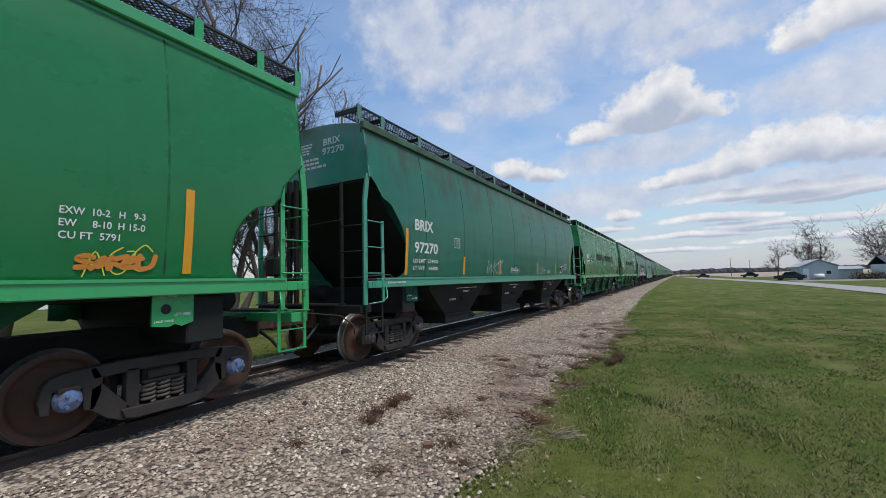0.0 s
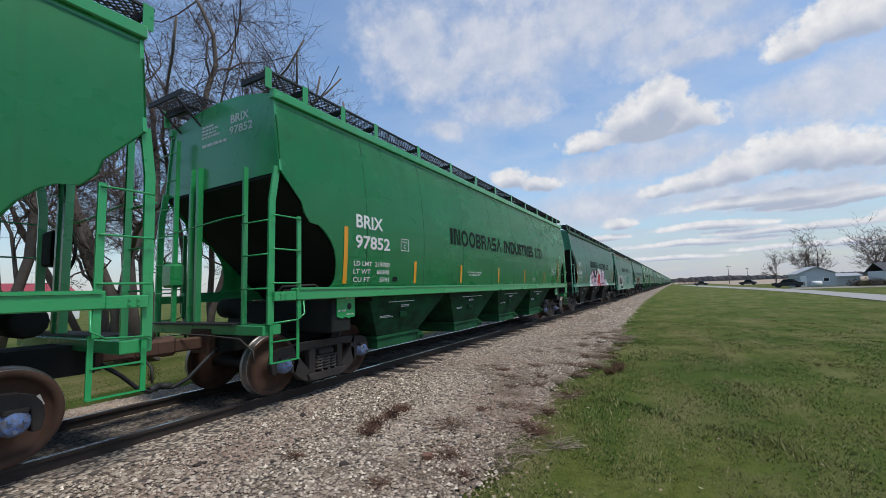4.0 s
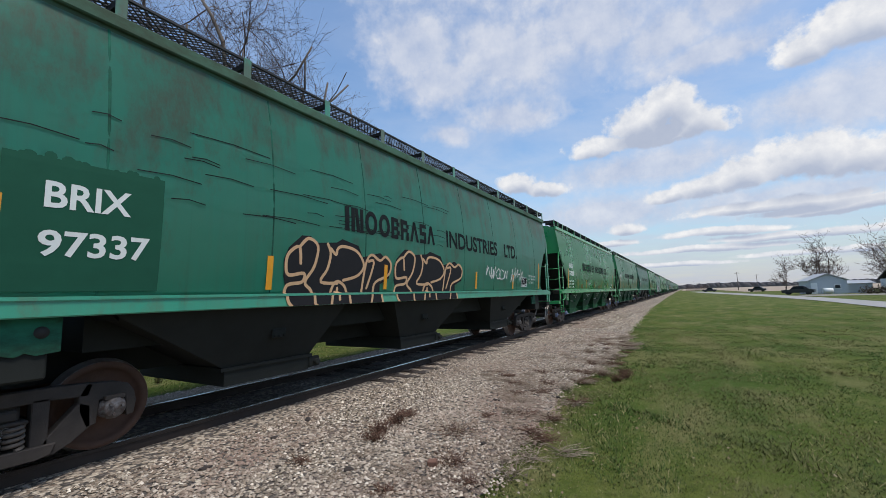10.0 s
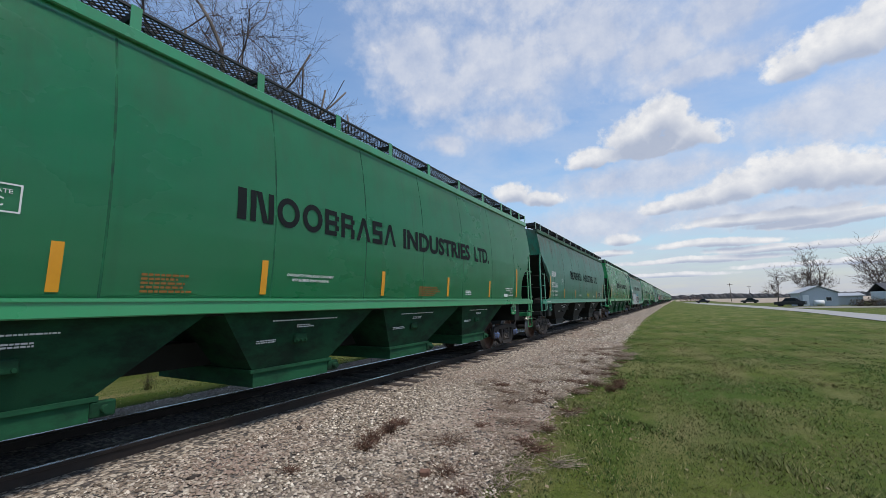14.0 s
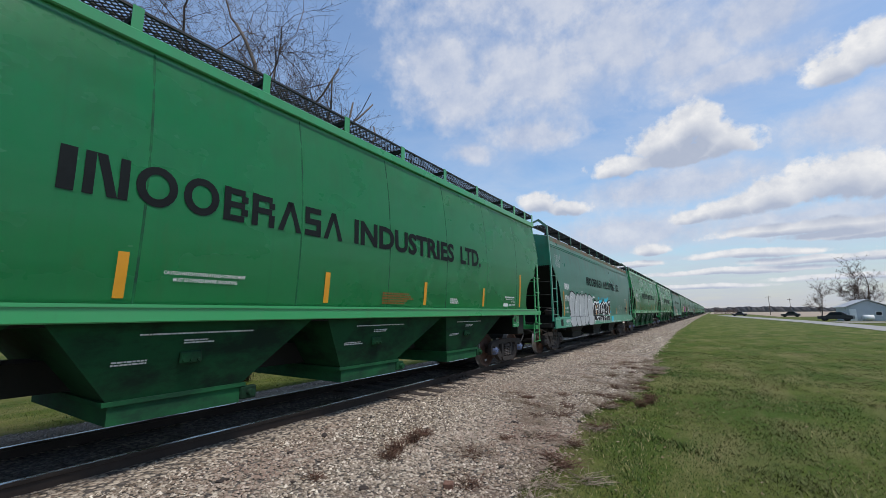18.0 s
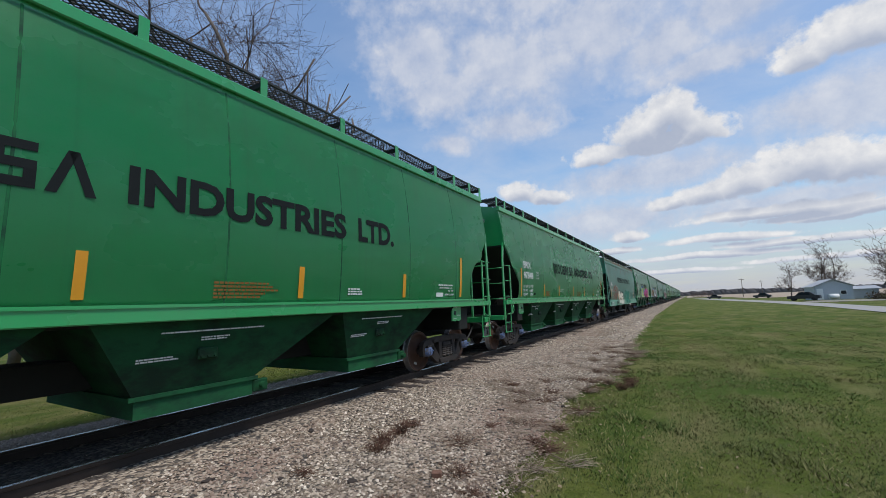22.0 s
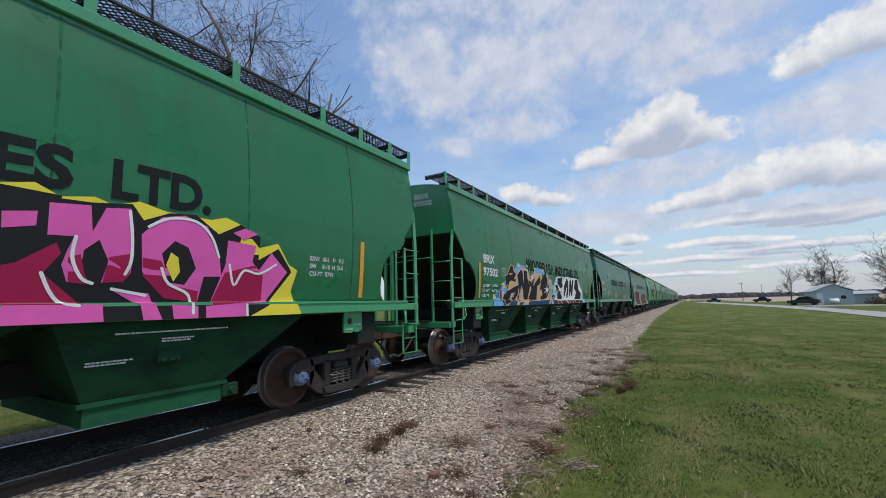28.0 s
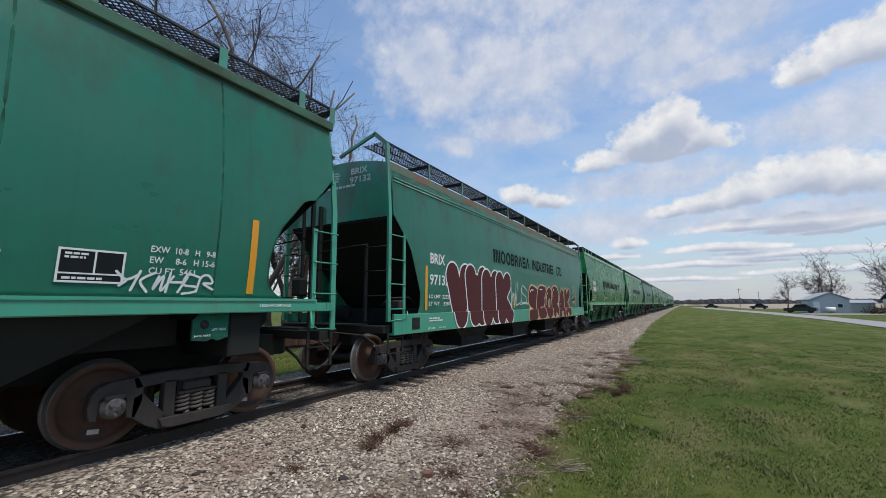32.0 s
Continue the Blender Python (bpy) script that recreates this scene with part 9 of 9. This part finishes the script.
def near_details():
    rnd = random.Random(12)
    RED, GREY = "reddish-brown dead weed in the ballast", "dry grey-brown weed stalks in the ballast"
    for x, y, r, h in ((2.86, 4.35, 0.24, 0.20), (2.82, 4.75, 0.22, 0.22), (2.95, 4.1, 0.20, 0.14), (2.78, 5.1, 0.16, 0.12)):
        weed_clump(x, y, r, h, 110, WEEDRED, rnd.random(), RED)
    for x, y in ((3.9, 3.1), (2.7, 3.2), (4.5, 3.6)):
        weed_clump(x, y, 0.16, 0.07, 60, WEEDRED, rnd.random(), RED)
    for cx, cy, n in ((2.8, 8.5, 5), (3.35, 8.2, 5), (3.5, 7.2, 4), (3.6, 12.0, 4), (3.55, 15.5, 5), (4.8, 5.1, 3), (4.2, 3.7, 3), (3.0, 3.1, 2)):
        for _ in range(n):
            weed_clump(cx + rnd.gauss(0, 0.28), cy + rnd.gauss(0, 0.45), rnd.uniform(0.16, 0.34), rnd.uniform(0.03, 0.08), 60, WEEDGREY if rnd.random() < 0.75 else WEEDRED, rnd.random(), GREY)
    for _ in range(90):
        y = rnd.uniform(3.6, 17)
        x = ballast_edge(y) - abs(rnd.gauss(0.0, 0.6)) + 0.15
        weed_clump(x, y, rnd.uniform(0.14, 0.38), rnd.uniform(0.03, 0.12), 60, WEEDGREY if rnd.random() < 0.7 else WEEDRED, rnd.random(), GREY)
    weed_clump(-5.0, 7.1, 0.42, 0.75, 320, BRUSH, 0.77, "dark leafless shrub on the lawn beyond the track")
    weed_clump(-4.4, 5.2, 0.18, 0.5, 40, BRUSH, 0.78, "thin dry sapling on the lawn beyond the track")
    for x, y in ((5.2, 9.3), (5.15, 9.7), (5.1, 8.9)):
        weed_clump(x, y, 0.2, 0.16, 90, WEEDRED, rnd.random(), RED)
    # a broken brick and a few dark clods
    bm = bmesh.new()
    box(bm, -0.05, 0.05, -0.045, 0.045, 0, 0.06, bevel=0.008)
    for v in bm.verts:
        v.co += Vector([0.008 * noise.noise(v.co * 30 + Vector((k * 7, 0, 0))) for k in range(3)])
    b = tagged(part("broken_brick", bm, BRICK), "small broken red brick on the ballast", "brick")
    b.matrix_basis = pose(4.0, 3.78, ground_z(4.0, 3.78) + 0.035, 0, 0, 25)
    shapes = []
    for v in range(3):
        bm = bmesh.new()
        bmesh.ops.create_icosphere(bm, subdivisions=1, radius=0.05)
        for p in bm.verts:
            p.co = Vector((p.co.x * (1.2 + 0.3 * v), p.co.y * 0.8, p.co.z * 0.4)) * (1 + 0.5 * noise.noise(p.co * 22 + Vector((v * 5, 0, 0))))
        shapes.append(mesh_of(bm, "clod", TIE))
    for x, y in ((1.55, 5.3), (1.62, 5.9), (1.5, 6.7), (1.46, 7.3), (4.42, 7.1), (4.5, 6.2), (3.3, 3.3), (2.6, 3.0), (1.7, 4.2), (1.5, 8.4), (2.0, 2.6), (4.2, 4.6), (3.6, 6.4), (1.9, 3.5)):
        ob = tagged(new("clod", shapes[rnd.randrange(3)]), "dark lump of dirt on the ballast", "clod", "clods on the ballast")
        ob.matrix_basis = pose(x, y, ground_z(x, y) + 0.05, 0, 0, rnd.uniform(0, 180)) @ Matrix.Scale(rnd.uniform(0.6, 1.2), 4)
    # fallen leaves on the lawn
    me = bpy.data.meshes.new("fallen_leaves")
    vs, fs = [], []
    for _ in range(420):
        y = rnd.uniform(2, 16)
        x = ballast_edge(y) + (rnd.gauss(0.1, 0.22) if rnd.random() < 0.5 else rnd.uniform(-0.4, 5.5) * rnd.random())
        a, s = rnd.uniform(0, math.tau), rnd.uniform(0.010, 0.024)
        z = ground_z(x, y) + 0.035
        k = len(vs)
        for q in range(5):
            t = a + q * math.tau / 5
            vs.append((x + s * math.cos(t) * (1.5 if q == 0 else 0.8), y + s * math.sin(t), z + rnd.uniform(-0.008, 0.015)))
        fs.append((k, k + 1, k + 2, k + 3, k + 4))
    me.from_pydata(vs, [], fs)
    me.materials.append(LEAF)
    tagged(new("fallen_leaves", me), "pale dry leaves scattered on the lawn", "leaves", kind="stuff")


scatter_stones()
scatter_grass()
near_details()

# ---- the train ----
# kind and paint (colour, age) of each car in order of passing
TEAL, GREEN, DEEP = (0.027, 0.255, 0.165), (0.018, 0.290, 0.085), (0.024, 0.255, 0.098)
TRAIN = [
    ("new", GREEN, 0.1), ("old", TEAL, 0.6), ("new", GREEN, 0.1), ("new", GREEN, 0.1), ("old", TEAL, 0.5), ("flat", TEAL, 0.6),
    ("old", TEAL, 0.7), ("new", GREEN, 0.1), ("new", DEEP, 0.2), ("old", TEAL, 0.7), ("new", GREEN, 0.15), ("flat", TEAL, 0.4),
    ("new", GREEN, 0.1), ("new", GREEN, 0.05), ("flat", TEAL, 0.7), ("new", DEEP, 0.2), ("new", DEEP, 0.3), ("old", TEAL, 0.4), ("flat", TEAL, 0.6),
    ("new", GREEN, 0.1), ("new", GREEN, 0.2), ("old", TEAL, 0.5), ("new", GREEN, 0.1), ("new", DEEP, 0.2), ("flat", TEAL, 0.5), ("new", GREEN, 0.1), ("old", TEAL, 0.4), ("new", GREEN, 0.1), ("new", GREEN, 0.2), ("old", TEAL, 0.5),
]
SPEED, FIRST = 10.07, 5.91 - 19.08
NUDGE = {3: 0.15, 4: 0.29, 5: 0.10, 6: -0.25, 10: 0.12, 13: -0.21, 11: 0.18, 16: 0.17, 18: -0.14}  # slack in the couplings
# small fittings left off the cars that stay far down the line
LITE_DROPS = {"rung", "bracket", "coil_spring", "brake_beam", "grab_iron", "vibrator_bracket", "gate_shaft", "air_hose", "uncoupling_lever", "handrail", "brake_valve", "weld_seams", "pull_hole", "bolster_end", "brake_gear_box", "air_reservoir", "brake_cylinder", "striker", "end_upright", "sill_step", "crossover_board"}
CARS = []


def build_train():
    protos, made, y = {}, [], FIRST
    for i, (kind, col, age) in enumerate(TRAIN):
        lite = i > 20
        if (kind, lite) not in protos:
            car = protos[kind, lite] = hopper_car(kind)
            car.matrix_basis = pose(0, y, 0)
            if lite:
                bpy.data.batch_remove([o for o in car.children_recursive if o.name.split(".")[0] in LITE_DROPS])
        else:
            car = copy_thing(protos[kind, lite], pose(0, y, 0))
        made.append(car)
        CARS.append((car, y + NUDGE.get(i, 0.0)))
        y += KINDS[kind]["pitch"]
    for i, (car, (kind, col, age)) in enumerate(zip(made, TRAIN)):
        for o in car.children_recursive:
            o.color = (*col, age)
            if o.name.startswith("bearing_cap"):
                o.color = (*((0.10, 0.17, 0.36) if kind == "new" else (0.05, 0.035, 0.03)), 1)
        if i == 13:  # outlets and stripes of this one stand further back
            for o in car.children:
                if o.name.startswith("hopper_bay") or (o.name.startswith("reflector_stripe") and o.data.vertices[0].co.y > 2):
                    o.location.y += 0.45
        mark_car(car, kind, NUMBERS[i] if i < len(NUMBERS) else "", i)
        graffiti(i, car, kind)
        large_pieces(i, car, kind)
        tone = {"new": "bright green", "old": "weathered teal-green", "flat": "weathered teal-green flat-sided"}[kind]
        painted = " with graffiti" if i in (4, 5, 6, 11, 14, 15, 16, 17, 18) else ""
        tagged(car, f"{tone} covered hopper railway car{painted} rolling on rails", "railway car", "cars of the train")


def motions():
    for car, y in CARS:
        walk(car, [(t, pose(0, y - SPEED * t, 0)) for t in (0, 8, 16, 24, 32)])
    # wheels roll without slip while their car is near; they rest where they are too far off to tell
    spin = math.degrees(SPEED / 0.457)
    for car, y in CARS[:20]:
        t0, t1 = max(0.0, (y - 70) / SPEED), min(32.0, (y + 22) / SPEED)
        n = max(2, math.ceil((t1 - t0) * spin / 84))
        turns = [(t0 + (t1 - t0) * k / n, spin * (t1 - t0) * k / n) for k in range(n + 1)]
        if t0 > 0.1:
            turns.insert(0, (0.0, 0.0))
        if t1 < 31.9:
            turns.append((32.0, turns[-1][1]))
        for ax in [o for o in car.children if o.name.startswith("wheelset")]:
            u = ax.location.y
            walk(ax, [(t, pose(0, u, 0.457, a)) for t, a in turns])


build_train()
motions()
